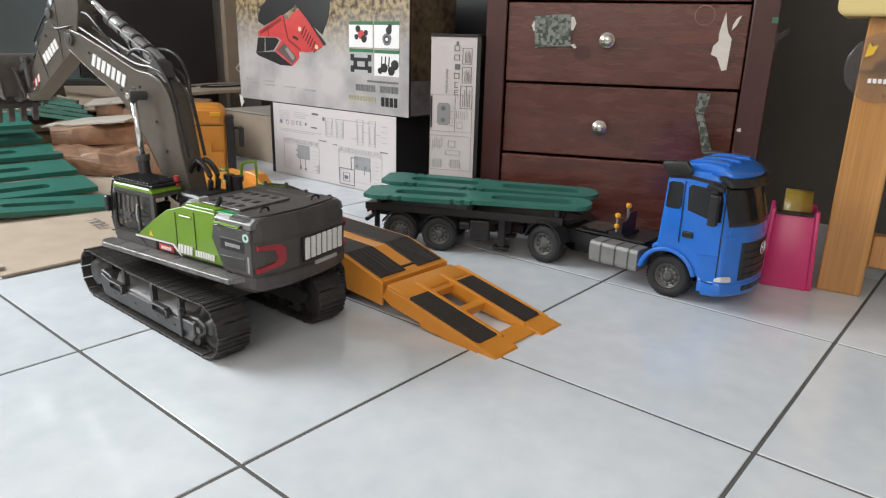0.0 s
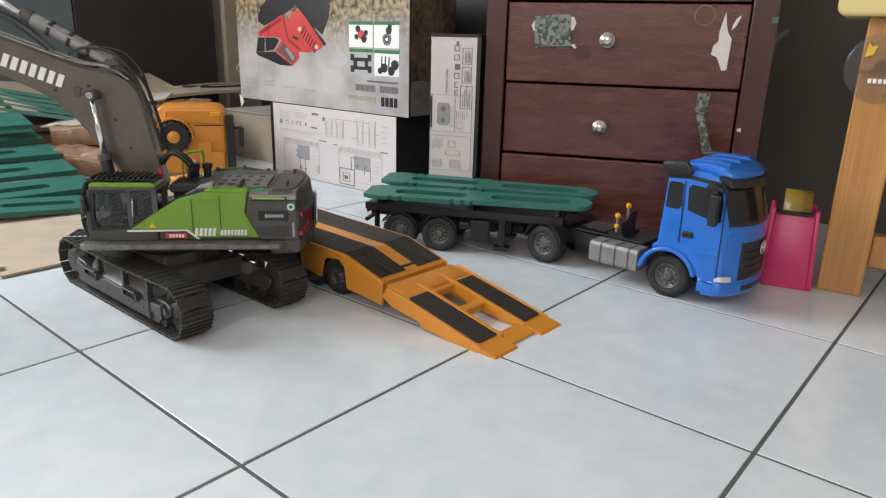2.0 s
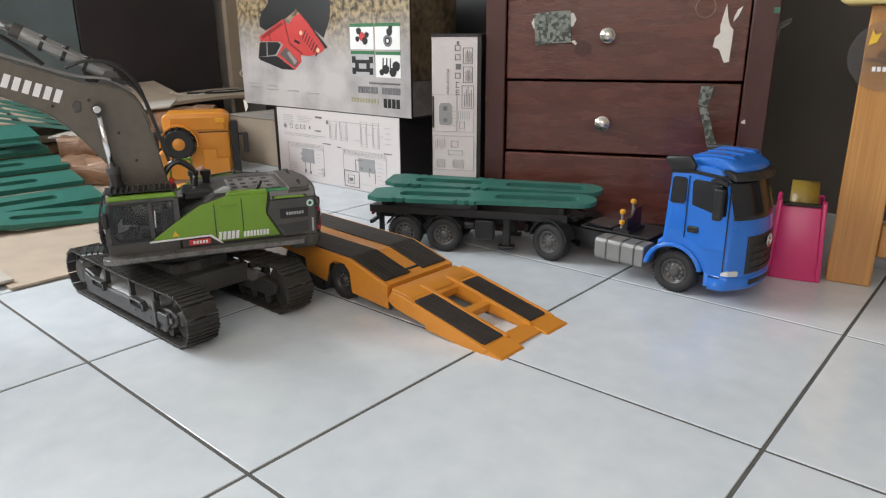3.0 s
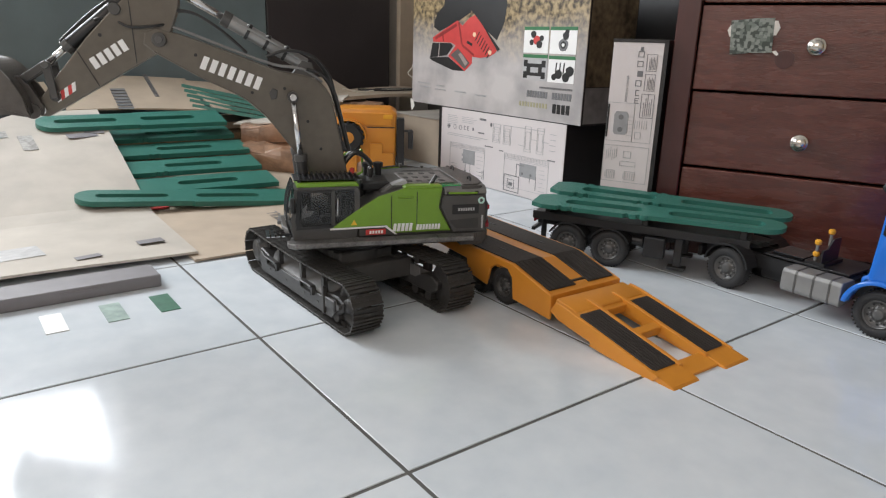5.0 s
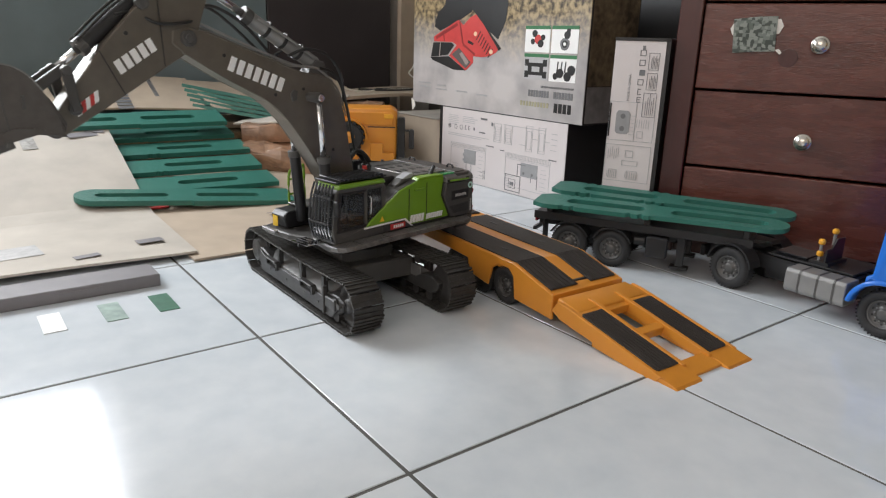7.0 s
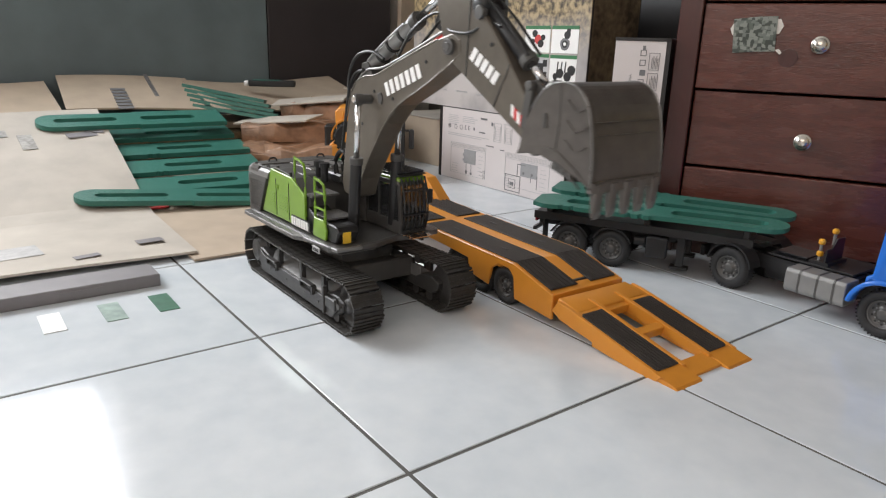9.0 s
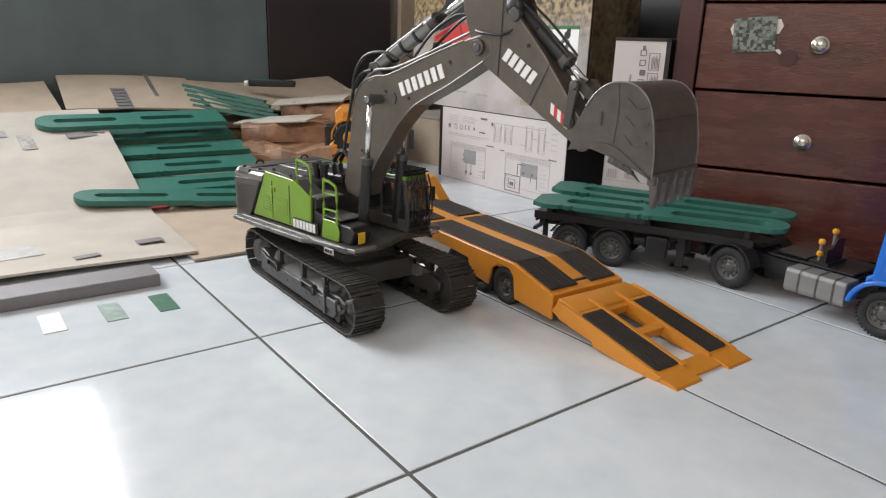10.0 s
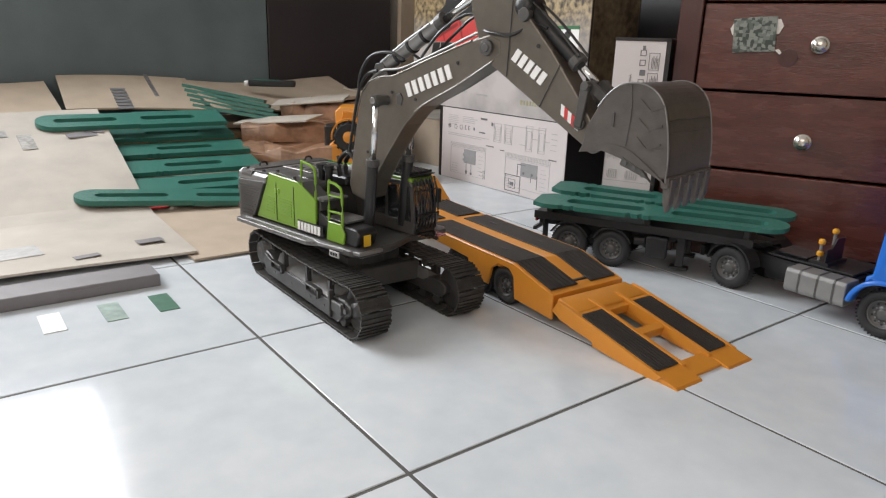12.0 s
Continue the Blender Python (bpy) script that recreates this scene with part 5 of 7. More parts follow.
    part("flank_panel", prism([(0.044, 0.136), (0.0, 0.166), (-0.034, 0.187), (-0.075, 0.1985), (-0.142, 0.1985), (-0.136, 0.165), (-0.158, 0.124), (-0.06, 0.124), (-0.045, 0.138)], 0.0845, 0.0885, 0.0012), LIME, h, "lime green flank panel")
    part("flank_trim", prism([(0.046, 0.134), (-0.044, 0.1355), (-0.061, 0.122), (-0.065, 0.122), (-0.047, 0.138), (0.046, 0.137)], 0.0888, 0.0896), WHITE, h)
    part("flank_hood", prism([(-0.075, 0.1985), (-0.142, 0.1985), (-0.14, 0.203), (-0.08, 0.203)], 0.07, 0.088, 0.0008), LIME, h)
    part("rear_door", prism([(-0.144, 0.186), (-0.217, 0.186), (-0.219, 0.122), (-0.161, 0.122), (-0.139, 0.165)], 0.0845, 0.0935, 0.0012), DGREY, h, "dark grey rear service door")
    part("rear_shoulder", prism([(0.0935, 0.187), (0.0915, 0.195), (0.082, 0.2005), (0.06, 0.2005), (0.06, 0.187)], -0.218, -0.145, 0.0008, "x"), PLATE, h, "silver grey shoulder panel")
    part("door_inset", prism([(-0.158, 0.170), (-0.205, 0.170), (-0.205, 0.153), (-0.158, 0.153)], 0.0932, 0.0940, 0.0003), BLACK, h)
    part("door_inset", prism([(-0.152, 0.143), (-0.205, 0.146), (-0.205, 0.128), (-0.166, 0.128)], 0.0932, 0.0939, 0.0003), UNDER, h)
    for x in (-0.150, -0.200):
        part("rail_foot", box(x - 0.003, x + 0.003, 0.092, 0.0965, 0.1885, 0.1925, 0.0008), BLACK, h)
    part("rear_door_rail", tube([(-0.150, 0.0965, 0.1905), (-0.175, 0.0968, 0.190), (-0.200, 0.0965, 0.1895)], 0.0018), LIME, h, "lime green grab rail")
    for x in (-0.055, -0.098):
        part("panel_joint", box(x - 0.0006, x + 0.0006, 0.0886, 0.0892, 0.128, 0.193 if x < -0.06 else 0.187), BLACK, h)
    part("panel_grip", box(-0.092, -0.066, 0.0885, 0.0915, 0.1825, 0.1855, 0.001), LIME, h)
    part("model_bar", letter_bars(5, 0.034, 0.013, Matrix.Translation((-0.074, 0.0898, 0.1275)) @ pose(0, 0, 0, 0, 0, 180), 0.002, 0.0008), WHITE, h)
    part("model_bar", letter_bars(8, 0.042, 0.009, Matrix.Translation((-0.118, 0.0898, 0.1285)) @ pose(0, 0, 0, 0, 0, 180), 0.001, 0.0008), WHITE, h)
    part("red_plate", box(-0.045, -0.012, 0.0888, 0.0902, 0.1235, 0.1325), RED, h)
    part("red_plate_mark", letter_bars(5, 0.024, 0.005, Matrix.Translation((-0.0285, 0.0904, 0.1255)), 0, 0.0004), WHITE, h)
    part("warning_mark", prism([(0.002, 0.141), (0.012, 0.141), (0.007, 0.150)], 0.0886, 0.0894), YELLOW, h)
    part("door_mark", letter_bars(7, 0.03, 0.005, Matrix.Translation((-0.182, 0.0942, 0.159))), INKLIGHT, h)
    part("door_mark", box(-0.2135, -0.2105, 0.0930, 0.0939, 0.127, 0.150), INKLIGHT, h)
    part("door_mark", lathe([(0.006, 0), (0.006, 0.001), (0.003, 0.001), (0.003, 0)], 16, Matrix.Translation((-0.209, 0.0932, 0.176)) @ pose(0, 0, 0, -90)), mat("mint_print", (0.5, 0.75, 0.68), 0.5), h)
    # hood top with grille, hatch, vents
    part("hood", prism([(-0.178, 0.118), (-0.178, 0.2005), (-0.06, 0.2015), (-0.04, 0.19), (-0.03, 0.118)], -0.06, 0.07, 0.003), DGREY, h)
    grille_mat = mat("perforated_steel", (0.26, 0.25, 0.24), 0.4, metal=0.6, scale=260, vary=0.5)
    part("hood_grille", box(-0.168, -0.085, -0.03, 0.066, 0.201, 0.2035, 0.0006), grille_mat, h, "perforated grey hood grille")
    for x in (-0.155, -0.135, -0.115, -0.098):
        for y in (-0.015, 0.02, 0.05):
            part("hood_slot", box(x, x + 0.009, y - 0.006, y + 0.006, 0.2034, 0.2041), BLACK, h)
    part("exhaust", cyl((-0.125, 0.07, 0.2), (-0.135, 0.07, 0.216), 0.004, 10, 0.003), BLACK, h)
    for x in (-0.055, -0.035):
        part("intake", join(cyl((x, -0.03, 0.19), (x, -0.03, 0.219), 0.0065, 12), cyl((x, -0.03, 0.215), (x, -0.03, 0.2225), 0.009, 12)), BLACK, h)
    part("hood_box", box(-0.06, -0.012, -0.012, 0.05, 0.188, 0.2035, 0.003), BLACK, h)
    part("hood_side", prism([(-0.085, 0.2), (-0.078, 0.2), (-0.06, 0.19), (-0.06, 0.202), (-0.078, 0.208), (-0.085, 0.208)], 0.05, 0.068, 0.0008), mat("pale_grey_plastic", (0.4, 0.41, 0.43), 0.4), h, "pale grey hood edge")
    part("hood_trim", box(-0.175, -0.1, 0.0705, 0.0835, 0.1985, 0.2012, 0.0005), ROOFCYAN, h, "green glossy trim")
    # right flank
    part("right_body", prism([(-0.178, 0.118), (0.0, 0.118), (0.0, 0.175), (-0.045, 0.1985), (-0.115, 0.203), (-0.178, 0.2)], -0.084, -0.05, 0.002), DGREY, h)
    part("right_panel", prism([(-0.168, 0.12), (0.002, 0.12), (0.003, 0.178), (-0.044, 0.2005), (-0.126, 0.204), (-0.142, 0.17)], -0.0885, -0.0845, 0.0012), LIME, h, "lime green flank panel")
    part("mesh_panel", prism([(-0.217, 0.12), (-0.171, 0.12), (-0.145, 0.17), (-0.136, 0.187), (-0.217, 0.182)], -0.0925, -0.0845, 0.001), DGREY, h, "dark grey mesh side panel")
    mesh_dots = None
    for r in range(11):
        for c in range(10 + r // 2):
            q = box(-0.212 + c * 0.0043 + (r % 2) * 0.002, -0.2098 + c * 0.0043 + (r % 2) * 0.002, -0.0931, -0.0924, 0.126 + r * 0.0046, 0.1282 + r * 0.0046)
            mesh_dots = q if mesh_dots is None else join(mesh_dots, q)
    tagged(part("perforation", mesh_dots, RIM, h), kind="stuff")
    part("right_shoulder", prism([(-0.0925, 0.184), (-0.0905, 0.194), (-0.082, 0.2005), (-0.06, 0.2005), (-0.06, 0.184)], -0.217, -0.132, 0.0008, "x"), PLATE, h, "silver grey shoulder panel")
    for x in (-0.105, -0.055):
        part("panel_joint", box(x - 0.0006, x + 0.0006, -0.0892, -0.0886, 0.124, 0.19), BLACK, h)
    for z in (0.135, 0.14, 0.145, 0.15, 0.155, 0.16):
        part("louvre", box(-0.135, -0.112, -0.0895, -0.0884, z, z + 0.0022), LIME, h)
        part("louvre", box(-0.098, -0.062, -0.0895, -0.0884, z + 0.002, z + 0.0042), LIME, h)
    for x in (-0.108, -0.1):
        part("panel_latch", box(x, x + 0.004, -0.0902, -0.0884, 0.172, 0.18, 0.0005), LIME, h)
    for x, z in ((-0.2, 0.198), (-0.15, 0.199), (-0.108, 0.2045), (-0.06, 0.2005)):
        part("rail_post", cyl((x, -0.082, z - 0.006), (x, -0.082, z + 0.006), 0.003, 8), DGREY, h)
    part("rail_bar", tube([(-0.205, -0.084, 0.199), (-0.15, -0.084, 0.2), (-0.108, -0.084, 0.2055), (-0.055, -0.084, 0.2015)], 0.0016), DGREY, h)
    part("walkway", prism([(-0.208, -0.088), (-0.200, -0.111), (0.006, -0.112), (0.03, -0.098), (0.03, -0.088)], 0.108, 0.1155, 0.001, "z"), TREAD, h, "grey tread-plate walkway")
    for x in (-0.16, -0.10, -0.05):
        part("walkway_joint", box(x - 0.0005, x + 0.0005, -0.1122, -0.09, 0.1154, 0.1158), BLACK, h)
    part("front_tread", prism([(0.012, -0.100), (0.03, -0.104), (0.118, -0.094), (0.122, -0.05), (0.09, -0.05)], 0.1105, 0.1165, 0.001, "z"), PLATE, h, "pale grey front step")
    part("name_plate", box(0.055, 0.079, -0.1036, -0.1016, 0.100, 0.1105, 0.001), INKLIGHT, h)
    for i in range(3):
        part("plate_mark", box(0.059 + i * 0.006, 0.063 + i * 0.006, -0.1042, -0.1034, 0.103, 0.108), BLACK, h)
    part("maker_bar", letter_bars(7, 0.062, 0.014, Matrix.Translation((-0.012, -0.0902, 0.1215)), 0.0, 0.0008), WHITE, h)
    part("maker_bar_field", box(-0.045, 0.022, -0.0896, -0.0888, 0.1195, 0.138), BLACK, h)
    part("walkway", prism([(-0.205, 0.086), (-0.192, 0.113), (0.102, 0.113), (0.114, 0.104), (0.114, 0.086)], 0.1115, 0.1195, 0.001, "z"), TREAD, h, "grey tread-plate walkway")
    for x in (-0.13, -0.06, 0.01, 0.07):
        part("walkway_joint", box(x - 0.0005, x + 0.0005, 0.09, 0.1132, 0.1194, 0.1198), BLACK, h)
    # ladders and step box on the right front
    for x0, x1, z0, z1, n in ((-0.036, 0.0, 0.142, 0.234, 0), (0.034, 0.066, 0.118, 0.212, 3)):
        part("handrail", tube([(x0, -0.085, z0), (x0, -0.085, z1 - 0.006), (x0 + 0.006, -0.085, z1), (x1 - 0.01, -0.085, z1 - 0.003), (x1, -0.085, z1 - 0.016), (x1, -0.085, z0)], 0.0023), LIME, h, "lime green handrail")
        for i in range(n):
            z = z0 + 0.022 + i * 0.026
            part("rung", cyl((x0, -0.085, z), (x1, -0.085, z), 0.0019, 8), LIME, h)
    part("step_box", prism([(0.004, 0.118), (0.098, 0.118), (0.106, 0.138), (0.098, 0.146), (0.03, 0.15), (0.004, 0.16)], -0.084, -0.046, 0.002), BLACK, h)
    part("ladder_panel", prism([(0.03, 0.118), (0.072, 0.118), (0.075, 0.135), (0.066, 0.15), (0.034, 0.15)], -0.0885, -0.0845, 0.001), LIME, h)
    part("step_plate", box(0.018, 0.072, -0.082, -0.035, 0.1505, 0.1535, 0.0006), TREAD, h)
    part("step_plate", box(-0.03, 0.016, -0.082, -0.03, 0.176, 0.1795, 0.0006), TREAD, h)
    part("step_riser", box(-0.03, 0.006, -0.08, -0.032, 0.118, 0.176, 0.001), DGREY, h)
    part("yellow_label", box(0.1062, 0.1072, -0.076, -0.062, 0.12, 0.138), YELLOW, h)
    part("front_deck", box(0.02, 0.112, -0.086, -0.02, 0.104, 0.110, 0.001), grille_mat, h)
    # cab
    shell = [prism([(0.0, 0.118), (0.104, 0.118), (0.108, 0.140), (0.0, 0.142)], 0.033, 0.0865, 0.002), prism([(-0.004, 0.198), (0.101, 0.198), (0.094, 0.208), (0.004, 0.208)], 0.033, 0.0865, 0.002), box(-0.004, 0.002, 0.033, 0.0865, 0.14, 0.165, 0.001)]
    for y in (0.033, 0.0825):
        shell.append(box(-0.003, 0.005, y, y + 0.004, 0.14, 0.2))
        shell.append(prism([(0.037, 0.14), (0.043, 0.14), (0.042, 0.2), (0.037, 0.2)], y, y + 0.004))
        shell.append(prism([(0.0985, 0.138), (0.1065, 0.138), (0.107, 0.15), (0.1005, 0.2), (0.093, 0.2), (0.0985, 0.15)], y, y + 0.004, 0.0006))
    cab = part("cab", join(*shell), DGREY, h, "dark grey operator's cab with glazed sides")
    for y in (0.0345, 0.0845):
        part("cab_window", prism([(0.043, 0.141), (0.0985, 0.139), (0.0985, 0.15), (0.0935, 0.199), (0.042, 0.199)], y - 0.0004, y + 0.0004), CABGLASS, cab, "clear cab side window")
        part("cab_window", prism([(0.004, 0.142), (0.037, 0.142), (0.037, 0.199), (0.004, 0.199)], y - 0.0004, y + 0.0004), CABGLASS, cab)
    part("window_frame", prism([(0.04, 0.138), (0.1, 0.136), (0.1, 0.140), (0.04, 0.1425)], 0.0862, 0.0882), BLACK, cab)
    part("window_frame", prism([(0.041, 0.196), (0.097, 0.196), (0.096, 0.1995), (0.041, 0.1995)], 0.0862, 0.0878), BLACK, cab)
    part("seat", join(box(0.022, 0.058, 0.044, 0.076, 0.142, 0.152, 0.003), prism([(0.016, 0.15), (0.027, 0.15), (0.022, 0.186), (0.013, 0.186)], 0.045, 0.075, 0.002)), BLACK, cab, "black operator's seat")
    part("console", box(0.062, 0.084, 0.05, 0.07, 0.142, 0.158, 0.002), BLACK, cab)
    part("lower_stripe", prism([(0.046, 0.137), (0.104, 0.12), (0.02, 0.12)], 0.0866, 0.0876), DGREY, cab)
    part("roof_trim", prism([(-0.003, 0.2045), (0.098, 0.2045), (0.094, 0.2125), (0.002, 0.2125)], 0.034, 0.0882, 0.002), LIME, cab, "lime green roof trim")
    part("cab_pillar", prism([(0.088, 0.141), (0.098, 0.139), (0.1005, 0.15), (0.096, 0.198), (0.090, 0.198), (0.094, 0.15)], 0.0866, 0.0884, 0.0005), BLACK, cab)
    part("door_grip", tube([(0.034, 0.0885, 0.158), (0.034, 0.0915, 0.162), (0.033, 0.0915, 0.182), (0.033, 0.0885, 0.186)], 0.0012), CHROME, cab)
    part("roof_guard", box(-0.004, 0.101, 0.035, 0.087, 0.2155, 0.2175, 0.0008), BLACK, cab)
    for i in range(12):
        x = 0.004 + i * 0.0078
        part("guard_slat", box(x, x + 0.003, 0.035, 0.088, 0.2175, 0.2212, 0.0008), ROOFBAR, cab)
    for x in (0.0, 0.09):
        part("guard_foot", box(x, x + 0.005, 0.038, 0.084, 0.2125, 0.2155), BLACK, cab)
    part("roof_beacon", cyl((0.002, 0.04, 0.21), (0.002, 0.04, 0.226), 0.004, 10), RED, cab)
    part("front_glass", prism([(0.106, 0.142), (0.1068, 0.15), (0.1008, 0.198), (0.100, 0.198), (0.106, 0.15), (0.1052, 0.142)], 0.038, 0.082), CABGLASS, cab)
    for i in range(7):
        y = 0.036 + i * 0.0078
        part("guard_bar", tube([(0.106, y, 0.124), (0.1135, y, 0.15), (0.110, y, 0.188), (0.102, y, 0.212)], 0.0017, 6), ROOFBAR, cab)
    for z, x in ((0.126, 0.107), (0.152, 0.1135), (0.192, 0.1085)):
        part("guard_rail", cyl((x, 0.034, z), (x, 0.085, z), 0.0018, 6), BLACK, cab)
    for i in range(4):
        part("front_step", box(0.116 + i * 0.008, 0.1215 + i * 0.008, 0.028, 0.07, 0.121, 0.1225), CHROME, h, "bright metal step slat")
    part("step_bracket", box(0.1, 0.146, 0.047, 0.051, 0.1165, 0.121), BLACK, h)
    # Pale shape set behind the pane to imitate a reflection on the glass.
    part("clear_film", prism([(0.076, 0.156), (0.09, 0.152), (0.088, 0.168), (0.080, 0.176), (0.082, 0.166), (0.07, 0.164)], 0.0780, 0.0788), INKLIGHT, cab, "pale shape imitating a reflection in the window")
    part("mirror", box(0.1, 0.108, 0.088, 0.098, 0.165, 0.19, 0.002), BLACK, cab)

    # boom
    boom_pts = [(0.003, 0.196), (0.013, 0.248), (0.024, 0.308), (0.034, 0.343), (0.052, 0.364), (0.08, 0.374), (0.112, 0.3785), (0.185, 0.405), (0.258, 0.43), (0.288, 0.438), (0.305, 0.431), (0.308, 0.414), (0.294, 0.403), (0.232, 0.368), (0.168, 0.336), (0.134, 0.306), (0.112, 0.278), (0.088, 0.245), (0.066, 0.21), (0.055, 0.18), (0.038, 0.174), (0.01, 0.18)]
    boom = part("boom", prism(boom_pts, -0.0175, 0.0175, 0.0022, seg=2), TAUPE, h, "grey-brown excavator boom")
    for s in (-1, 1):
        y = s * 0.0182
        part("maker_bar", letter_bars(7, 0.096, 0.020, Matrix.Translation((0.186, y, 0.364)) @ pose(0, 0, 0, 0, -20.5) @ (pose(0, 0, 0, 0, 0, 180) if s > 0 else Matrix()), -0.001 if s < 0 else 0.001, 0.0007, 0.36), WHITE, h, "white maker's mark in plain bars")
        part("pivot_boss", cyl((0.285, y - 0.004, 0.421), (0.285, y + 0.004, 0.421), 0.0105, 20, bevel=0.001), DGREY, h)
        part("pivot_pin", cyl((0.285, y - 0.0055, 0.421), (0.285, y + 0.0055, 0.421), 0.0055, 14, bevel=0.0008), RIM, h)
        part("cylinder_boss", cyl((0.094, s * 0.0172, 0.340), (0.094, s * 0.046, 0.340), 0.0075, 14), DGREY, h)
        part("pin_cap", cyl((0.094, s * 0.046, 0.340), (0.094, s * 0.0485, 0.340), 0.0055, 14, bevel=0.0008), CHROME, h)
        part("boom_recess", prism([(0.118, 0.336), (0.126, 0.334), (0.129, 0.345), (0.124, 0.352), (0.116, 0.349)], y - 0.0012, y + 0.0012, 0.0005), DGREY, h)
        for bx, bz in ((0.07, 0.30), (0.105, 0.352), (0.155, 0.345), (0.05, 0.255), (0.235, 0.40)):
            part("screw_hole", cyl((bx, y - 0.0005, bz), (bx, y + 0.0005, bz), 0.0025, 10), BLACK, h)
        # boom lift cylinder
        a, b = Vector((0.074, s * 0.0385, 0.130)), Vector((0.094, s * 0.0385, 0.340))
        part("lift_cylinder", cyl(a, a + (b - a) * 0.54, 0.0092, 18, bevel=0.001), BLACK, h, "black hydraulic cylinder", True)
        part("cylinder_collar", cyl(a + (b - a) * 0.52, a + (b - a) * 0.57, 0.0108, 18, bevel=0.001), DGREY, h)
        part("lift_rod", cyl(a + (b - a) * 0.5, b, 0.0048, 14), CHROME, h, "polished cylinder rod", True)
        part("rod_eye", cyl((0.094, s * 0.033, 0.340), (0.094, s * 0.0445, 0.340), 0.0085, 16), DGREY, h)
        part("feed_pipe", tube([a + Vector((0.012, 0, 0.03)), a + Vector((0.015, 0, 0.08)), a + Vector((0.017, 0, 0.1))], 0.0022), BLACK, h)
    part("boom_bracket", prism([(0.052, 0.368), (0.06, 0.392), (0.076, 0.395), (0.092, 0.374)], -0.012, 0.012, 0.001), DGREY, h)
    # stick cylinder over the boom
    a, b = Vector((0.07, 0, 0.388)), Vector((0.266, 0, 0.497))
    part("stick_cylinder", cyl(a, a + (b - a) * 0.6, 0.0108, 18, bevel=0.001), SILVER, h, "hydraulic cylinder along the boom", True)
    part("cylinder_collar", cyl(a + (b - a) * 0.57, a + (b - a) * 0.63, 0.0122, 18, bevel=0.001), DGREY, h)
    part("stick_rod", cyl(a + (b - a) * 0.6, b, 0.0058, 14), CHROME, h, "polished cylinder rod", True)
    for y in (-0.012, 0.012):
        part("boom_pipe", tube([(0.045, y, 0.362), (0.075, y, 0.382), (0.12, y, 0.388), (0.19, y, 0.412), (0.262, y, 0.439), (0.28, y, 0.443)], 0.0020), SILVER, h, "bright steel pipe")
        part("boom_hose", tube([(-0.03, y * 0.6, 0.19), (-0.036, y * 0.6, 0.225), (-0.01, y * 0.6, 0.246), (0.012, y * 0.6, 0.225), (0.012, y * 0.6, 0.2)], 0.0042), HOSE, h)
        part("boom_hose", tube([(0.002, y * 1.3, 0.25), (0.016, y * 1.3, 0.31), (0.028, y * 1.3, 0.352), (0.046, y * 1.3, 0.375), (0.07, y * 1.3, 0.382)], 0.0026), HOSE, h)
        part("boom_hose", tube([(0.16, y, 0.405), (0.2, y * 1.4, 0.44), (0.24, y, 0.462), (0.275, y, 0.46)], 0.0022), HOSE, h)
    way = (b - a).normalized()
    for u in (0.16, 0.3, 0.44):
        c = a + (b - a) * u
        part("pipe_clamp", cyl(c - way * 0.0025, c + way * 0.0025, 0.0128, 18, bevel=0.0006), BLACK, h)
        part("clamp_bolt", cyl(c + Vector((0, 0.010, 0.006)), c + Vector((0, 0.013, 0.011)), 0.0018, 6), CHROME, h)
    for y in (-0.0125, 0.0125):
        part("cylinder_pipe", tube([a + way * 0.01 + Vector((0, y, 0.004)), a + way * 0.06 + Vector((0, y, 0.006)), a + way * 0.12 + Vector((0, y, 0.004))], 0.0018), SILVER, h)
        part("boom_hose", tube([(0.022, y, 0.33), (0.034, y * 1.6, 0.372), (0.06, y * 1.7, 0.402), (0.10, y * 1.6, 0.41), (0.13, y * 1.4, 0.40)], 0.0024), HOSE, h)
    low = [(0.294, 0.403), (0.232, 0.368), (0.168, 0.336), (0.134, 0.306), (0.112, 0.278), (0.088, 0.245), (0.066, 0.21)]
    for y in (-0.0172, 0.0172):
        part("boom_flange", tube([(x, y, z + 0.0008) for x, z in low], 0.0014, 6), TAUPE, h)
        part("boom_flange", tube([(x, y, z - 0.0008) for x, z in ((0.022, 0.308), (0.034, 0.343), (0.052, 0.364), (0.08, 0.374), (0.112, 0.3785), (0.185, 0.405), (0.258, 0.43))], 0.0014, 6), TAUPE, h)
    # stick
    stick_pts = [(0.262, 0.522), (0.252, 0.505), (0.254, 0.47), (0.268, 0.432), (0.277, 0.407), (0.30, 0.394), (0.37, 0.352), (0.445, 0.3075), (0.457, 0.308), (0.461, 0.318), (0.452, 0.336), (0.424, 0.372), (0.385, 0.42), (0.345, 0.462), (0.315, 0.492), (0.286, 0.522)]
    part("stick", prism(stick_pts, -0.0165, 0.0165, 0.002, seg=2), TAUPE, h, "grey-brown excavator stick")
    for s in (-1, 1):
        y = s * 0.0172
        part("stick_bar", letter_bars(5, 0.06, 0.0165, Matrix.Translation((0.350, y, 0.392)) @ pose(0, 0, 0, 0, 32) @ (pose(0, 0, 0, 0, 0, 180) if s > 0 else Matrix()), 0.001, 0.0006), WHITE, h)
        for i in range(5):
            x = 0.405 + i * 0.0052
            z = 0.3585 - i * 0.0036
            part("hazard_stripe", prism([(x, z - 0.013), (x + 0.0052, z - 0.0162), (x + 0.0052, z - 0.003), (x, z)], y - 0.0006, y + 0.0006), RED if i % 2 else WHITE, h)
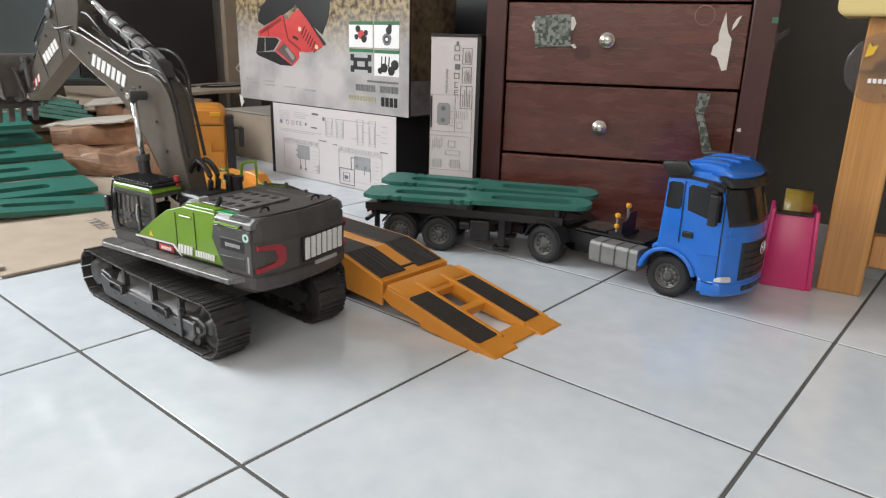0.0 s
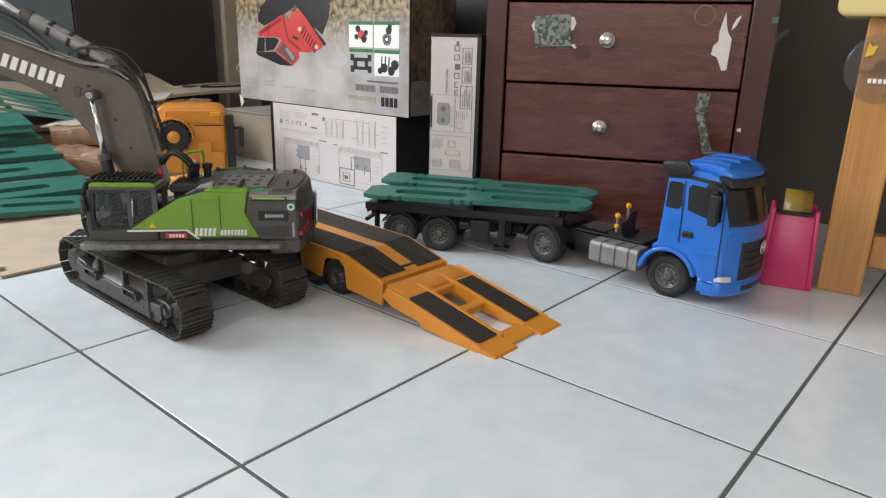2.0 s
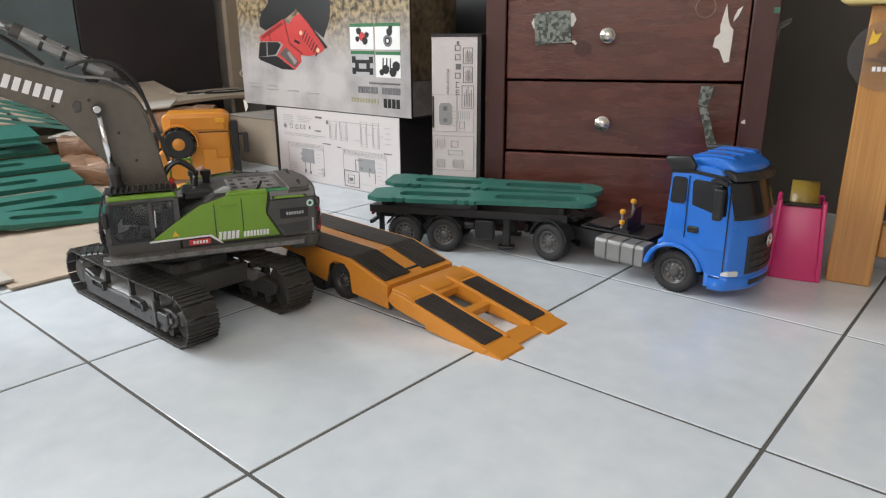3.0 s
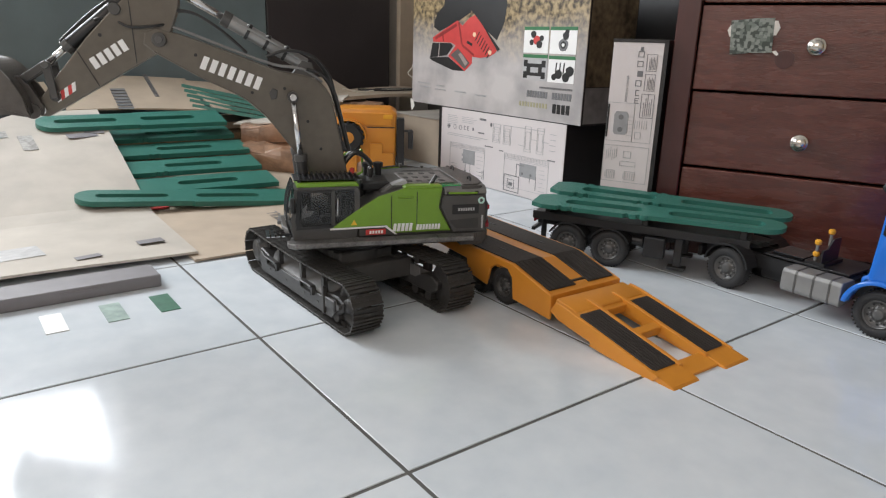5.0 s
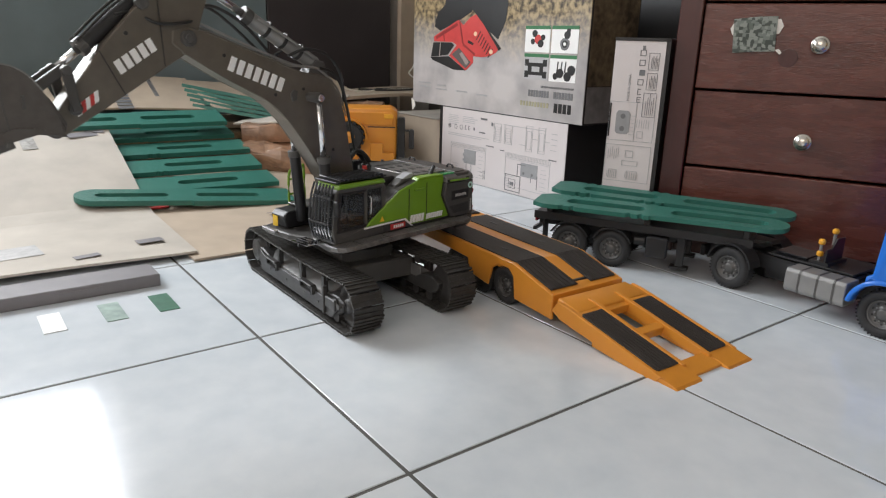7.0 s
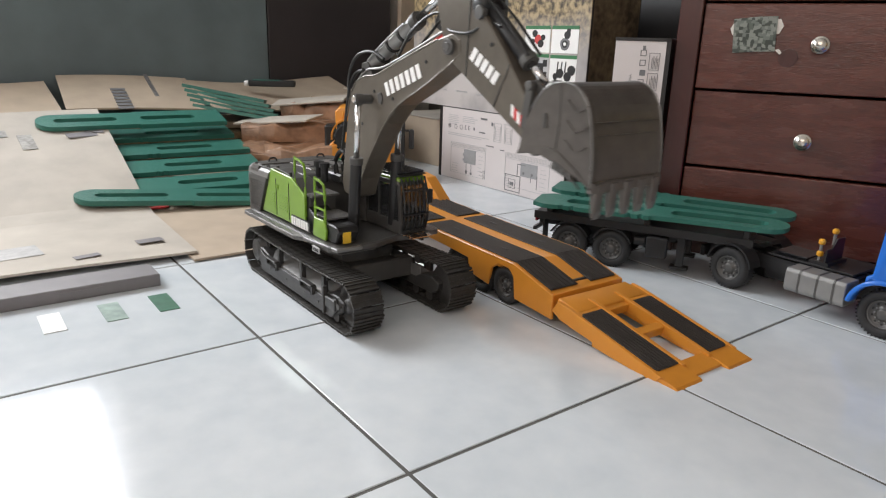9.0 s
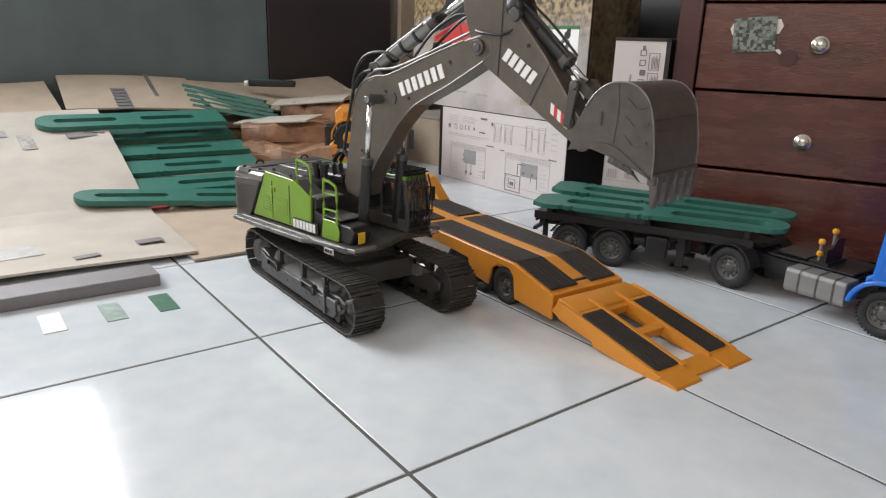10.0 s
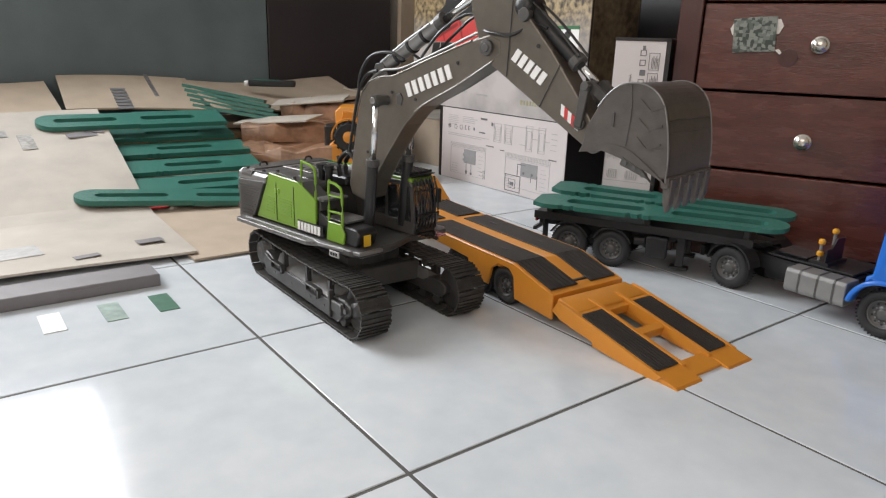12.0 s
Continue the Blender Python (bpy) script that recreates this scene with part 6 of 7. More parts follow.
        for x0, z0, x1, z1 in ((0.318, 0.386, 0.322, 0.484), (0.372, 0.352, 0.398, 0.404)):
            part("plate_seam", prism([(x0, z0), (x0 + 0.0012, z0), (x1 + 0.0012, z1), (x1, z1)], y - 0.0002, y + 0.0002), BLACK, h)
        part("stick_pin", cyl((0.433, y - 0.004, 0.3375), (0.433, y + 0.004, 0.3375), 0.0078, 16, bevel=0.001), DGREY, h)
        part("stick_pin", cyl((0.433, y - 0.005, 0.3375), (0.433, y + 0.005, 0.3375), 0.0045, 12), RIM, h)
        part("tip_pin", cyl((0.452, y - 0.006, 0.317), (0.452, y + 0.006, 0.317), 0.0055, 12, bevel=0.001), CHROME, h)
        part("bracket_pin", cyl((0.342, s * 0.012, 0.462), (0.342, s * 0.021, 0.462), 0.0085, 16, bevel=0.001), DGREY, h)
        part("idler_link", prism([(0.428, 0.335), (0.438, 0.333), (0.446, 0.384), (0.434, 0.386)], s * 0.0215 - 0.003, s * 0.0215 + 0.003, 0.001), DGREY, h)
        part("link_pin", cyl((0.440, s * 0.016, 0.382), (0.440, s * 0.027, 0.382), 0.0055, 12, bevel=0.001), RIM, h)
        part("bucket_link", prism([(0.435, 0.38), (0.442, 0.389), (0.482, 0.362), (0.475, 0.352)], s * 0.014 - 0.003, s * 0.014 + 0.003, 0.001), DGREY, h)
        for bx, bz in ((0.365, 0.425), (0.41, 0.345), (0.29, 0.49)):
            part("screw_hole", cyl((bx, y - 0.0005, bz), (bx, y + 0.0005, bz), 0.0026, 10), BLACK, h)
    a, b = Vector((0.338, 0, 0.470)), Vector((0.441, 0, 0.384))
    part("bucket_cylinder", cyl(a, a + (b - a) * 0.72, 0.0098, 18, bevel=0.001), BLACK, h, "black hydraulic cylinder", True)
    part("cylinder_collar", cyl(a + (b - a) * 0.68, a + (b - a) * 0.76, 0.0114, 18, bevel=0.001), DGREY, h)
    part("bucket_rod", cyl(a + (b - a) * 0.7, b, 0.005, 14), CHROME, h, "", True)
    part("cylinder_head", lathe([(0.013, -0.016), (0.013, 0.016), (0.009, 0.019), (0.001, 0.019)], 16, Matrix.Translation((0.337, 0, 0.472)) @ pose(0, 0, 0, 90)), BLACK, h, smooth=True)
    for y in (-0.01, 0.01):
        part("stick_hose", tube([(0.268, y, 0.445), (0.29, y * 2, 0.44), (0.325, y * 2, 0.438), (0.35, y, 0.45), (0.372, y, 0.446)], 0.002), HOSE, h)
        part("stick_pipe", tube([(0.345, y, 0.478), (0.38, y, 0.452), (0.42, y, 0.415)], 0.0018), HOSE, h)
    # bucket: shell swept across y, side plates, teeth
    bk = [(0.462, 0.318), (0.466, 0.338), (0.478, 0.362), (0.49, 0.378), (0.506, 0.3885), (0.526, 0.3905), (0.542, 0.385), (0.555, 0.37), (0.562, 0.345), (0.566, 0.315), (0.566, 0.290)]
    bk = rounded(bk)
    inner = [(x - 0.0045 * (1 if i > 19 else 0.4), z - (0.0045 if i > 7 else 0.003)) for i, (x, z) in enumerate(bk)]
    shell = prism(bk + inner[::-1], -0.052, 0.052)
    part("bucket", shell, BUCKET, h, "grey-brown digging bucket")
    for s in (-1, 1):
        pl = [(0.458, 0.310)] + bk[:-1] + [(0.5665, 0.288), (0.548, 0.297), (0.52, 0.307), (0.488, 0.315)]
        part("bucket_side", prism(pl, s * 0.0545 - 0.0025, s * 0.0545 + 0.0025, 0.0008), BUCKET, h)
        y = s * 0.0573
        for z0 in (0.322, 0.342, 0.362):
            part("wear_rib", prism([(0.528, z0 + 0.010), (0.54, z0), (0.556, z0 + 0.006), (0.556, z0 + 0.0085), (0.54, z0 + 0.0025), (0.529, z0 + 0.0125)], y - 0.001, y + 0.001), BUCKET, h)
        part("side_cutter", prism([(0.512, 0.303), (0.545, 0.292), (0.553, 0.286), (0.54, 0.3), (0.515, 0.312)], y - 0.002, y + 0.002, 0.0006), DGREY, h)
        for bx, bz in ((0.519, 0.306), (0.53, 0.302), (0.541, 0.2955)):
            part("cutter_bolt", cyl((bx, y - 0.0035, bz), (bx, y + 0.0035, bz), 0.0026, 8), RIM, h)
        part("bucket_ear", prism([(0.45, 0.31), (0.447, 0.322), (0.462, 0.35), (0.475, 0.366), (0.486, 0.366), (0.49, 0.34), (0.47, 0.312)], s * 0.025 - 0.003, s * 0.025 + 0.003, 0.001), BUCKET, h)
    for s in (-1, 1):
        part("worn_edge", tube([(x, s * 0.0572, z) for x, z in bk[6:31:3]], 0.0009, 6), PLATE, h, "pale worn bucket edge")
        part("bucket_boss", cyl((0.462, s * 0.028, 0.317), (0.462, s * 0.034, 0.317), 0.011, 20, bevel=0.001), BUCKET, h)
        part("cheek_plate", prism(rounded([(0.462, 0.312), (0.49, 0.322), (0.515, 0.322), (0.535, 0.312), (0.558, 0.296)]) + [(0.5665, 0.289), (0.548, 0.298), (0.52, 0.308), (0.488, 0.3155)], s * 0.0575 - 0.001, s * 0.0575 + 0.001), BUCKET, h)
        part("side_slot", box(0.497, 0.5, min(s * 0.057, s * 0.0585), max(s * 0.057, s * 0.0585), 0.343, 0.358), DGREY, h)
        part("cheek_seam", tube([(0.516, s * 0.0572, 0.388), (0.519, s * 0.0572, 0.36), (0.516, s * 0.0572, 0.323)], 0.0007, 6), DGREY, h)
    for z in (0.302, 0.315, 0.328, 0.341, 0.354):
        part("back_rib", box(0.5585, 0.5632 + (0.345 - z) * 0.07, -0.05, 0.05, z - 0.0006, z + 0.0006), BUCKET, h)
    part("lip", box(0.561, 0.5695, -0.057, 0.057, 0.284, 0.296, 0.001), BUCKET, h)
    for i in range(5):
        y = -0.046 + i * 0.023
        part("bucket_tooth", prism([(0.560, 0.294), (0.5715, 0.294), (0.5705, 0.266), (0.567, 0.256), (0.5635, 0.266)], y - 0.006, y + 0.006, 0.0012), BUCKET, h)
    return t


build_excavator()


# ---- pile of cardboard and green boards ----
def slope(x, y):
    """Height of the pile's top over the floor: flat in front, rising towards the cupboard."""
    return 0.004 + max(0.0, -1.28 - x) * 0.30


def build_pile():
    def card(name, x0, x1, y0, y1, hfun, material, rz, label, c=None, thick=0.005):
        c = c or ((x0 + x1) / 2, (y0 + y1) / 2)
        ob = part(name, sheet(x0 - c[0], x1 - c[0], y0 - c[1], y1 - c[1], lambda a, b: hfun(a + c[0], b + c[1]), thick=thick), material, None, at=pose(c[0], c[1], 0, 0, 0, rz))
        return tagged(ob, label, "cardboard sheet", "cardboard sheets", "")
    card("cardboard_sheet", -1.9, -0.80, 0.03, 0.62, lambda x, y: 0.003 + max(0, -1.32 - x) * 0.10 + 0.002 * math.sin(9 * x + 4 * y), CARD, 0, "flat brown cardboard sheet on the floor")
    card("cardboard_sheet", -1.80, -0.83, -1.0, 0.045, lambda x, y: 0.011 + max(0, -1.215 - x) * 0.33 - max(0, -1.45 - x) * 0.02 + 0.003 * math.sin(8 * y + 3 * x), CARDPALE, -1, "pale opened-out cardboard box with tape scraps", (-0.83, 0.05))
    card("cardboard_sheet", -2.15, -1.82, -1.0, -0.02, lambda x, y: 0.015 + max(0, -1.29 - x) * 0.285 + 0.01 * math.sin(6 * y), CARD, 2, "brown cardboard sheet on the pile", thick=0.006)
    card("cardboard_sheet", -2.16, -1.86, 0.0, 0.42, lambda x, y: 0.02 + max(0, -1.29 - x) * 0.285 + 0.012 * math.sin(5 * y + 1), CARD, -4, "brown cardboard flap with faded print on the pile", thick=0.006)
    card("cardboard_sheet", -2.15, -1.86, 0.42, 1.05, lambda x, y: 0.03 + max(0, -1.29 - x) * 0.27 + 0.012 * math.sin(7 * y), CARD, 5, "torn brown cardboard sheet on the pile", thick=0.006)
    card("cardboard_sheet", -2.14, -1.76, 0.85, 1.38, lambda x, y: 0.212 + 0.012 * math.sin(6 * y + 3 * x), CARD, -3, "brown cardboard sheet lying under a cable", thick=0.012)
    # faded letters on the flap as bars
    for (x, y, n, w, hh, mm) in ((-1.93, 0.14, 7, 0.19, 0.045, INK), (-2.06, 0.28, 16, 0.22, 0.014, INK)):
        z = 0.02 + (-1.29 - x) * 0.285 + 0.012 * math.sin(5 * y + 1) + 0.0085
        tagged(part("faded_print", letter_bars(n, w, hh, pose(x, y, z, 0, 0, -4) @ pose(0, 0, 0, 0, 16.5) @ pose(0, 0, 0, -90, 0, 0) @ pose(0, 0, 0, 0, 0, 0)), mm), "faded dark print on cardboard", "print")
    # tape and faded print on the pale sheet
    for (x, y, w, d, rz, mm, lab) in ((-1.625, -0.005, 0.028, 0.10, 12, GREYBAR, "dark torn tape on cardboard"), (-1.645, 0.02, 0.02, 0.05, -15, GREYBAR, "dark torn tape on cardboard"), (-1.60, -0.15, 0.09, 0.035, 3, mat("faded_stamp", (0.36, 0.35, 0.33), 0.8, scale=90, vary=0.4), "faded grey stamp on cardboard"), (-1.66, -0.22, 0.04, 0.06, 3, mat("faded_stamp", (0.36, 0.35, 0.33), 0.8), "faded grey stamp on cardboard")):
        z = 0.0165 + (-1.215 - x) * 0.33 - max(0, -1.45 - x) * 0.02 + 0.003 * math.sin(8 * y + 3 * x)
        tagged(part("tape_scrap", box(-w / 2, w / 2, -d / 2, d / 2, 0, 0.001), mm, None, at=pose(x, y, z, 0, 17.2, rz)), lab, "tape")
    cu = bpy.data.curves.new("carton_text", "FONT")
    cu.body, cu.size, cu.extrude = "FULL", 0.042, 0.0002
    ob = new("carton_lettering", cu)
    ob.data.materials.append(INK)
    ob.matrix_basis = pose(-0.985, 0.312, 0.0118, 0, 0, 178)
    tagged(ob, "dark printed word on the brown cardboard", "print")
    # support under the pile
    t = thing("carton_stack", "flattened brown cartons stacked under the pile", "cardboard stack", pose(0, 0, 0))
    for i in range(5):
        part("flat_carton", box(-2.16, -1.62 - i * 0.07, -1.0 + 0.03 * i, 0.95 - 0.05 * i, 0.002 + i * 0.028, 0.026 + i * 0.028, 0.002), CARDEDGE if i % 2 else CARD, t)
    # green boards laid like steps up the pile
    big = mesh_of("green_board", slotted(0.52, lambda u: (0.0525 if u < 0.5 else 0.047) if u < 0.91 else 0.047 * math.sqrt(max(0.0, 1 - ((u - 0.91) / 0.09) ** 2)), 0.013, [(0.085, 0.245, 0.0140), (0.31, 0.475, 0.0140)], 90), GREEN)
    short = mesh_of("green_board", slotted(0.42, lambda u: 0.0515 - (0.004 if 0.62 < u < 0.645 or 0.67 < u < 0.695 else 0.0), 0.013, [(0.10, 0.26, 0.0145)], 90), GREEN)
    rows = ((-1.195, 0.41, 0.020, -6), (-1.325, 0.415, 0.060, -9), (-1.445, 0.415, 0.088, -9), (-1.575, 0.43, 0.116, -9), (-1.705, 0.43, 0.145, -9), (-1.695, 0.403, 0.184, -15))
    for i, (x, yr, z, tilt) in enumerate(rows):
        b = new("green_board", big if i in (0, 5) else short)
        b.matrix_basis = pose(x, yr, z - (0.012 if i in (0, 5) else 0.022), 0, 0, -90 + (-9.5, -3.5, -3.5, -3.0, -2.6, 0.0)[i]) @ pose(0, 0, 0, tilt, -3.8 if i == 0 else 0)
        tagged(b, "long green printed plastic board with slots on the cardboard", "plastic board", "green boards")
    fan = mesh_of("green_board", slotted(0.30, lambda u: 0.017, 0.012, [(0.03, 0.13, 0.0045), (0.17, 0.27, 0.0045)]), GREEN)
    for i in range(5):
        b = new("green_board", fan)
        b.matrix_basis = pose(-2.07 + 0.046 * i, 0.40 - 0.006 * i, 0.247 - i * 0.0135, 0, 0, 50 + i * 2) @ pose(0, 0, 0, -8, 9)
        tagged(b, "narrow green printed plastic board on the pile", "plastic board", "narrow green boards")

    # brown wrapped parcels
    def parcel(x, y, z, w, d, hh, rz, label):
        bm = box(-w / 2, w / 2, -d / 2, d / 2, 0, hh, 0.006, 2)
        bmesh.ops.subdivide_edges(bm, edges=bm.edges[:], cuts=7, use_grid_fill=True)
        for v in bm.verts:
            low = v.co.z < 0.002
            n = noise.noise(v.co * 14 + Vector((x * 7, y * 5, z)))
            v.co += Vector((noise.noise(v.co * 16 + Vector((3, x, 1))) * 0.018, n * 0.022, 0 if low else noise.noise(v.co * 19 + Vector((y, 8, 2))) * 0.024))
        ob = part("wrapped_parcel", bm, KRAFT, None, at=pose(x, y, z, 0, 0, rz))
        return tagged(ob, label, "parcel", "wrapped parcels")
    parcel(-1.66, 0.68, 0.10, 0.40, 0.22, 0.055, 62, "crumpled brown paper parcel wrapped in film")
    parcel(-1.76, 0.84, 0.155, 0.34, 0.22, 0.05, 52, "flat brown paper parcel on top of another")
    parcel(-1.56, 0.62, 0.002, 0.44, 0.24, 0.095, 60, "large crumpled brown paper parcel under another")
    for x, y, z, rz, w in ((-1.66, 0.58, 0.164, 28, 0.3), (-1.74, 0.74, 0.216, 48, 0.26)):
        ob = part("board_piece", box(-w / 2, w / 2, -0.05, 0.05, 0, 0.006, 0.001), CARDPALE, None, at=pose(x, y, z, 7, -6, rz))
        tagged(ob, "torn pale cardboard piece on the parcels", "cardboard")
    # remote control, cable, tape scraps
    r = thing("remote_control", "dark green and black handset lying on the cardboard", "remote control", pose(-1.98, 0.70, 0.252, 2, 0, 62))
    part("body", box(-0.085, 0.085, -0.019, 0.019, 0, 0.022, 0.005, 2), BLACK, r)
    part("keypad", box(-0.07, 0.03, -0.015, 0.015, 0.022, 0.0235, 0.0005), GREEN, r)
    part("wrist_tip", lathe([(0.002, -0.01), (0.01, -0.006), (0.011, 0.006), (0.002, 0.01)], 12, pose(-0.094, 0, 0.01, 0, 90)), WHITE, r)
    c = part("cable", tube([(-1.95, 1.36, 0.62), (-1.93, 1.35, 0.48), (-1.92, 1.30, 0.34), (-1.91, 1.27, 0.30), (-1.88, 1.33, 0.262), (-1.86, 1.28, 0.245), (-1.84, 1.1, 0.245), (-1.8, 0.98, 0.242), (-1.79, 0.9, 0.256)], 0.0028), WIREW)
    tagged(c, "thin off-white cable hanging and lying on cardboard", "cable")
    c = part("cable", tube([(-1.86, 1.0, 0.246), (-1.8, 1.12, 0.245), (-1.84, 1.26, 0.245), (-1.88, 1.2, 0.245), (-1.86, 1.08, 0.246)], 0.004), HOSE)
    tagged(c, "dark looped cable on the cardboard", "cable")
    for (x, y, w, d, rz, mm, lab) in ((-0.93, -0.02, 0.028, 0.05, 4, GREYBAR, "grey tape scrap on cardboard"), (-0.88, -0.145, 0.02, 0.045, 10, GREYBAR, "grey tape scrap on cardboard"), (-0.965, -0.25, 0.075, 0.075, 6, FILM, "shiny clear tape scrap on cardboard")):
        tagged(part("tape_scrap", box(-w / 2, w / 2, -d / 2, d / 2, 0, 0.0008), mm, None, at=pose(x, y, 0.0195, 0, 0, rz)), lab, "tape")
    # long grey bar at the pile's edge, and tapes stuck on the floor
    g = thing("grey_box_strip", "long flat grey cardboard box on the tiles", "box", pose(-0.70, -0.06, 0, 0, 0, 0))
    part("body", box(-0.07, 0.0, -0.75, 0.0, 0, 0.022, 0.0015), GREYBAR, g)
    part("flap", box(-0.002, 0.0015, -0.16, -0.09, 0.004, 0.016), GREYBAR, g)
    for y, mm, lab in ((-0.094, FLOORTAPE, "green tape strip stuck on the tile"), (-0.172, FLOORTAPE2, "worn pale green tape strip on the tile"), (-0.257, WHITE, "white paper strip on the tile")):
        tagged(part("floor_tape", box(-0.655, -0.575, y, y + 0.031, 0.0002, 0.0012), mm), lab, "tape", "floor tapes")
    tagged(part("red_scrap", box(-0.05, 0.05, -0.008, 0.008, 0, 0.004), RED, None, at=pose(-1.235, 0.05, 0.012, 0, 0, 92)), "red plastic strip on the cardboard", "strip")


build_pile()


# ---- orange toy loader parked behind ----
def build_orange_toy():
    t = thing("toy_dump_truck", "orange toy construction vehicle with black tyre, standing on end", "toy truck", pose(-1.36, 0.735, 0.0, 0, 0, 57))
    part("tub", prism([(-0.11, 0.0), (0.10, 0.0), (0.104, 0.215), (0.085, 0.228), (-0.075, 0.228), (-0.09, 0.215), (-0.085, 0.13), (-0.11, 0.11)], 0.0, 0.12, 0.006, seg=2), ORANGE, t, "orange plastic tub", True)
    part("panel", prism([(-0.10, 0.03), (-0.02, 0.03), (-0.02, 0.1), (-0.06, 0.1), (-0.06, 0.11), (-0.10, 0.11)], -0.014, 0.0, 0.002), ORANGE, t)
    part("panel", prism([(0.02, 0.03), (0.095, 0.03), (0.095, 0.09), (0.06, 0.09), (0.06, 0.12), (0.02, 0.12)], -0.010, 0.0, 0.002), ORANGE, t)
    w = lathe([(0.026, -0.014), (0.04, -0.016), (0.045, -0.01), (0.045, 0.01), (0.04, 0.016), (0.026, 0.014)], 26, pose(-0.045, -0.022, 0.14, 90))
    tyre = part("tyre", w, RUBBER, t)
    lug = mesh_of("tread_lug", box(0.043, 0.049, -0.004, 0.004, -0.014, 0.014), RUBBER)
    for i in range(16):
        ob = new("tread_lug", lug)
        ob.matrix_basis = pose(-0.045, -0.022, 0.14, 90) @ pose(0, 0, 0, 0, 0, i * 22.5)
        ob.parent = tyre
    part("hub", lathe([(0.026, -0.01), (0.027, 0.012), (0.018, 0.014), (0.01, 0.02), (0.001, 0.02)], 20, pose(-0.045, -0.022, 0.14, 90)), ORANGE, t, smooth=True)
    for x0, x1 in ((-0.10, -0.005), (0.012, 0.098)):
        part("seam", box(x0, x1, -0.0012, 0.0006, 0.168, 0.171), BLACK, t)
    part("ridge", prism([(-0.07, 0.176), (0.09, 0.176), (0.088, 0.215), (-0.066, 0.215)], -0.006, 0.0, 0.002), ORANGE, t)
    part("lamp", box(0.062, 0.092, -0.0085, -0.004, 0.196, 0.210, 0.002), AMBER, t, "amber lamp")
    part("wheel_arch", prism([(-0.045 + 0.056 * math.cos(math.radians(a)), 0.14 + 0.056 * math.sin(math.radians(a))) for a in range(-10, 191, 20)] + [(-0.045 + 0.051 * math.cos(math.radians(a)), 0.14 + 0.051 * math.sin(math.radians(a))) for a in range(190, -11, -20)], -0.03, 0.0), ORANGE, t)
    part("frame_post", box(0.104, 0.128, -0.01, 0.03, 0.0, 0.2, 0.003), BLACK, t)
    part("mirror", box(0.14, 0.156, -0.02, 0.01, 0.105, 0.165, 0.004), BLACK, t)
    part("mirror_arm", box(0.124, 0.15, -0.006, 0.0, 0.158, 0.164), BLACK, t)
    part("rear_block", box(-0.125, -0.085, 0.02, 0.08, 0.06, 0.17, 0.006), BLACK, t)


build_orange_toy()


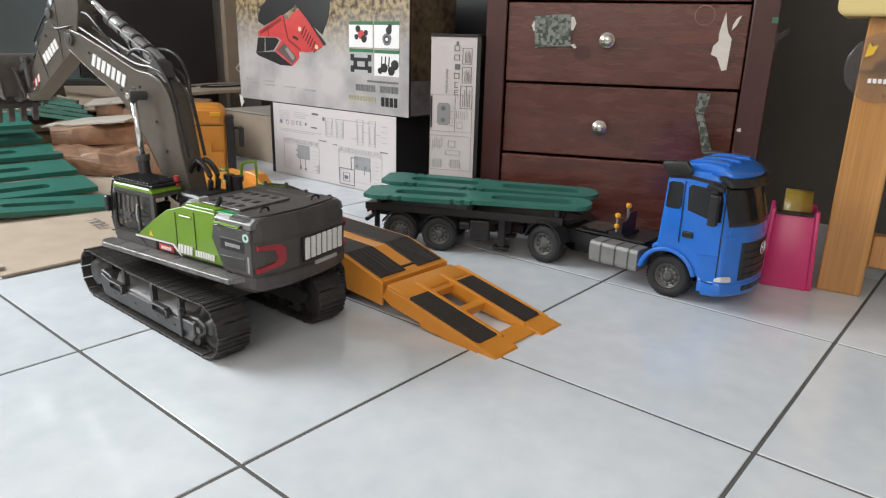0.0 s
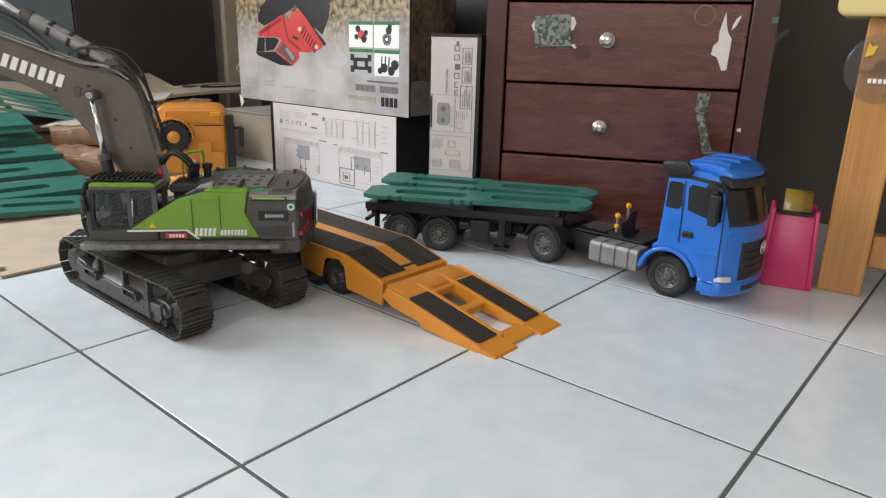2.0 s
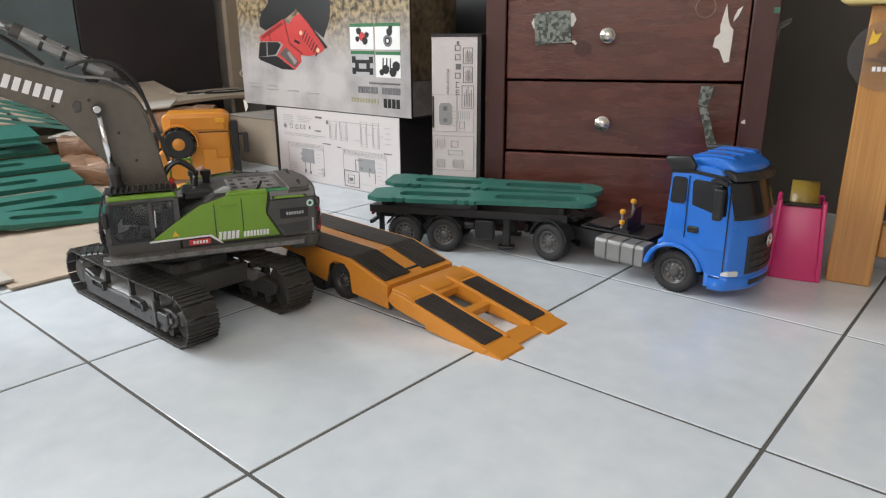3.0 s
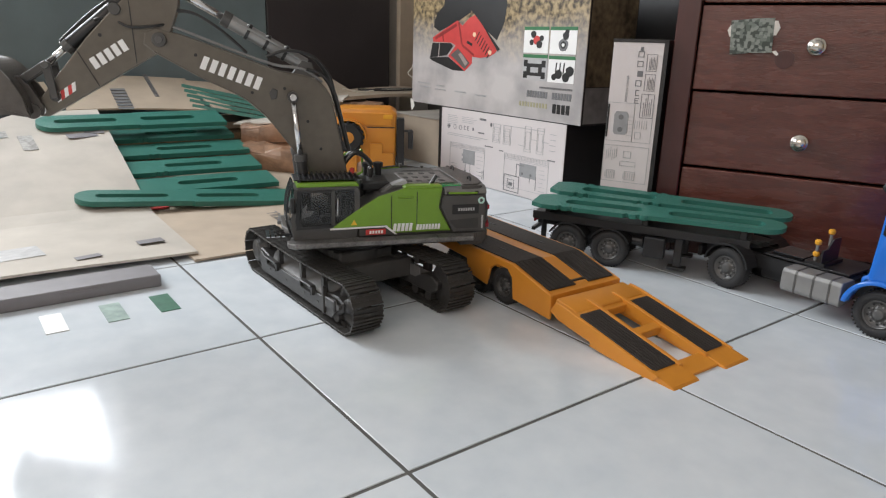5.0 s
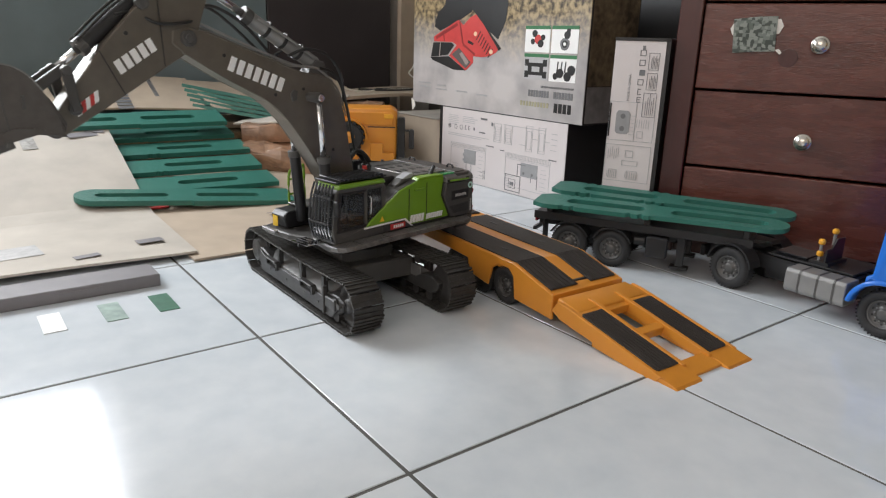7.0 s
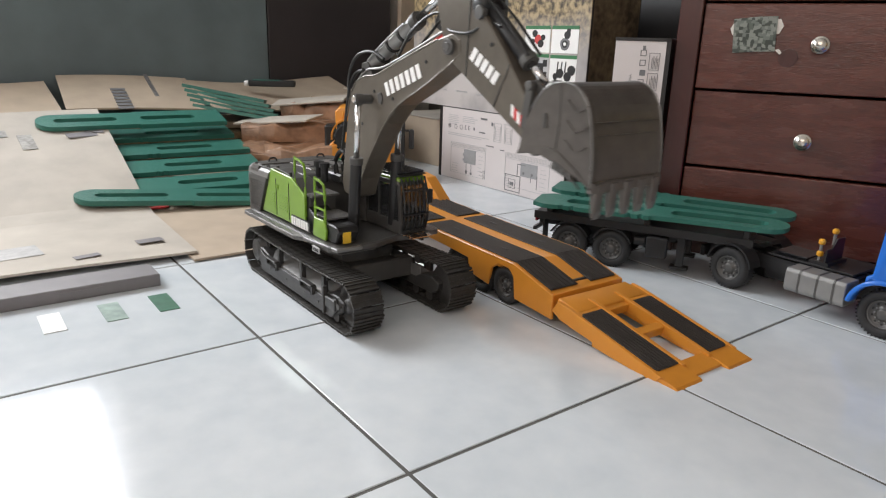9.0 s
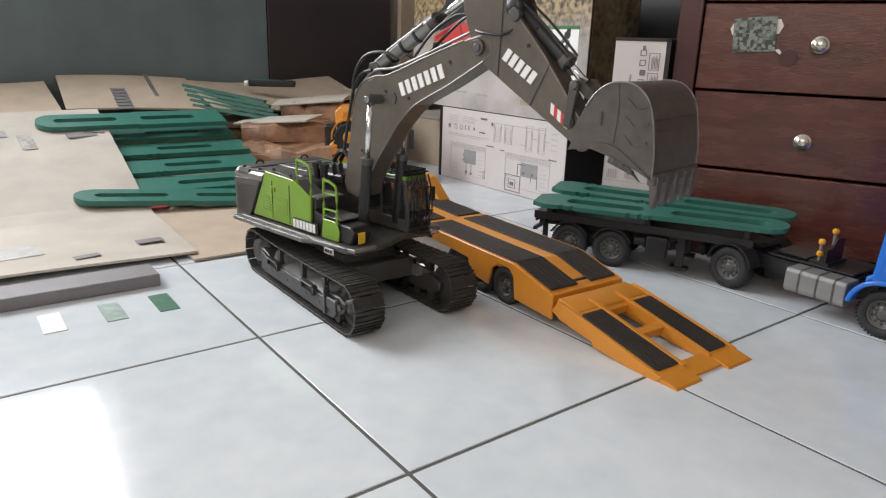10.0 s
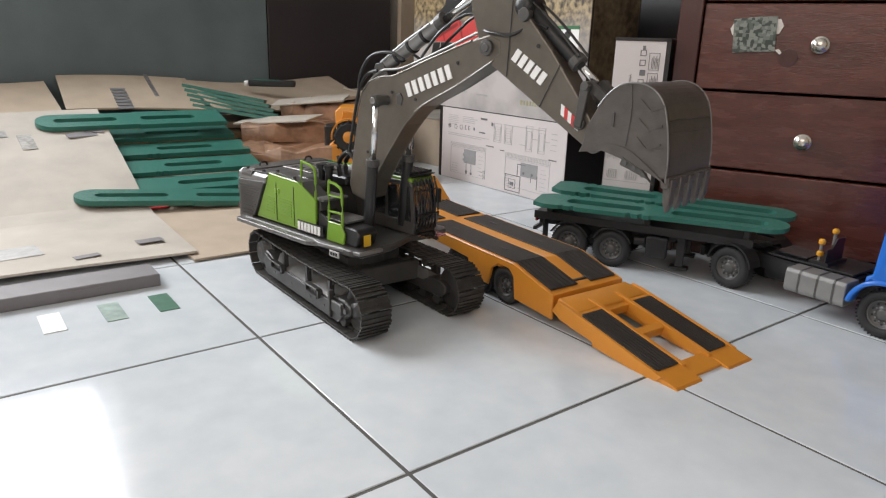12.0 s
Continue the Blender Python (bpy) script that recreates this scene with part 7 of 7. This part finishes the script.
# ---- right-hand corner: tape dispenser, wooden leg, dial ----
def build_corner():
    t = thing("tape_dispenser", "pink plastic tape dispenser with a roll of amber tape", "tape dispenser", pose(0.265, 1.020, 0, 0, 0, 14))
    body = [(-0.006, 0.0), (0.20, 0.0), (0.20, 0.10), (0.185, 0.128), (0.15, 0.134), (0.11, 0.122), (0.07, 0.112), (0.045, 0.118), (0.032, 0.147), (0.014, 0.147), (0.004, 0.06)]
    for s in (-1, 1):
        part("side_wall", prism(body, s * 0.037 - 0.004, s * 0.037 + 0.004, 0.002, "x", 2), PINK, t, smooth=True)
    part("base", prism([(-0.008, 0.0), (0.20, 0.0), (0.196, 0.06), (0.09, 0.06), (0.04, 0.10), (0.03, 0.137), (0.016, 0.137), (0.004, 0.06)], -0.0335, 0.0335, 0.002, "x", 2), PINK, t, smooth=True)
    for ob in t.children:
        for v in ob.data.vertices:
            v.co.x *= 1.0 + 0.17 * max(0.0, 1.0 - v.co.z / 0.15)
    part("cutter", box(-0.031, 0.031, 0.012, 0.034, 0.1375, 0.1415, 0.0008), BLACK, t, "black serrated cutter")
    r = thing("tape_roll", "roll of amber packing tape in the pink dispenser", "tape roll", pose(0.265, 1.020, 0, 0, 0, 14))
    part("tape", lathe([(0.038, -0.024), (0.049, -0.024), (0.049, 0.024), (0.038, 0.024), (0.038, -0.024)], 36, pose(0.003, 0.092, 0.123, 0, 90)), TAPE, r, "amber tape", True)
    part("core", lathe([(0.0365, -0.024), (0.0378, -0.024), (0.0378, 0.024), (0.0365, 0.024), (0.0365, -0.024)], 36, pose(0.003, 0.092, 0.123, 0, 90)), TAPECORE, r, "", True)
    w = thing("wooden_stand", "varnished pine stand with a thick slanting leg", "wooden stand", pose(0.352, 1.055, 0, 0, 0, 8))
    part("leg", box(-0.0365, 0.0365, 0, 0.055, 0, 0.49, 0.003, 2), PINE, w)
    part("crossbar", box(0.0365, 0.45, 0.012, 0.045, 0.055, 0.115, 0.003), PINE, w)
    part("leg", box(0.45, 0.523, 0, 0.055, 0, 0.49, 0.003, 2), PINE, w)
    part("top", prism([(-0.075, 0.49), (-0.085, 0.5), (-0.085, 0.6), (0.56, 0.6), (0.56, 0.49)], -0.03, 0.09, 0.006, seg=2), CREAM, w, "cream painted top", True)
    part("sticker", box(-0.08, -0.066, -0.0315, -0.0295, 0.565, 0.578), FLOORTAPE, w)
    d = thing("clear_dial", "round clear plastic dial with printed marks hanging on the leg", "dial", pose(0.352, 1.044, 0.408, 90, 0, 8) @ Matrix.Scale(0.84, 4))
    part("disc", lathe([(0.068, 0), (0.068, 0.003), (0.062, 0.004), (0.0005, 0.004)], 48), CLEAR, d, "clear round disc", True)
    part("rim", lathe([(0.068, 0), (0.0695, 0.003), (0.066, 0.0052), (0.063, 0.0045), (0.063, 0)], 48), CLEAR, d)
    part("hub", lathe([(0.017, 0.004), (0.016, 0.011), (0.01, 0.012), (0.009, 0.008), (0.0005, 0.008)], 24), CLEAR, d, "", True)
    part("arm", box(-0.045, -0.014, -0.012, -0.004, 0.005, 0.008, 0.001), CLEAR, d)
    for i in range(18):
        a = i * 20
        part("mark", box(0.052, 0.058, -0.0012, 0.0012, 0.0041, 0.0046, m=pose(0, 0, 0, 0, 0, a)), mat("brown_mark", (0.16, 0.05, 0.02), 0.6), d)
    part("print", prism([(-0.036, 0.02), (-0.022, 0.026), (-0.016, 0.045), (-0.026, 0.04), (-0.032, 0.05), (-0.034, 0.035)], 0.0042, 0.0048, 0, "z"), YELLOW, d, "yellow printed flame")
    part("name_bar", letter_bars(5, 0.045, 0.009, pose(0.0, -0.03, 0.0048, -90)), WHITE, d)


build_corner()


# ---- movement ----
def motions():
    drive = [(0.0, 0.094), (0.5, 0.045), (0.85, 0.005), (1.0, 0.0), (5.0, 0.0), (9.9, 0.0), (10.2, 0.019), (10.45, 0.026), (10.8, 0.021), (12.0, 0.021)]
    base = Vector((-0.516, 0.219, 0))
    walk(EX["thing"], [(t, Matrix.Translation(base + Vector((d, 0, 0)))) for t, d in drive])
    slew = [(0.0, 187.5), (1.0, 188.0), (1.25, 193), (1.5, 204), (2.0, 226), (2.25, 238), (2.5, 243), (3.0, 244), (5.3, 250), (5.5, 250), (6.1, 251), (6.5, 262), (7.0, 281), (7.2, 288), (8.0, 320), (8.8, 353), (9.0, 361.5), (9.25, 369), (9.5, 371), (12.0, 371)]
    walk(EX["upper"], [(t, pose(0, 0, 0, 0, 0, a)) for t, a in slew])
    for ob, s, y in EX["shoes"]:
        # the lower run stays on the floor while the machine rolls over it
        rows = []
        for t, d in ((0.0, 0.094), (0.25, 0.069), (0.5, 0.045), (0.75, 0.016), (1.0, 0.0), (9.9, 0.0), (10.2, 0.019), (10.45, 0.026), (10.8, 0.021), (12.0, 0.021)):
            rows.append((t, shoe_pose(s - d, y)))
        walk(ob, rows)


motions()
